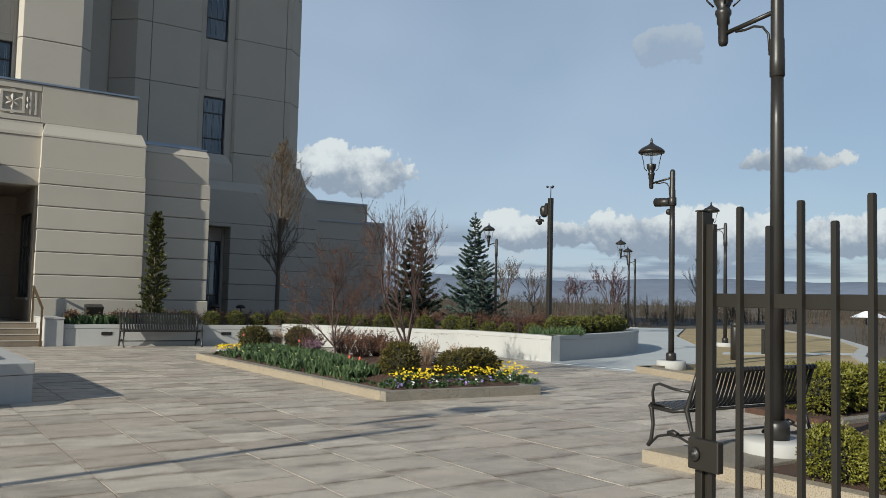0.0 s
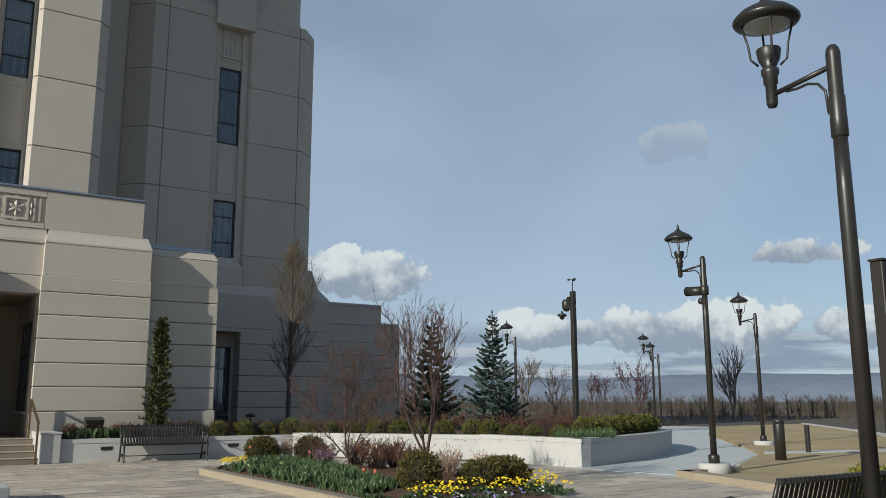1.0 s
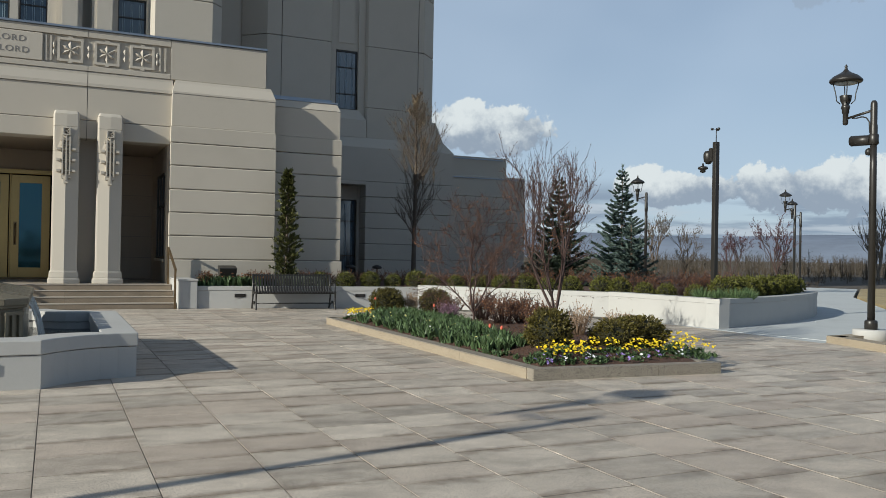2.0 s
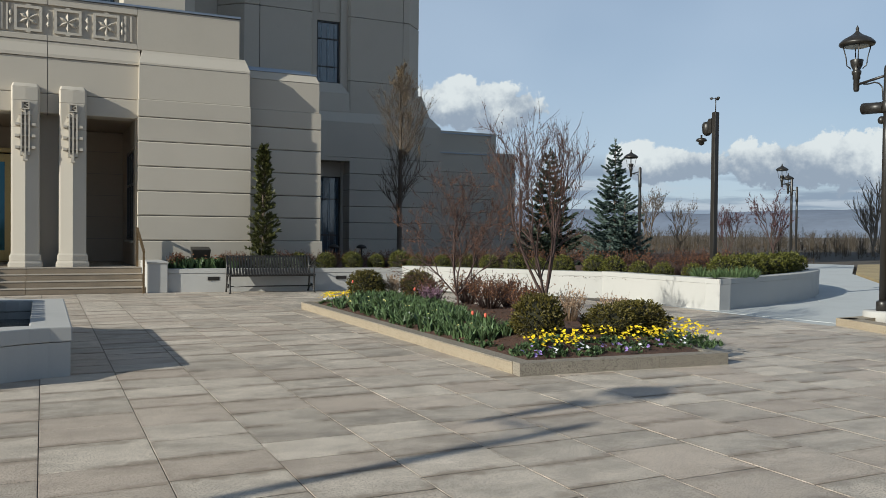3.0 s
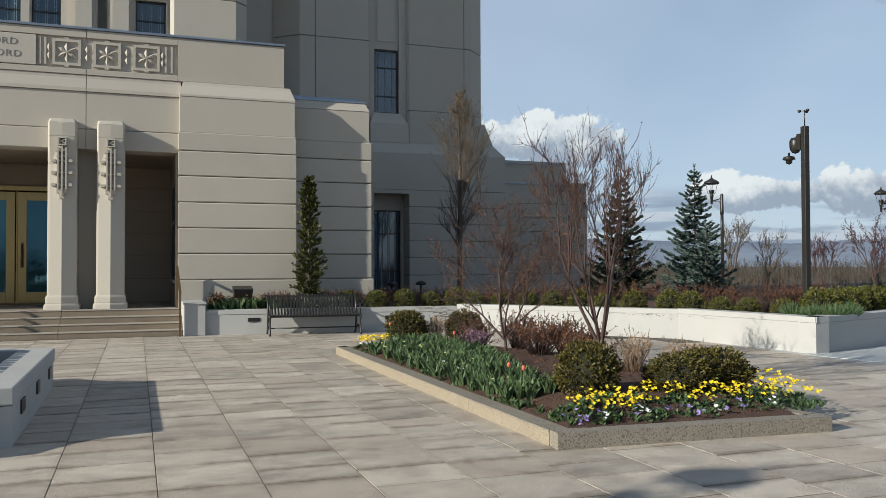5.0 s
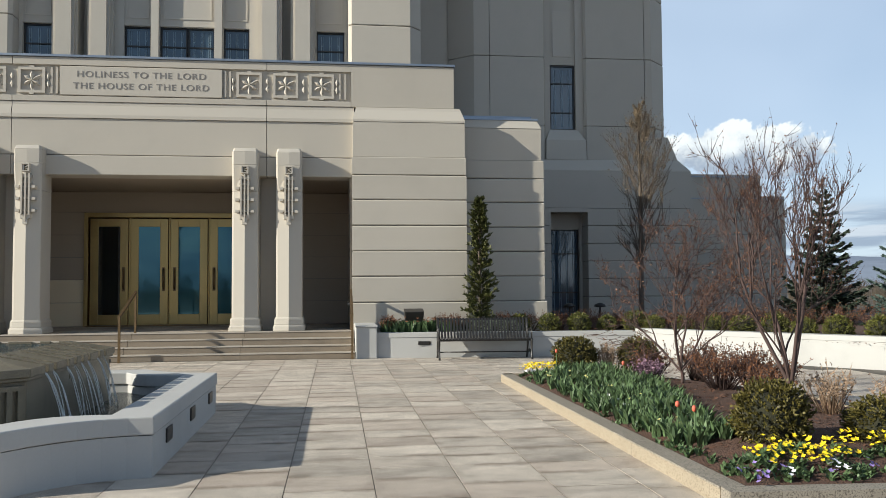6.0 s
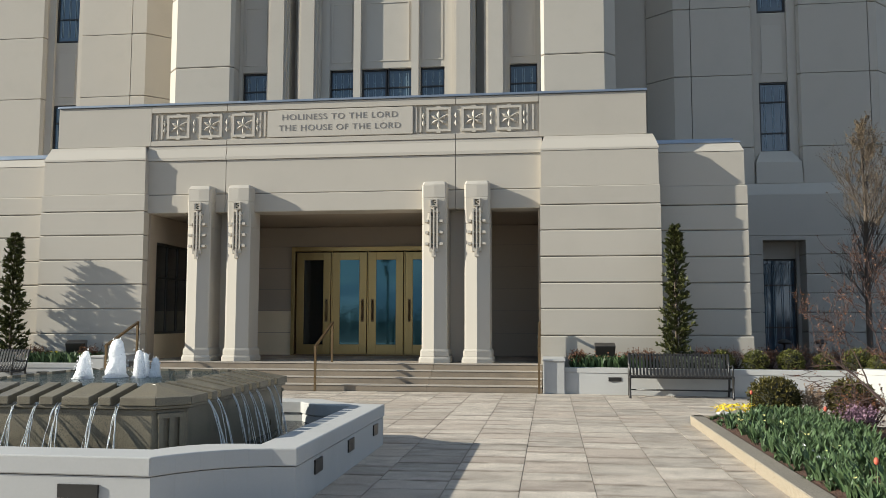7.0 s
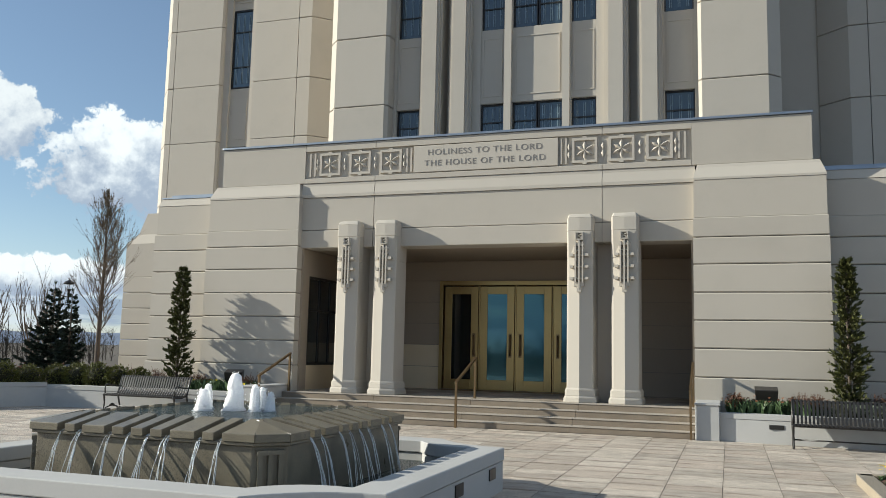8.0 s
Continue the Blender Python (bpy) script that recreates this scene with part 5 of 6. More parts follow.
    part("dome_camera", Mesh().lathe([(0.0, 3.60), (0.02, 3.60), (0.02, 3.54), (0.10, 3.52), (0.12, 3.47), (0.06, 3.45), (0.06, 3.40), (0.0, 3.37)], 16, -0.03, 0.38), "metal", c)
    g = part("wind_gauge", Mesh().tube([(0, 0, 4.05), (0, 0, 4.36)], 0.012, 6), "metal", c)
    for k in range(3):
        t = 2 * math.pi * k / 3 + 0.4
        part("cup", Mesh().tube([(0, 0, 4.34), (0.07 * math.cos(t), 0.07 * math.sin(t), 4.34)], 0.006, 5).lathe([(0.0, 4.31), (0.028, 4.32), (0.032, 4.36), (0.0, 4.37)], 8, 0.09 * math.cos(t), 0.09 * math.sin(t)), "metal", g)


camera_pole()
bo = thing("bollard", "dark bronze cylindrical path bollard beside the walk", "bollard", at=pose(19.25, -10.70, 0.0))
part("post", Mesh().lathe([(0.125, -0.05), (0.125, 0.84), (0.12, 0.86)], 24), "metal", bo)
part("cap", Mesh().lathe([(0.115, 0.86), (0.128, 0.87), (0.128, 0.94), (0.12, 0.96), (0.0, 0.965)], 24), "metal", bo)
sp = thing("sprinkler_box", "small dark box post on the lawn", "service post", at=pose(22.3, -9.4, 0.03))
part("post", Mesh().box(-0.05, -0.05, 0, 0.05, 0.05, 0.72), "metal", sp, bevel=0.01)


# ---- floodlights, path lights, rails ----
def floodlight():
    f = thing("floodlight", "black box floodlight tilted up at the wall among flowers", "floodlight", group="planter floodlights")
    part("stake", Mesh().tube([(0, 0, 0), (0, 0, 0.22)], 0.03, 8), "metal", f)
    h = Mesh()
    h.add([(-0.17, -0.10, 0.22), (0.17, -0.10, 0.22), (0.17, 0.12, 0.22), (-0.17, 0.12, 0.22), (-0.19, -0.16, 0.44), (0.19, -0.16, 0.44), (0.19, 0.10, 0.50), (-0.19, 0.10, 0.50)],
          [(0, 3, 2, 1), (4, 5, 6, 7), (0, 1, 5, 4), (1, 2, 6, 5), (2, 3, 7, 6), (3, 0, 4, 7)])
    part("housing", h, "metal", f, bevel=0.012)
    return f


fl = floodlight()
fl.matrix_basis = pose(6.12, -0.72, 0.45) @ Matrix.Scale(1.15, 4)
copy_thing(fl, pose(-6.05, -0.72, 0.45, 0, 0, 20))


def path_light():
    p = thing("path_light", "small dark mushroom-shaped path light", "path light", group="path lights")
    part("stem", Mesh().lathe([(0.09, 0), (0.09, 0.02), (0.03, 0.03), (0.03, 0.42)], 12), "metal", p)
    part("cap", Mesh().lathe([(0.12, 0.42), (0.18, 0.44), (0.16, 0.50), (0.06, 0.55), (0.0, 0.555)], 16), "metal", p)
    return p


pl = path_light()
pl.matrix_basis = pose(11.35, 5.0, 0.45)
copy_thing(pl, pose(12.3, 5.0, 0.45))
copy_thing(pl, pose(-11.4, -0.4, 0.45))


def handrail():
    h = thing("handrail", "slim bronze handrail over the entrance steps", "handrail", group="step handrails")
    part("post", Mesh().box(-0.022, -1.80, 0.0, 0.022, -1.75, 0.92), "bronze_dark", h)
    part("post", Mesh().box(-0.022, -0.42, FLOOR, 0.022, -0.37, FLOOR + 0.88), "bronze_dark", h)
    part("rail", Mesh().add([(-0.025, -1.82, 0.90), (0.025, -1.82, 0.90), (0.025, -0.37, FLOOR + 0.88), (-0.025, -0.37, FLOOR + 0.88), (-0.025, -1.82, 0.95), (0.025, -1.82, 0.95), (0.025, -0.37, FLOOR + 0.93), (-0.025, -0.37, FLOOR + 0.93)],
                            [(0, 3, 2, 1), (4, 5, 6, 7), (0, 1, 5, 4), (1, 2, 6, 5), (2, 3, 7, 6), (3, 0, 4, 7)]), "bronze_dark", h)
    return h


hr = handrail()
hr.matrix_basis = pose(0.0, 0, 0)
copy_thing(hr, pose(4.72, 0, 0))
copy_thing(hr, pose(-4.72, 0, 0))


# ---- gate ----
def gate():
    g = thing("metal_gate", "open dark bronze picket gate with a round lock", "gate", at=pose(3.633, -22.007, -0.043, 0, 0, -94.8))
    p = Mesh().box(-0.016, -0.024, 0.085, 0.016, 0.024, 1.745).box(0.016, -0.010, 0.085, 0.05, 0.010, 1.70)
    part("stile", p, "gate", g, "channelled lock stile", bevel=0.003)
    part("stile_cap", Mesh().prism([(-0.018, -0.026), (0.018, -0.026), (0.018, 0.026), (-0.018, 0.026)], 1.746, 1.751), "gate", g)
    for z0, z1 in ((1.412, 1.459), (0.16, 0.207)):
        part("rail", Mesh().box(0.053, -0.019, z0, 1.25, 0.019, z1), "gate", g, bevel=0.003)
    tall = Mesh().box(-0.009, -0.009, 0.085, 0.009, 0.009, 1.743).box(-0.0075, -0.0075, 1.743, 0.0075, 0.0075, 1.747).data("picket", "gate")
    short = Mesh().box(-0.009, -0.009, 0.085, 0.009, 0.009, 1.672).box(-0.0075, -0.0075, 1.672, 0.0075, 0.0075, 1.676).data("picket", "gate")
    for k in range(10):
        part("picket", tall if k % 2 else short, None, g, at=pose(0.0645 + 0.1165 * k, -0.0285, 0))
    lk = part("lock_box", Mesh().box(0.0, -0.075, 0.862, 0.133, -0.046, 0.966), "gate", g, "square lock case", bevel=0.005)
    k = Mesh().lathe([(0.024, 0.0), (0.024, 0.007), (0.019, 0.011), (0.010, 0.011), (0.010, 0.015), (0.0, 0.015)], 18)
    kb = part("lock_cylinder", k, "metal", lk)
    kb.matrix_basis = pose(0.034, -0.076, 0.914, 90, 0, 0)
    part("keeper", Mesh().box(-0.052, -0.012, 0.885, -0.0185, 0.045, 0.972), "gate", g, bevel=0.004)
    part("hinge_post", Mesh().box(1.27, -0.05, 0.075, 1.37, 0.05, 1.8), "gate", g, bevel=0.006)


gate()


# ---- plants ----
def leaf_mat(name, base, var=0.5, rough=0.55):
    mt = mat(name, base, rough, var=0.12, scale=6, fine=40, bump=0.0, island=var, spec=0.3)
    bs = mt.node_tree.nodes["Principled BSDF"]
    bs.inputs["Subsurface Weight"].default_value = 0.0
    return mt


M.update({
    "box_leaf": leaf_mat("boxwood_leaf", (0.092, 0.095, 0.018), 1.1),
    "box_bright": leaf_mat("boxwood_spring_leaf", (0.145, 0.142, 0.022), 1.0),
    "box_gold": leaf_mat("boxwood_gold_leaf", (0.085, 0.072, 0.016), 1.2),
    # solid heart of the shrubs, its dark colour standing for inner shade
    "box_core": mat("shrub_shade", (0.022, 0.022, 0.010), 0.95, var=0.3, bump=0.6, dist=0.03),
    "tulip": leaf_mat("tulip_leaf", (0.078, 0.122, 0.052), 0.9),
    "yellow": leaf_mat("yellow_petal", (0.80, 0.60, 0.02), 0.35),
    "cream": leaf_mat("cream_petal", (0.62, 0.58, 0.22), 0.4),
    "white_petal": leaf_mat("white_petal", (0.75, 0.75, 0.78), 0.3),
    "purple": leaf_mat("purple_petal", (0.28, 0.20, 0.48), 0.6),
    "pink": leaf_mat("pink_petal", (0.58, 0.13, 0.08), 0.5),
    "mauve": leaf_mat("mauve_petal", (0.25, 0.15, 0.21), 0.6),
    "dry": leaf_mat("dry_leaf", (0.15, 0.065, 0.030), 0.9),
    "dry_pale": leaf_mat("pale_dry_twig", (0.30, 0.21, 0.14), 0.6),
    "grey_leaf": leaf_mat("grey_green_leaf", (0.14, 0.16, 0.12), 0.6),
    "grass_leaf": leaf_mat("blue_green_blade", (0.09, 0.14, 0.06), 0.6),
    "spruce": leaf_mat("blue_spruce_needle", (0.080, 0.115, 0.100), 0.9),
    "spruce_dark": leaf_mat("dark_spruce_needle", (0.034, 0.048, 0.032), 0.8),
    "juniper": leaf_mat("juniper_spray", (0.065, 0.070, 0.020), 0.9),
    "bark": mat("grey_brown_bark", (0.11, 0.085, 0.065), 0.9, var=0.3, scale=8, fine=70, bump=0.6, dist=0.01),
    "bark_red": mat("red_brown_twig", (0.062, 0.037, 0.032), 0.85, var=0.3, scale=8, fine=70, bump=0.5, dist=0.008),
    "bark_pale": mat("pale_bark", (0.26, 0.21, 0.16), 0.9, var=0.3, scale=8, fine=70, bump=0.5, dist=0.01),
    "bud": leaf_mat("tan_bud", (0.135, 0.098, 0.055), 0.7),
    "bud_red": leaf_mat("red_bud", (0.095, 0.042, 0.048), 0.7),
    "chip": leaf_mat("mulch_chip", (0.10, 0.050, 0.032), 1.1, 0.9),
    "wood_far": mat("winter_wood", (0.056, 0.046, 0.035), 0.95, var=0.3, scale=0.3, fine=3, bump=0.0, island=0.5),
    "wood_tan": mat("winter_brush", (0.082, 0.060, 0.038), 0.95, var=0.3, scale=0.3, fine=3, bump=0.0, island=0.5),
})


def leaf(m, p, d, n, L, w):
    """A pointed leaf: a folded diamond from p along d."""
    s = d.cross(n)
    s = s.normalized() * w if s.length > 1e-6 else Vector((w, 0, 0))
    a = p + d * (L * 0.45)
    m.add([p, a + s, p + d * L, a - s], [(0, 1, 2, 3)])


def rand_dir(r):
    z = r.uniform(-1, 1)
    t = r.uniform(0, 2 * math.pi)
    q = math.sqrt(1 - z * z)
    return Vector((q * math.cos(t), q * math.sin(t), z))


def shrub_meshes(rx, rz, count, size, seed, leaf_material, core=0.8):
    """A clipped, slightly uneven bush: solid heart painted dark as inner shade, and many small leaves."""
    r = random.Random(seed)
    c = Mesh()
    rings, n = 8, 14
    vs, fs = [], []

    def bulge(v):
        return 1 + 0.16 * noise.noise(v * 2.3 + Vector((seed, 0, 0)))
    for i in range(rings + 1):
        ph = math.pi * i / rings
        for k in range(n):
            a = 2 * math.pi * k / n
            v = Vector((math.sin(ph) * math.cos(a), math.sin(ph) * math.sin(a), math.cos(ph)))
            q = v * bulge(v) * core
            vs.append((q.x * rx, q.y * rx, rz + q.z * rz))
    for i in range(rings):
        for k in range(n):
            fs.append((i * n + k, (i + 1) * n + k, (i + 1) * n + (k + 1) % n, i * n + (k + 1) % n))
    c.add(vs, fs, True)
    m = Mesh()
    for i in range(count // 4):
        v = rand_dir(r)
        if v.z < -0.75:
            continue
        b = bulge(v) * r.uniform(0.80, 1.04)
        p = Vector((v.x * rx * b, v.y * rx * b, rz + v.z * rz * b))
        out = (Vector((v.x / rx, v.y / rx, v.z / rz)).normalized() + rand_dir(r) * 0.45 + Vector((0, 0, 0.25))).normalized()
        for k in range(4):
            d = (out + rand_dir(r) * 0.75).normalized()
            leaf(m, p + out * (size * 0.5 * k), d, rand_dir(r), size * r.uniform(0.8, 1.5), size * 0.32)
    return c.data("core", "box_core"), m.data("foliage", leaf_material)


def shrub(name, label, cat, cm, fm, at, group=""):
    t = thing(name, label, cat, at=at, group=group)
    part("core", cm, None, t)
    part("foliage", fm, None, t)
    return t


rb = random.Random(11)
BOX = [shrub_meshes(0.26, 0.25, 2600, 0.034, s, "box_leaf") for s in (1, 2, 3)]
ROW_E = [(8.55, -0.75), (10.95, -0.95), (14.25, -5.6), (14.95, -8.2)]


def along(pts, step):
    out, carry = [], 0.0
    for (x0, y0), (x1, y1) in zip(pts, pts[1:]):
        L = math.hypot(x1 - x0, y1 - y0)
        s = carry
        while s < L:
            out.append((x0 + (x1 - x0) * s / L, y0 + (y1 - y0) * s / L))
            s += step
        carry = s - L
    return out


for i, (x, y) in enumerate(along(ROW_E, 0.66)):
    c, f = BOX[i % 3]
    k = rb.uniform(0.74, 0.96)
    shrub("boxwood", "small clipped yellow-green boxwood in dark mulch", "shrub", c, f, pose(x + rb.uniform(-0.07, 0.07), y + rb.uniform(-0.07, 0.07), 0.42, 0, 0, rb.uniform(0, 360)) @ Matrix.Scale(k, 4), "boxwood row")
for i, (x, y) in enumerate(along([(-8.7, -0.9), (-10.95, -1.0), (-14.0, -5.4)], 0.62)):
    c, f = BOX[i % 3]
    shrub("boxwood", "small clipped yellow-green boxwood in dark mulch", "shrub", c, f, pose(x, y, 0.42, 0, 0, rb.uniform(0, 360)) @ Matrix.Scale(rb.uniform(1.0, 1.3), 4), "boxwood row")
for i in range(9):
    x, y = arc_at(0.14 + i * 0.072)
    x, y = x - 0.25, y + 0.6
    c, f = BOX[i % 3]
    shrub("hedge_bush", "dense clipped boxwood of the curved hedge", "shrub", c, f, pose(x + 0.2, y + 0.1, 0.40, 0, 0, rb.uniform(0, 360)) @ Matrix.Scale(1.14, 4), "curved hedge")
BIG = [shrub_meshes(0.36, 0.33, 6000, 0.036, s, "box_bright") for s in (21, 22)]
for i, (x, y, k) in enumerate(((7.34, -20.3, 0.62), (7.42, -20.75, 0.66), (8.02, -20.5, 0.66), (7.62, -21.35, 0.66), (8.1, -21.0, 0.68), (8.5, -20.55, 0.62), (8.6, -21.1, 0.66), (11.0, -17.95, 0.85), (11.5, -17.9, 0.9), (12.05, -18.0, 0.85), (12.55, -18.05, 0.9), (11.8, -17.55, 0.85), (11.25, -17.5, 0.85))):
    c, f = BIG[i % 2]
    shrub("boxwood", "full yellow-green boxwood beside the near bench", "shrub", c, f, pose(x, y, 0.06, 0, 0, rb.uniform(0, 360)) @ Matrix.Scale(k, 4), "boxwoods by the bench")
GOLD = [shrub_meshes(0.30, 0.27, 5200, 0.030, s, "box_gold", 0.86) for s in (31, 32)]
for i, (x, y, z, kx, kz) in enumerate(((8.0, -7.1, 0.16, 1.0, 1.0), (8.92, -7.3, 0.16, 0.92, 0.98), (7.88, -13.12, 0.14, 0.92, 1.02), (8.80, -13.30, 0.14, 1.05, 0.78), (9.25, -13.2, 0.14, 1.12, 0.84))):
    c, f = GOLD[i % 2]
    shrub("boxwood_ball", "rounded boxwood ball with bronze-gold winter tips", "shrub", c, f, pose(x, y, z, 0, 0, rb.uniform(0, 360)) @ Matrix.Diagonal((kx, kx, kz, 1)), "bed boxwoods")


def dry_shrub(seed, h, spread, stems, material, leafm, leaves, name, label, at):
    r = random.Random(seed)
    t = thing(name, label, "shrub", at=at)
    tw, lf = Mesh(), Mesh()
    for i in range(stems):
        a = r.uniform(0, 2 * math.pi)
        q = r.uniform(0.1, 1) * spread
        p0 = Vector((math.cos(a) * q * 0.25, math.sin(a) * q * 0.25, 0))
        p2 = Vector((math.cos(a) * q, math.sin(a) * q, h * r.uniform(0.55, 1.05)))
        p1 = p0.lerp(p2, 0.5) + Vector((r.uniform(-.05, .05), r.uniform(-.05, .05), 0.06))
        tw.tube([p0, p1, p2], [0.006, 0.004, 0.002], 4)
        for k in range(3):
            s = p1.lerp(p2, r.random())
            e = s + (rand_dir(r) + Vector((0, 0, 0.6))) * 0.10
            tw.tube([s, e], [0.003, 0.0015], 3)
            for _ in range(leaves):
                leaf(lf, s.lerp(e, r.random()), (rand_dir(r) + Vector((0, 0, 0.3))).normalized(), rand_dir(r), r.uniform(0.018, 0.036), 0.009)
    part("branchwork", tw, material, t)
    part("leaves", lf, leafm, t)
    return t


for i, (x, y, z, h, s, n) in enumerate(((9.25, -8.7, 0.18, 0.50, 0.38, 90), (9.0, -9.9, 0.2, 0.42, 0.42, 90), (9.55, -9.6, 0.2, 0.48, 0.40, 80), (8.75, -8.35, 0.18, 0.40, 0.3, 60), (9.3, -10.6, 0.2, 0.40, 0.36, 70), (8.95, -11.1, 0.2, 0.3, 0.38, 60))):
    dry_shrub(50 + i, h, s, n, "bark_red", "dry", 6, "dry_shrub", "low shrub with rust-brown winter leaves in the bed", pose(x, y, z))
dry_shrub(60, 0.42, 0.24, 60, "dry_pale", "dry_pale", 4, "twig_shrub", "pale bare twiggy shrub between boxwood balls", pose(8.46, -7.15, 0.16))
dry_shrub(61, 0.45, 0.30, 50, "dry_pale", "dry_pale", 3, "twig_shrub", "pale bare twiggy shrub beside the small tree", pose(9.15, -11.9, 0.2))
dry_shrub(62, 0.36, 0.30, 60, "dry_pale", "dry_pale", 3, "twig_shrub", "pale bare twiggy shrub beside the small tree", pose(9.45, -12.5, 0.2))
dry_shrub(63, 0.26, 0.22, 70, "bark_red", "mauve", 8, "heather", "mauve flowering heather at the edge of the tulips", pose(8.52, -8.75, 0.18))
# brown hedge rows behind the boxwoods
for i, (x, y) in enumerate(along([(8.2, 0.1), (11.3, 0.3), (15.2, -4.4), (16.2, -6.4), (18.6, -5.2)], 0.75)):
    dry_shrub(80 + i, 0.44 if i < 8 else 0.62, 0.55, 70, "bark_red", "dry", 5, "brown_shrub", "rust-brown winter shrub behind the boxwood row", pose(x, y, 0.42))
for i, (x, y) in enumerate(along([(-8.8, 0.0), (-12.2, 0.4), (-15.2, -3.0)], 0.9)):
    dry_shrub(120 + i, 0.5, 0.5, 60, "bark_red", "dry", 5, "brown_shrub", "rust-brown winter shrub in the west planter", pose(x, y, 0.42))


# tulip leaves, flowers, chips: too many to count
def blades(name, label, pts, h, w, material, seed, per=5, lean=0.45):
    r = random.Random(seed)
    m = Mesh()
    for x, y, z in pts:
        for k in range(per):
            a = r.uniform(0, 2 * math.pi)
            d = Vector((math.cos(a), math.sin(a), 0))
            s = Vector((-d.y, d.x, 0))
            hh, ww, ln = h * r.uniform(0.65, 1.15), w * r.uniform(0.7, 1.2), lean * r.uniform(0.3, 1.2)
            p = Vector((x, y, z)) + d * 0.015
            vs = []
            for i, (t, q) in enumerate(((0, 0.55), (0.35, 1.0), (0.7, 0.8), (1.0, 0.06))):
                c = p + d * (ln * hh * t * t) + Vector((0, 0, hh * t * (1 - 0.18 * t * ln)))
                vs += [c - s * ww * q, c + s * ww * q]
            m.add(vs, [(0, 1, 3, 2), (2, 3, 5, 4), (4, 5, 7, 6)], True)
    return tagged(new(name, m.data(name, material)), label, "plants", kind="stuff")


def soil_z(x, y):
    return 0.10 + 0.14 * max(0.0, min(1.0, (x - 7.1) / 0.6, (y + 14.2) / 0.7, (-6.6 - y) / 0.8))


rt = random.Random(5)
tul = []
while len(tul) < 760:
    x, y = rt.uniform(7.22, 8.5), rt.uniform(-12.95, -7.35)
    lim = 8.42 if y > -9.4 else max(7.75, 8.42 - (-9.4 - y) * 0.22)
    if x < lim and math.hypot(x - 8.0, y + 7.1) > 0.33 and math.hypot(x - 8.52, y + 8.75) > 0.25:
        tul.append((x, y, soil_z(x, y) - 0.01))
blades("tulip_leaves", "dense blue-green tulip leaves filling the bed edge", tul, 0.165, 0.0155, "tulip", 6, 6, 0.6)


def tulip(x, y, z, h, material, label):
    t = thing("tulip", label, "flower", at=pose(x, y, z), group="tulips")
    part("stem", Mesh().tube([(0, 0, 0), (0.005, 0, h)], 0.005, 6), "tulip", t)
    part("bloom", Mesh().lathe([(0.005, h), (0.018, h + 0.014), (0.020, h + 0.036), (0.012, h + 0.052), (0.006, h + 0.055)], 8), material, t)


for x, y, h in ((7.33, -12.55, 0.28), (7.38, -12.78, 0.26), (7.6, -7.5, 0.30), (7.95, -9.4, 0.26)):
    tulip(x, y, soil_z(x, y), h, "pink", "coral-pink tulip just opening above its leaves")


def flowers(name, label, spots, size, material, seed, lift=0.10):
    r = random.Random(seed)
    m = Mesh()
    for x, y, z in spots:
        zc = z + lift * r.uniform(0.6, 1.3)
        tilt = (rand_dir(r) * 0.6 + Vector((0, -0.4, 1))).normalized()
        u = tilt.orthogonal().normalized()
        v = tilt.cross(u)
        for k in range(5):
            a = 2 * math.pi * k / 5 + r.random()
            d = (u * math.cos(a) + v * math.sin(a) + tilt * 0.25).normalized()
            leaf(m, Vector((x, y, zc)), d, tilt, size * r.uniform(0.8, 1.15), size * 0.42)
    return tagged(new(name, m.data(name, material)), label, "flowers", kind="stuff")


rf = random.Random(8)


def scatter(n, x0, x1, y0, y1):
    out = []
    while len(out) < n:
        cx_, cy_ = rf.uniform(x0, x1), rf.uniform(y0, y1)
        for _ in range(rf.randint(2, 5)):
            x, y = cx_ + rf.gauss(0, 0.035), cy_ + rf.gauss(0, 0.035)
            if x0 - 0.03 < x < x1 + 0.03 and y0 - 0.03 < y < y1 + 0.03:
                out.append((x, y, soil_z(x, y)))
    return out


leafbed = scatter(430, 7.2, 9.85, -14.12, -13.5) + scatter(60, 7.18, 7.75, -7.1, -6.72) + scatter(110, 7.17, 7.32, -13.4, -7.3)
blades("pansy_leaves", "low green pansy and primrose leaves along the kerb", leafbed, 0.062, 0.012, "tulip", 16, 5, 1.0)
flowers("yellow_flowers", "bright yellow flowers in dense clumps along the kerb", scatter(380, 7.35, 9.85, -13.98, -13.62) + scatter(70, 9.4, 9.75, -13.6, -13.35) + scatter(190, 7.2, 7.8, -7.05, -6.72), 0.021, "yellow", 17, 0.14)
flowers("white_pansies", "white pansies scattered along the kerb", scatter(18, 7.2, 9.4, -14.15, -13.95) + scatter(16, 7.18, 7.4, -13.3, -9) + scatter(14, 7.15, 7.35, -7.3, -6.75), 0.024, "white_petal", 18, 0.08)
flowers("purple_pansies", "violet pansies scattered along the kerb", scatter(46, 7.2, 9.5, -14.15, -13.9), 0.022, "purple", 19, 0.08)
flowers("cream_flowers", "pale yellow blooms low among the tulip leaves", scatter(30, 7.2, 7.6, -12.9, -7.6), 0.020, "cream", 20, 0.13)
# planter flowers next to the steps
pt = [(rf.uniform(5.4, 7.0), rf.uniform(-1.3, -0.5), 0.44) for _ in range(280)]
blades("planter_leaves", "green tulip leaves in the planter beside the steps", pt, 0.32, 0.028, "tulip", 26, 5)
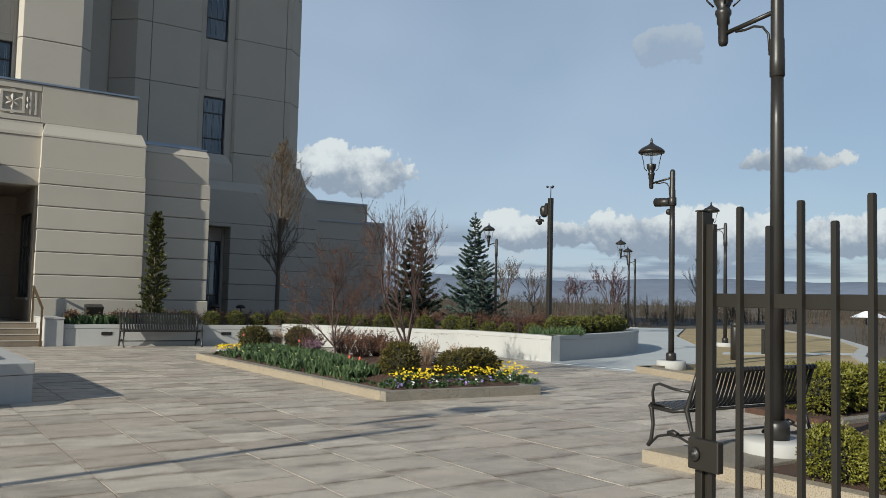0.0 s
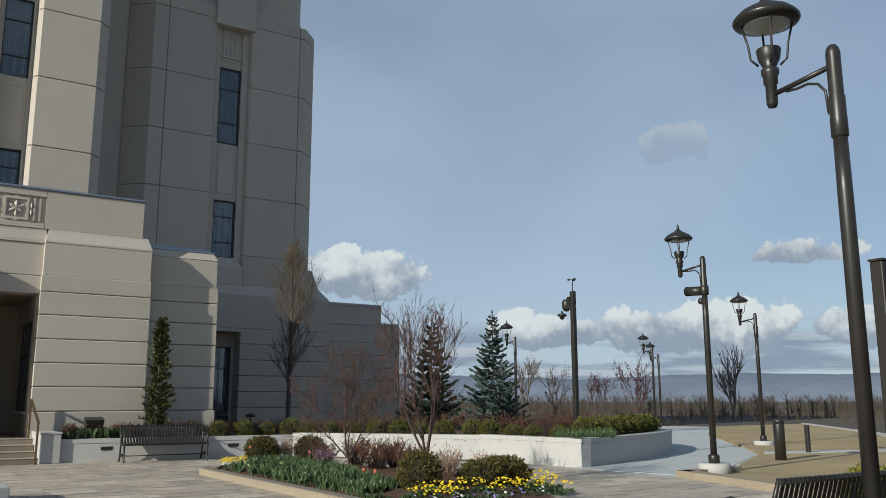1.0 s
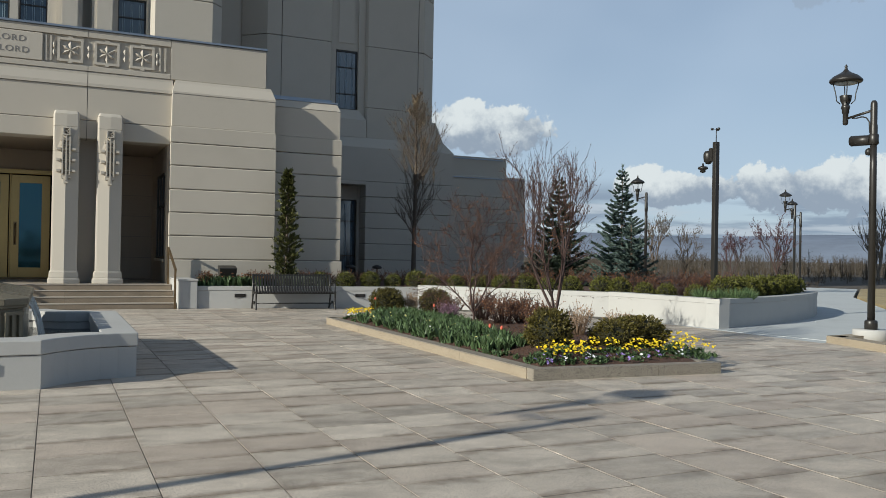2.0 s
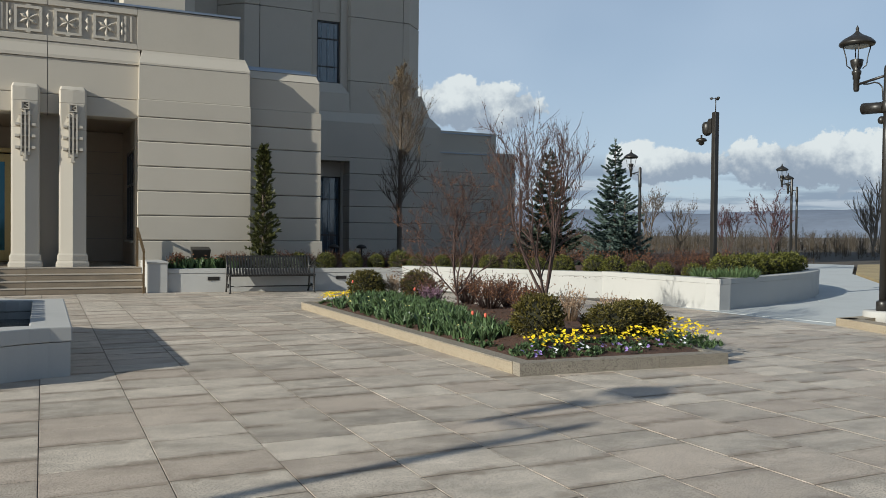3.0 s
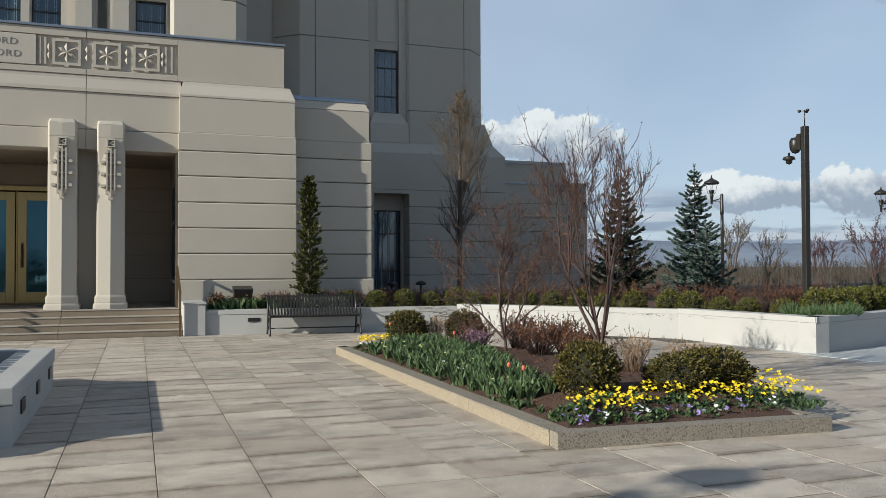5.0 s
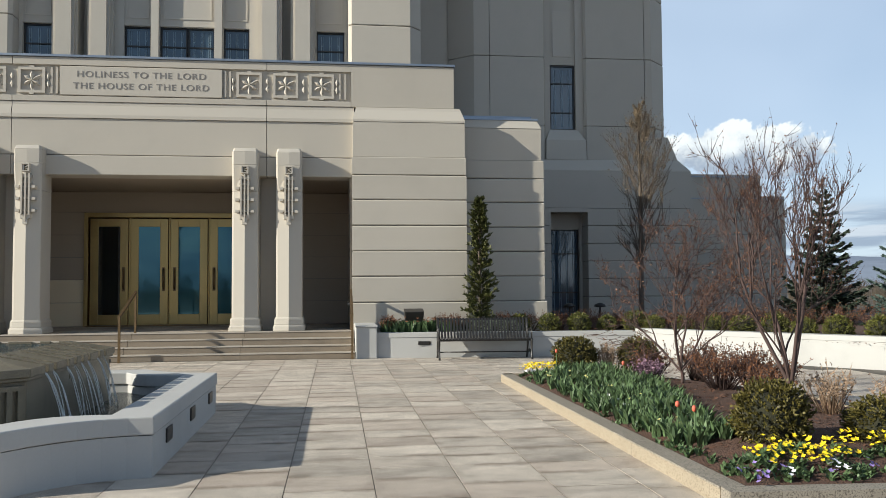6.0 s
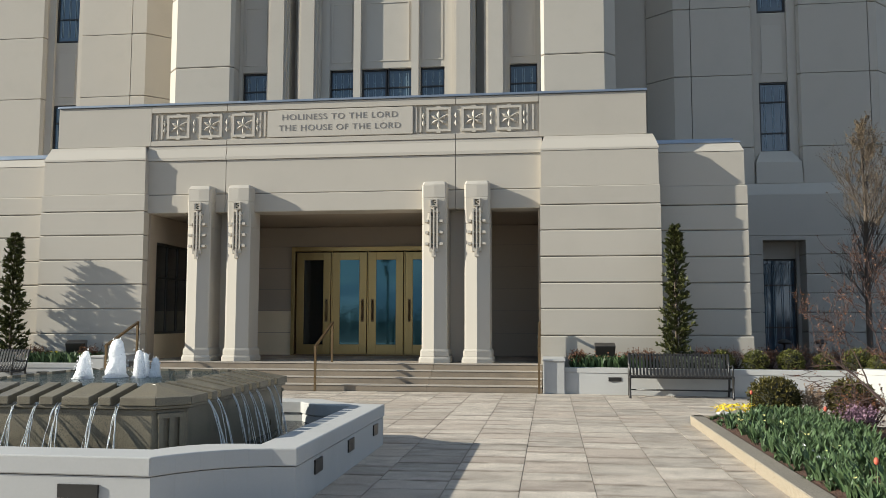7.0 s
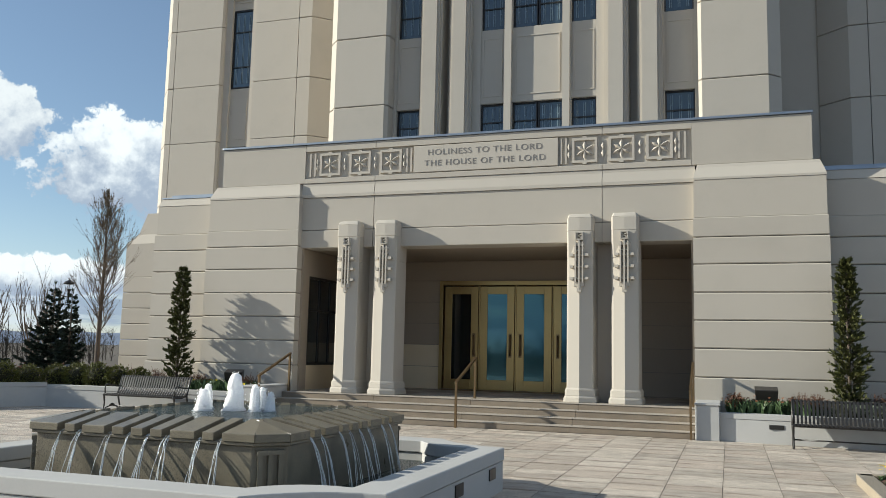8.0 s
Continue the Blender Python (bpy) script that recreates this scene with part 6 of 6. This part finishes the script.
flowers("planter_blooms", "dark red-brown tips above the planter leaves", [(x, y, 0.46) for x, y, z in pt[:70]], 0.035, "dry", 27, 0.30)
pw = [(rf.uniform(-7.0, -5.4), rf.uniform(-1.3, -0.5), 0.44) for _ in range(280)]
blades("west_planter_leaves", "green leaves in the west planter beside the steps", pw, 0.32, 0.028, "tulip", 28, 5)
flowers("west_planter_blooms", "yellow blooms in the west planter", [(x, y, 0.46) for x, y, z in pw[:26]], 0.05, "yellow", 29, 0.24)
for i, (x, y) in enumerate(((5.55, -1.05), (6.75, -0.8), (7.05, -1.15), (-5.6, -0.9), (-6.9, -0.9), (8.55, -0.2))):
    dry_shrub(140 + i, 0.38, 0.3, 60, "bark_red", "dry", 8, "planter_shrub", "small dark red-leaved shrub in the planter", pose(x, y, 0.44))
GREY = shrub_meshes(0.42, 0.16, 4200, 0.026, 41, "grey_leaf", 0.9)
for x, y in ((7.55, -1.05), (8.1, -1.0), (-7.9, -1.0), (-8.4, -1.1)):
    shrub("lavender", "low grey-green lavender mound in the planter", "shrub", *GREY, pose(x, y, 0.43, 0, 0, rb.uniform(0, 360)), "lavender mounds")
rg = random.Random(33)
for i, (x, y) in enumerate(((14.85, -8.75), (15.1, -8.95), (15.25, -8.5), (15.5, -8.85), (14.75, -8.35), (15.75, -8.6))):
    g = Mesh()
    for k in range(420):
        a, q = rg.uniform(0, 2 * math.pi), rg.uniform(0.0, 1)
        d = Vector((math.cos(a) * q, math.sin(a) * q, 0.9)).normalized()
        leaf(g, Vector((d.x * 0.05, d.y * 0.05, 0)), d, rand_dir(rg), rg.uniform(0.22, 0.40), 0.008)
    t = tagged(new("grass_tuft", g.data("grass_tuft", "grass_leaf")), "blue-green spiky grass tuft at the planter corner", "grass", "grass tufts")
    t.matrix_basis = pose(x, y, 0.44)

# mulch chips over the beds
rc = random.Random(77)
ch = Mesh()
for i in range(5200):
    if i < 3000:
        x, y = rc.uniform(7.2, 10.0), rc.uniform(-14.1, -6.8)
        if x > 9.4 and y > -8.6 or (x > 9.4 and y < -13.6):
            continue
        z = soil_z(x, y)
    else:
        t = rc.random()
        if t < 0.45:
            x, y = rc.uniform(5.3, 11), rc.uniform(-1.3, 0.2)
        else:
            u = rc.random()
            x, y = 11 + 3.6 * u + rc.uniform(0.1, 1.2), -1.7 - 7.0 * u + rc.uniform(0.2, 1.0)
        z = 0.45
    a = rc.uniform(0, math.pi)
    d = Vector((math.cos(a), math.sin(a), rc.uniform(-0.3, 0.5))).normalized()
    leaf(ch, Vector((x, y, z + 0.006)), d, Vector((rc.uniform(-.5, .5), rc.uniform(-.5, .5), 1)), rc.uniform(0.03, 0.075), rc.uniform(0.008, 0.016))
tagged(new("mulch_chips", ch.data("mulch_chips", "chip")), "loose shredded bark chips on the planting beds", "mulch", kind="stuff")


# ---- trees ----
def grow(m, r, p, d, L, rad, depth, kids, spread, lift, tips, sides=6):
    """One limb and, from its upper part, its finer branches."""
    n = 4
    pts, q = [p.copy()], p.copy()
    dd = d.copy()
    for i in range(n):
        dd = (dd + rand_dir(r) * 0.16 + Vector((0, 0, lift))).normalized()
        q = q + dd * (L / n)
        pts.append(q.copy())
    end = rad * (0.55 if depth else 0.25)
    m.tube(pts, [rad + (end - rad) * i / n for i in range(n + 1)], max(3, sides), True, False)
    tips.append((pts[-1], dd))
    if depth == 0:
        tips.append((pts[2], dd))
        return
    for k in range(kids):
        i = r.choice((1, 2, 3, 3, 4))
        s = pts[i]
        side = rand_dir(r)
        side = (side - dd * side.dot(dd)).normalized()
        nd = (dd * math.cos(spread) + side * math.sin(spread) * r.uniform(0.7, 1.2)).normalized()
        grow(m, r, s, nd, L * r.uniform(0.55, 0.8), max(rad * 0.6, 0.0026), depth - 1, kids, spread, lift, tips, sides - 1)


def bare_tree(name, label, at, seed, stems, L, rad, depth, kids, spread, lift, fan, bark, bud, buds=2, bud_size=0.02, trunk=0.0):
    r = random.Random(seed)
    t = thing(name, label, "tree", at=at)
    m, tips = Mesh(), []
    base = Vector((0, 0, -0.05))
    if trunk:
        m.tube([base, Vector((0.01, 0, trunk * 0.5)), Vector((0, 0.01, trunk))], [rad * 1.5, rad * 1.2, rad * 1.05], 9, True, False)
        base = Vector((0, 0.01, trunk - 0.03))
    for k in range(stems):
        a = 2 * math.pi * (k + r.uniform(-0.3, 0.3)) / stems
        f = fan * r.uniform(0.35, 1.1)
        d = Vector((math.cos(a) * math.sin(f), math.sin(a) * math.sin(f), math.cos(f)))
        grow(m, r, base + Vector((math.cos(a), math.sin(a), 0)) * rad * 0.5, d, L * r.uniform(0.8, 1.1), rad * r.uniform(0.7, 1.0), depth, kids, spread, lift, tips)
    part("trunk", m, bark, t)
    b = Mesh()
    for p, d in tips:
        for _ in range(buds):
            leaf(b, p - d * r.uniform(0, 0.1), (d + rand_dir(r)).normalized(), rand_dir(r), bud_size * r.uniform(0.7, 1.5), bud_size * 0.35)
    part("crown", b, bud, t)
    return t


bare_tree("japanese_maple", "bare multi-stemmed maple with red-brown twigs in the flower bed", pose(8.75, -11.9, 0.2, 0, 0, 150) @ Matrix.Diagonal((1.06, 1.06, 1.27, 1)), 5, 5, 0.88, 0.021, 5, 3, 0.50, 0.075, 0.55, "bark_red", "dry", 1, 0.016, 0.30)
bare_tree("japanese_maple", "low bare maple with twisting red-brown limbs", pose(8.80, -9.2, 0.2) @ Matrix.Scale(1.5, 4), 9, 6, 0.62, 0.012, 5, 3, 0.60, 0.05, 0.85, "bark_red", "dry", 1, 0.016, 0.16)


def pear(at, seed, label, buds):
    """A young pear: upswept limbs in a lozenge-shaped crown, buds opening in its upper half."""
    r = random.Random(seed)
    t = thing("pear_tree", label, "tree", at=at)
    H = 6.45
    m, tips = Mesh(), []
    m.tube([(0, 0, -0.1), (0.01, 0, 1.8), (0.03, 0.02, 4.0), (0, 0.03, 5.4), (0.02, 0, H)], [0.085, 0.07, 0.045, 0.02, 0.006], 9, True, False)
    z = 1.5
    while z < H - 0.25:
        k = z / H
        for _ in range(3):
            a = r.uniform(0, 2 * math.pi)
            f = r.uniform(0.42, 0.75)
            L = min(0.85 + 0.30 * (z - 1.5), 0.10 + 0.36 * (H - z), 1.25) * r.uniform(0.6, 1.12)
            d = Vector((math.cos(a) * math.sin(f), math.sin(a) * math.sin(f), math.cos(f)))
            grow(m, r, Vector((0.02, 0.01, z)), d, L, 0.019 - 0.010 * k, 2, 4, 0.46, 0.10, tips, 5)
        z += 0.22
    part("trunk", m, "bark", t)
    b = Mesh()
    for p, d in tips:
        for _ in range(buds * (3 if p.z > 3.6 else 1) if p.z > 2.2 else 0):
            leaf(b, p - d * r.uniform(0, 0.3), (d + rand_dir(r)).normalized(), rand_dir(r), r.uniform(0.025, 0.055), 0.014)
    part("crown", b, "bud", t)


pear(pose(13.12, 3.7, 0.45), 3, "slender young pear tree with sparse tan spring buds", 1)
pear(pose(-14.6, 4.3, 0.42), 13, "slender young pear tree with sparse buds in the west planter", 1)


def juniper(at, seed):
    r = random.Random(seed)
    t = thing("juniper", "thin columnar juniper trained beside the wall", "tree", at=at)
    m = Mesh().tube([(0, 0, 0), (0.02, 0, 1.3), (0.0, 0.02, 2.2), (0.03, 0, 3.05)], [0.035, 0.028, 0.018, 0.005], 7)
    f = Mesh()
    for i in range(330):
        z = 0.12 + 2.95 * (i / 330) ** 0.92
        k = z / 3.05
        R = (0.36 * max(0.0, 1 - k) ** 0.55 + 0.07) * r.uniform(0.25, 1.0) * (1.25 if r.random() < 0.07 else 1)
        a = r.uniform(0, 2 * math.pi)
        d = Vector((math.cos(a), math.sin(a), r.uniform(0.3, 0.9)))
        p0 = Vector((0.02, 0, z))
        e = p0 + Vector((d.x * R, d.y * R, d.z * R * 0.8))
        m.tube([p0, e], [0.006, 0.003], 3, True, False)
        for q in range(24):
            s = p0.lerp(e, r.uniform(0.35, 1.05))
            leaf(f, s, (d + rand_dir(r) * 0.8 + Vector((0, 0, 0.2))).normalized(), rand_dir(r), r.uniform(0.05, 0.12), 0.02)
    part("trunk", m, "bark", t)
    part("crown", f, "juniper", t)


juniper(pose(7.62, -0.72, 0.44), 14)
juniper(pose(-7.75, -0.70, 0.44), 15)


def spruce(at, H, R, seed, material, label):
    r = random.Random(seed)
    t = thing("spruce_tree", label, "tree", at=at)
    m = Mesh().tube([(0, 0, -0.1), (0, 0, H * 0.5), (0, 0, H)], [0.03 * H * 0.5, 0.035, 0.008], 7)
    f = Mesh()
    tiers = int(H * 5.2)
    for i in range(tiers):
        k = i / tiers
        n = int(9 - 4 * k)
        for q in range(n):
            z = 0.15 + (H - 0.25) * k + r.uniform(-0.10, 0.10)
            a = 2 * math.pi * (q + r.random()) / n
            L = R * (1 - k) ** 0.9 * r.choice((0.62, 0.8, 0.95, 1.05, 1.2)) * r.uniform(0.9, 1.08) + 0.07
            d = Vector((math.cos(a), math.sin(a), 0))
            p0 = Vector((0, 0, z))
            p1 = p0 + d * L * 0.55 + Vector((0, 0, -0.13 * L))
            p2 = p0 + d * L + Vector((0, 0, 0.10 * L + 0.03))
            m.tube([p0, p1, p2], [0.014, 0.009, 0.003], 3, True, False)
            side = Vector((-d.y, d.x, 0))
            for s in range(max(30, int(L * 250))):
                u = r.uniform(0.12, 1.0) ** 0.8
                b = p0.lerp(p1, u / 0.55) if u < 0.55 else p1.lerp(p2, (u - 0.55) / 0.45)
                b = b + side * r.uniform(-0.30, 0.30) * L * (1.05 - u) + Vector((0, 0, r.uniform(-0.03, 0.02)))
                dr = (d * 0.9 + side * r.uniform(-0.9, 0.9) + Vector((0, 0, r.uniform(-0.4, 0.5)))).normalized()
                leaf(f, b, dr, rand_dir(r), r.uniform(0.07, 0.17) * (0.7 + 0.4 * (1 - k)), 0.027)
    for _ in range(14):
        leaf(f, Vector((0, 0, H - r.uniform(0, 0.25))), (Vector((0, 0, 1)) + rand_dir(r) * 0.6).normalized(), rand_dir(r), 0.14, 0.02)
    part("trunk", m, "bark", t)
    part("crown", f, material, t)


spruce(pose(24.66, 7.62, 0.2), 5.25, 1.4, 16, "spruce", "tall blue spruce behind the planter")
spruce(pose(21.93, 3.4, 0.3), 2.5, 0.72, 17, "spruce", "small pale blue spruce beside the tall one")
spruce(pose(17.5, 1.6, 0.4), 3.8, 1.1, 18, "spruce_dark", "dark green spruce near the annex")
spruce(pose(-18.1, 5.9, 0.3), 3.5, 1.0, 19, "spruce_dark", "open dark spruce in the west garden")
spruce(pose(-16.9, 5.5, 0.3), 3.2, 0.5, 20, "spruce_dark", "narrow dark evergreen in the west garden")
spruce(pose(-20.3, 4.3, 0.2), 3.7, 1.2, 21, "spruce_dark", "tall dark spruce in the west garden")
for i, (x, y, k, lab, bud, nb) in enumerate(((28.3, 9.8, 1.05, "small bare vase-shaped tree behind the planter", "bud", 1), (30.7, 10.4, 0.95, "small bare upright tree behind the planter", "bud", 1),
                                            (29.5, 6.0, 0.74, "small tree with dark red buds", "bud_red", 3), (30.9, 4.8, 0.92, "spreading small tree with dark red buds", "bud_red", 3))):
    bare_tree("garden_tree", lab, pose(x, y, 0.0) @ Matrix.Scale(k, 4), 200 + i, 4, 1.15, 0.034, 4, 3, 0.45, 0.07, 0.5, "bark_red" if nb > 2 else "bark", bud, nb, 0.05, 0.95)
for i, (x, y, k) in enumerate(((-21.5, 9.5, 1.2), (-23.5, 8.5, 1.35), (-25, 12, 1.3))):
    bare_tree("garden_tree", "thin bare upright tree in the west garden", pose(x, y, -0.05) @ Matrix.Scale(k, 4), 220 + i, 4, 1.5, 0.04, 3, 3, 0.3, 0.16, 0.3, "bark", "bud", 1, 0.03, 0.6)
bare_tree("far_tree", "pale-barked bare tree at the edge of the field", pose(62.7, 24.2, -0.4) @ Matrix.Scale(1.55, 4), 230, 4, 1.6, 0.06, 3, 4, 0.4, 0.14, 0.35, "bark_pale", "bud", 1, 0.04, 0.7)


def winter_wood(name, label, az0, az1, d0, d1, count, h0, h1, seed, material):
    r = random.Random(seed)
    m = Mesh()
    for i in range(count):
        a, q = radians(r.uniform(az0, az1)), r.uniform(d0, d1)
        p = Vector((2.9 + q * math.sin(a), -21 + q * math.cos(a), -0.4))
        h = r.uniform(h0, h1)
        m.tube([p, p + Vector((r.uniform(-.1, .1) * h, 0, h * 0.5)), p + Vector((r.uniform(-.15, .15) * h, 0, h))], [0.018 * h, 0.012 * h, 0.003 * h], 3, False, False)
        for k in range(13):
            s = p + Vector((0, 0, h * r.uniform(0.12, 0.85)))
            e = s + Vector((r.uniform(-1, 1), r.uniform(-1, 1), r.uniform(0.4, 1.3))) * h * 0.26
            m.tube([s, e], [0.007 * h, 0.002 * h], 3, False, False)
            e2 = s.lerp(e, 0.5) + Vector((r.uniform(-1, 1), r.uniform(-1, 1), r.uniform(0.3, 1.1))) * h * 0.15
            m.tube([s.lerp(e, 0.5), e2], [0.004 * h, 0.002 * h], 3, False, False)
    return tagged(new(name, m.data(name, material)), label, "woodland", kind="stuff")


winter_wood("winter_woods", "grey-brown leafless woods beyond the lawn", 30, 80, 80, 160, 1400, 1.5, 2.7, 40, "wood_far")
winter_wood("winter_brush", "tan leafless brush in front of the woods", 30, 80, 62, 110, 900, 0.7, 1.3, 41, "wood_tan")
winter_wood("west_woods", "grey-brown leafless woods west of the garden", -62, -38, 60, 120, 260, 2.0, 3.6, 42, "wood_far")
winter_wood("field_brush", "low dark leafless brush at the edge of the lawn", 63, 78, 34, 62, 420, 0.5, 1.3, 45, "wood_far")
winter_wood("garden_brush", "tan winter brush behind the planter", 30, 50, 46, 58, 200, 0.5, 0.9, 43, "wood_tan")


def canopy(x, y, s):
    c = thing("white_canopy", "small white tent roof far across the field", "tent", at=pose(x, y, -0.3) @ Matrix.Scale(s, 4))
    part("roof", Mesh().prism([(-2, -1.5), (2, -1.5), (2, 1.5), (-2, 1.5)], 1.2, 2.2, [(-0.2, -0.1), (0.2, -0.1), (0.2, 0.1), (-0.2, 0.1)]), "white_petal", c)
    for px, py in ((-1.9, -1.4), (1.9, -1.4), (1.9, 1.4), (-1.9, 1.4)):
        part("leg", Mesh().box(px - 0.05, py - 0.05, 0, px + 0.05, py + 0.05, 1.2), "metal", c)


canopy(82.0, 20.0, 0.75)
canopy(78.0, 14.0, 0.6)


# ---- granite pavers ----
corners = [(0.0, 0.0), (1.0, 0.0), (1.0, 1.0), (0.0, 1.0)]


def slab_uv(me, per_vertex):
    """Lay a map over slabs that runs from 0 to 1 across each one."""
    lay = me.uv_layers.new(name="UVMap")
    idx = [0] * len(me.loops)
    me.loops.foreach_get("vertex_index", idx)
    lay.data.foreach_set("uv", [c for i in idx for c in per_vertex[i]])
    return me


def pavers():
    W, gap, gy = 0.665, 0.0032, 0.0075
    rp = random.Random(99)
    near = thing("pavement_plaza", "grey granite paving slabs of the plaza with pale sandy joints", "pavement", kind="structure")
    shared = {}
    far = Mesh()
    count = 0
    cols = range(-30, 16)
    for c in cols:
        x0 = 4.67 + W * c
        y = -31.0 + (0.24 if c % 2 else 0.0) + rp.uniform(-0.02, 0.02)
        while y < -1.6:
            L = rp.choice((0.40, 0.48, 0.48, 0.66))
            y1 = min(y + L, -1.63)
            if y1 - y < 0.1:
                break
            cx, cy = x0 + W / 2, (y + y1) / 2
            edge = 14.1 if cy > -12 else max(13.0, 12.85 + (cy + 17.4) * 0.29)
            if cy < -18.8 and cx > 7.1:
                y = y1
                continue
            if cx > edge or (cx > 10.9 and cy > -2.4 - (cx - 10.75) * 1.5):
                y = y1
                continue
            dz = rp.uniform(-0.0015, 0.0015)
            if -0.3 < cx < 9.4 and -19.5 < cy < -7.5 and not (cx > 7.1 and -14.2 < cy < -6.6) and not (cx < 2.8 and -13 < cy < -8.7) and count < 300 and abs(y1 - y - L) < 1e-6:
                if L not in shared:
                    shared[L] = slab_uv(cut_box(-W / 2 + gap, -L / 2 + gy, -0.04, W / 2 - gap, L / 2 - gy, 0.0, 0.0015).data("paver", "paver"), corners * 4)
                part("paver", shared[L], None, near, at=pose(cx, cy, dz, 0, 0, rp.choice((0, 180))))
                count += 1
            else:
                a, b, p, q = x0 + gap, x0 + W - gap, y + gy, y1 - gy
                far.add([(a, p, -0.04), (b, p, -0.04), (b, q, -0.04), (a, q, -0.04), (a, p, dz - 0.0015), (b, p, dz - 0.0015), (b, q, dz - 0.0015), (a, q, dz - 0.0015),
                         (a + .0015, p + .0015, dz), (b - .0015, p + .0015, dz), (b - .0015, q - .0015, dz), (a + .0015, q - .0015, dz)],
                        [(0, 1, 5, 4), (1, 2, 6, 5), (2, 3, 7, 6), (3, 0, 4, 7), (4, 5, 9, 8), (5, 6, 10, 9), (6, 7, 11, 10), (7, 4, 8, 11), (8, 9, 10, 11)])
            y = y1
    ob = part("pavers_joined", far, "paver_far", near)
    slab_uv(ob.data, [c for _ in range(len(far.v) // 12) for c in corners * 3])
    tagged(ob, kind="stuff")


pavers()


# ---- behind the camera: what the door glass mirrors ----
winter_wood("south_woods", "dark leafless trees south of the plaza", 140, 230, 45, 75, 420, 2.0, 4.2, 44, "wood_far")
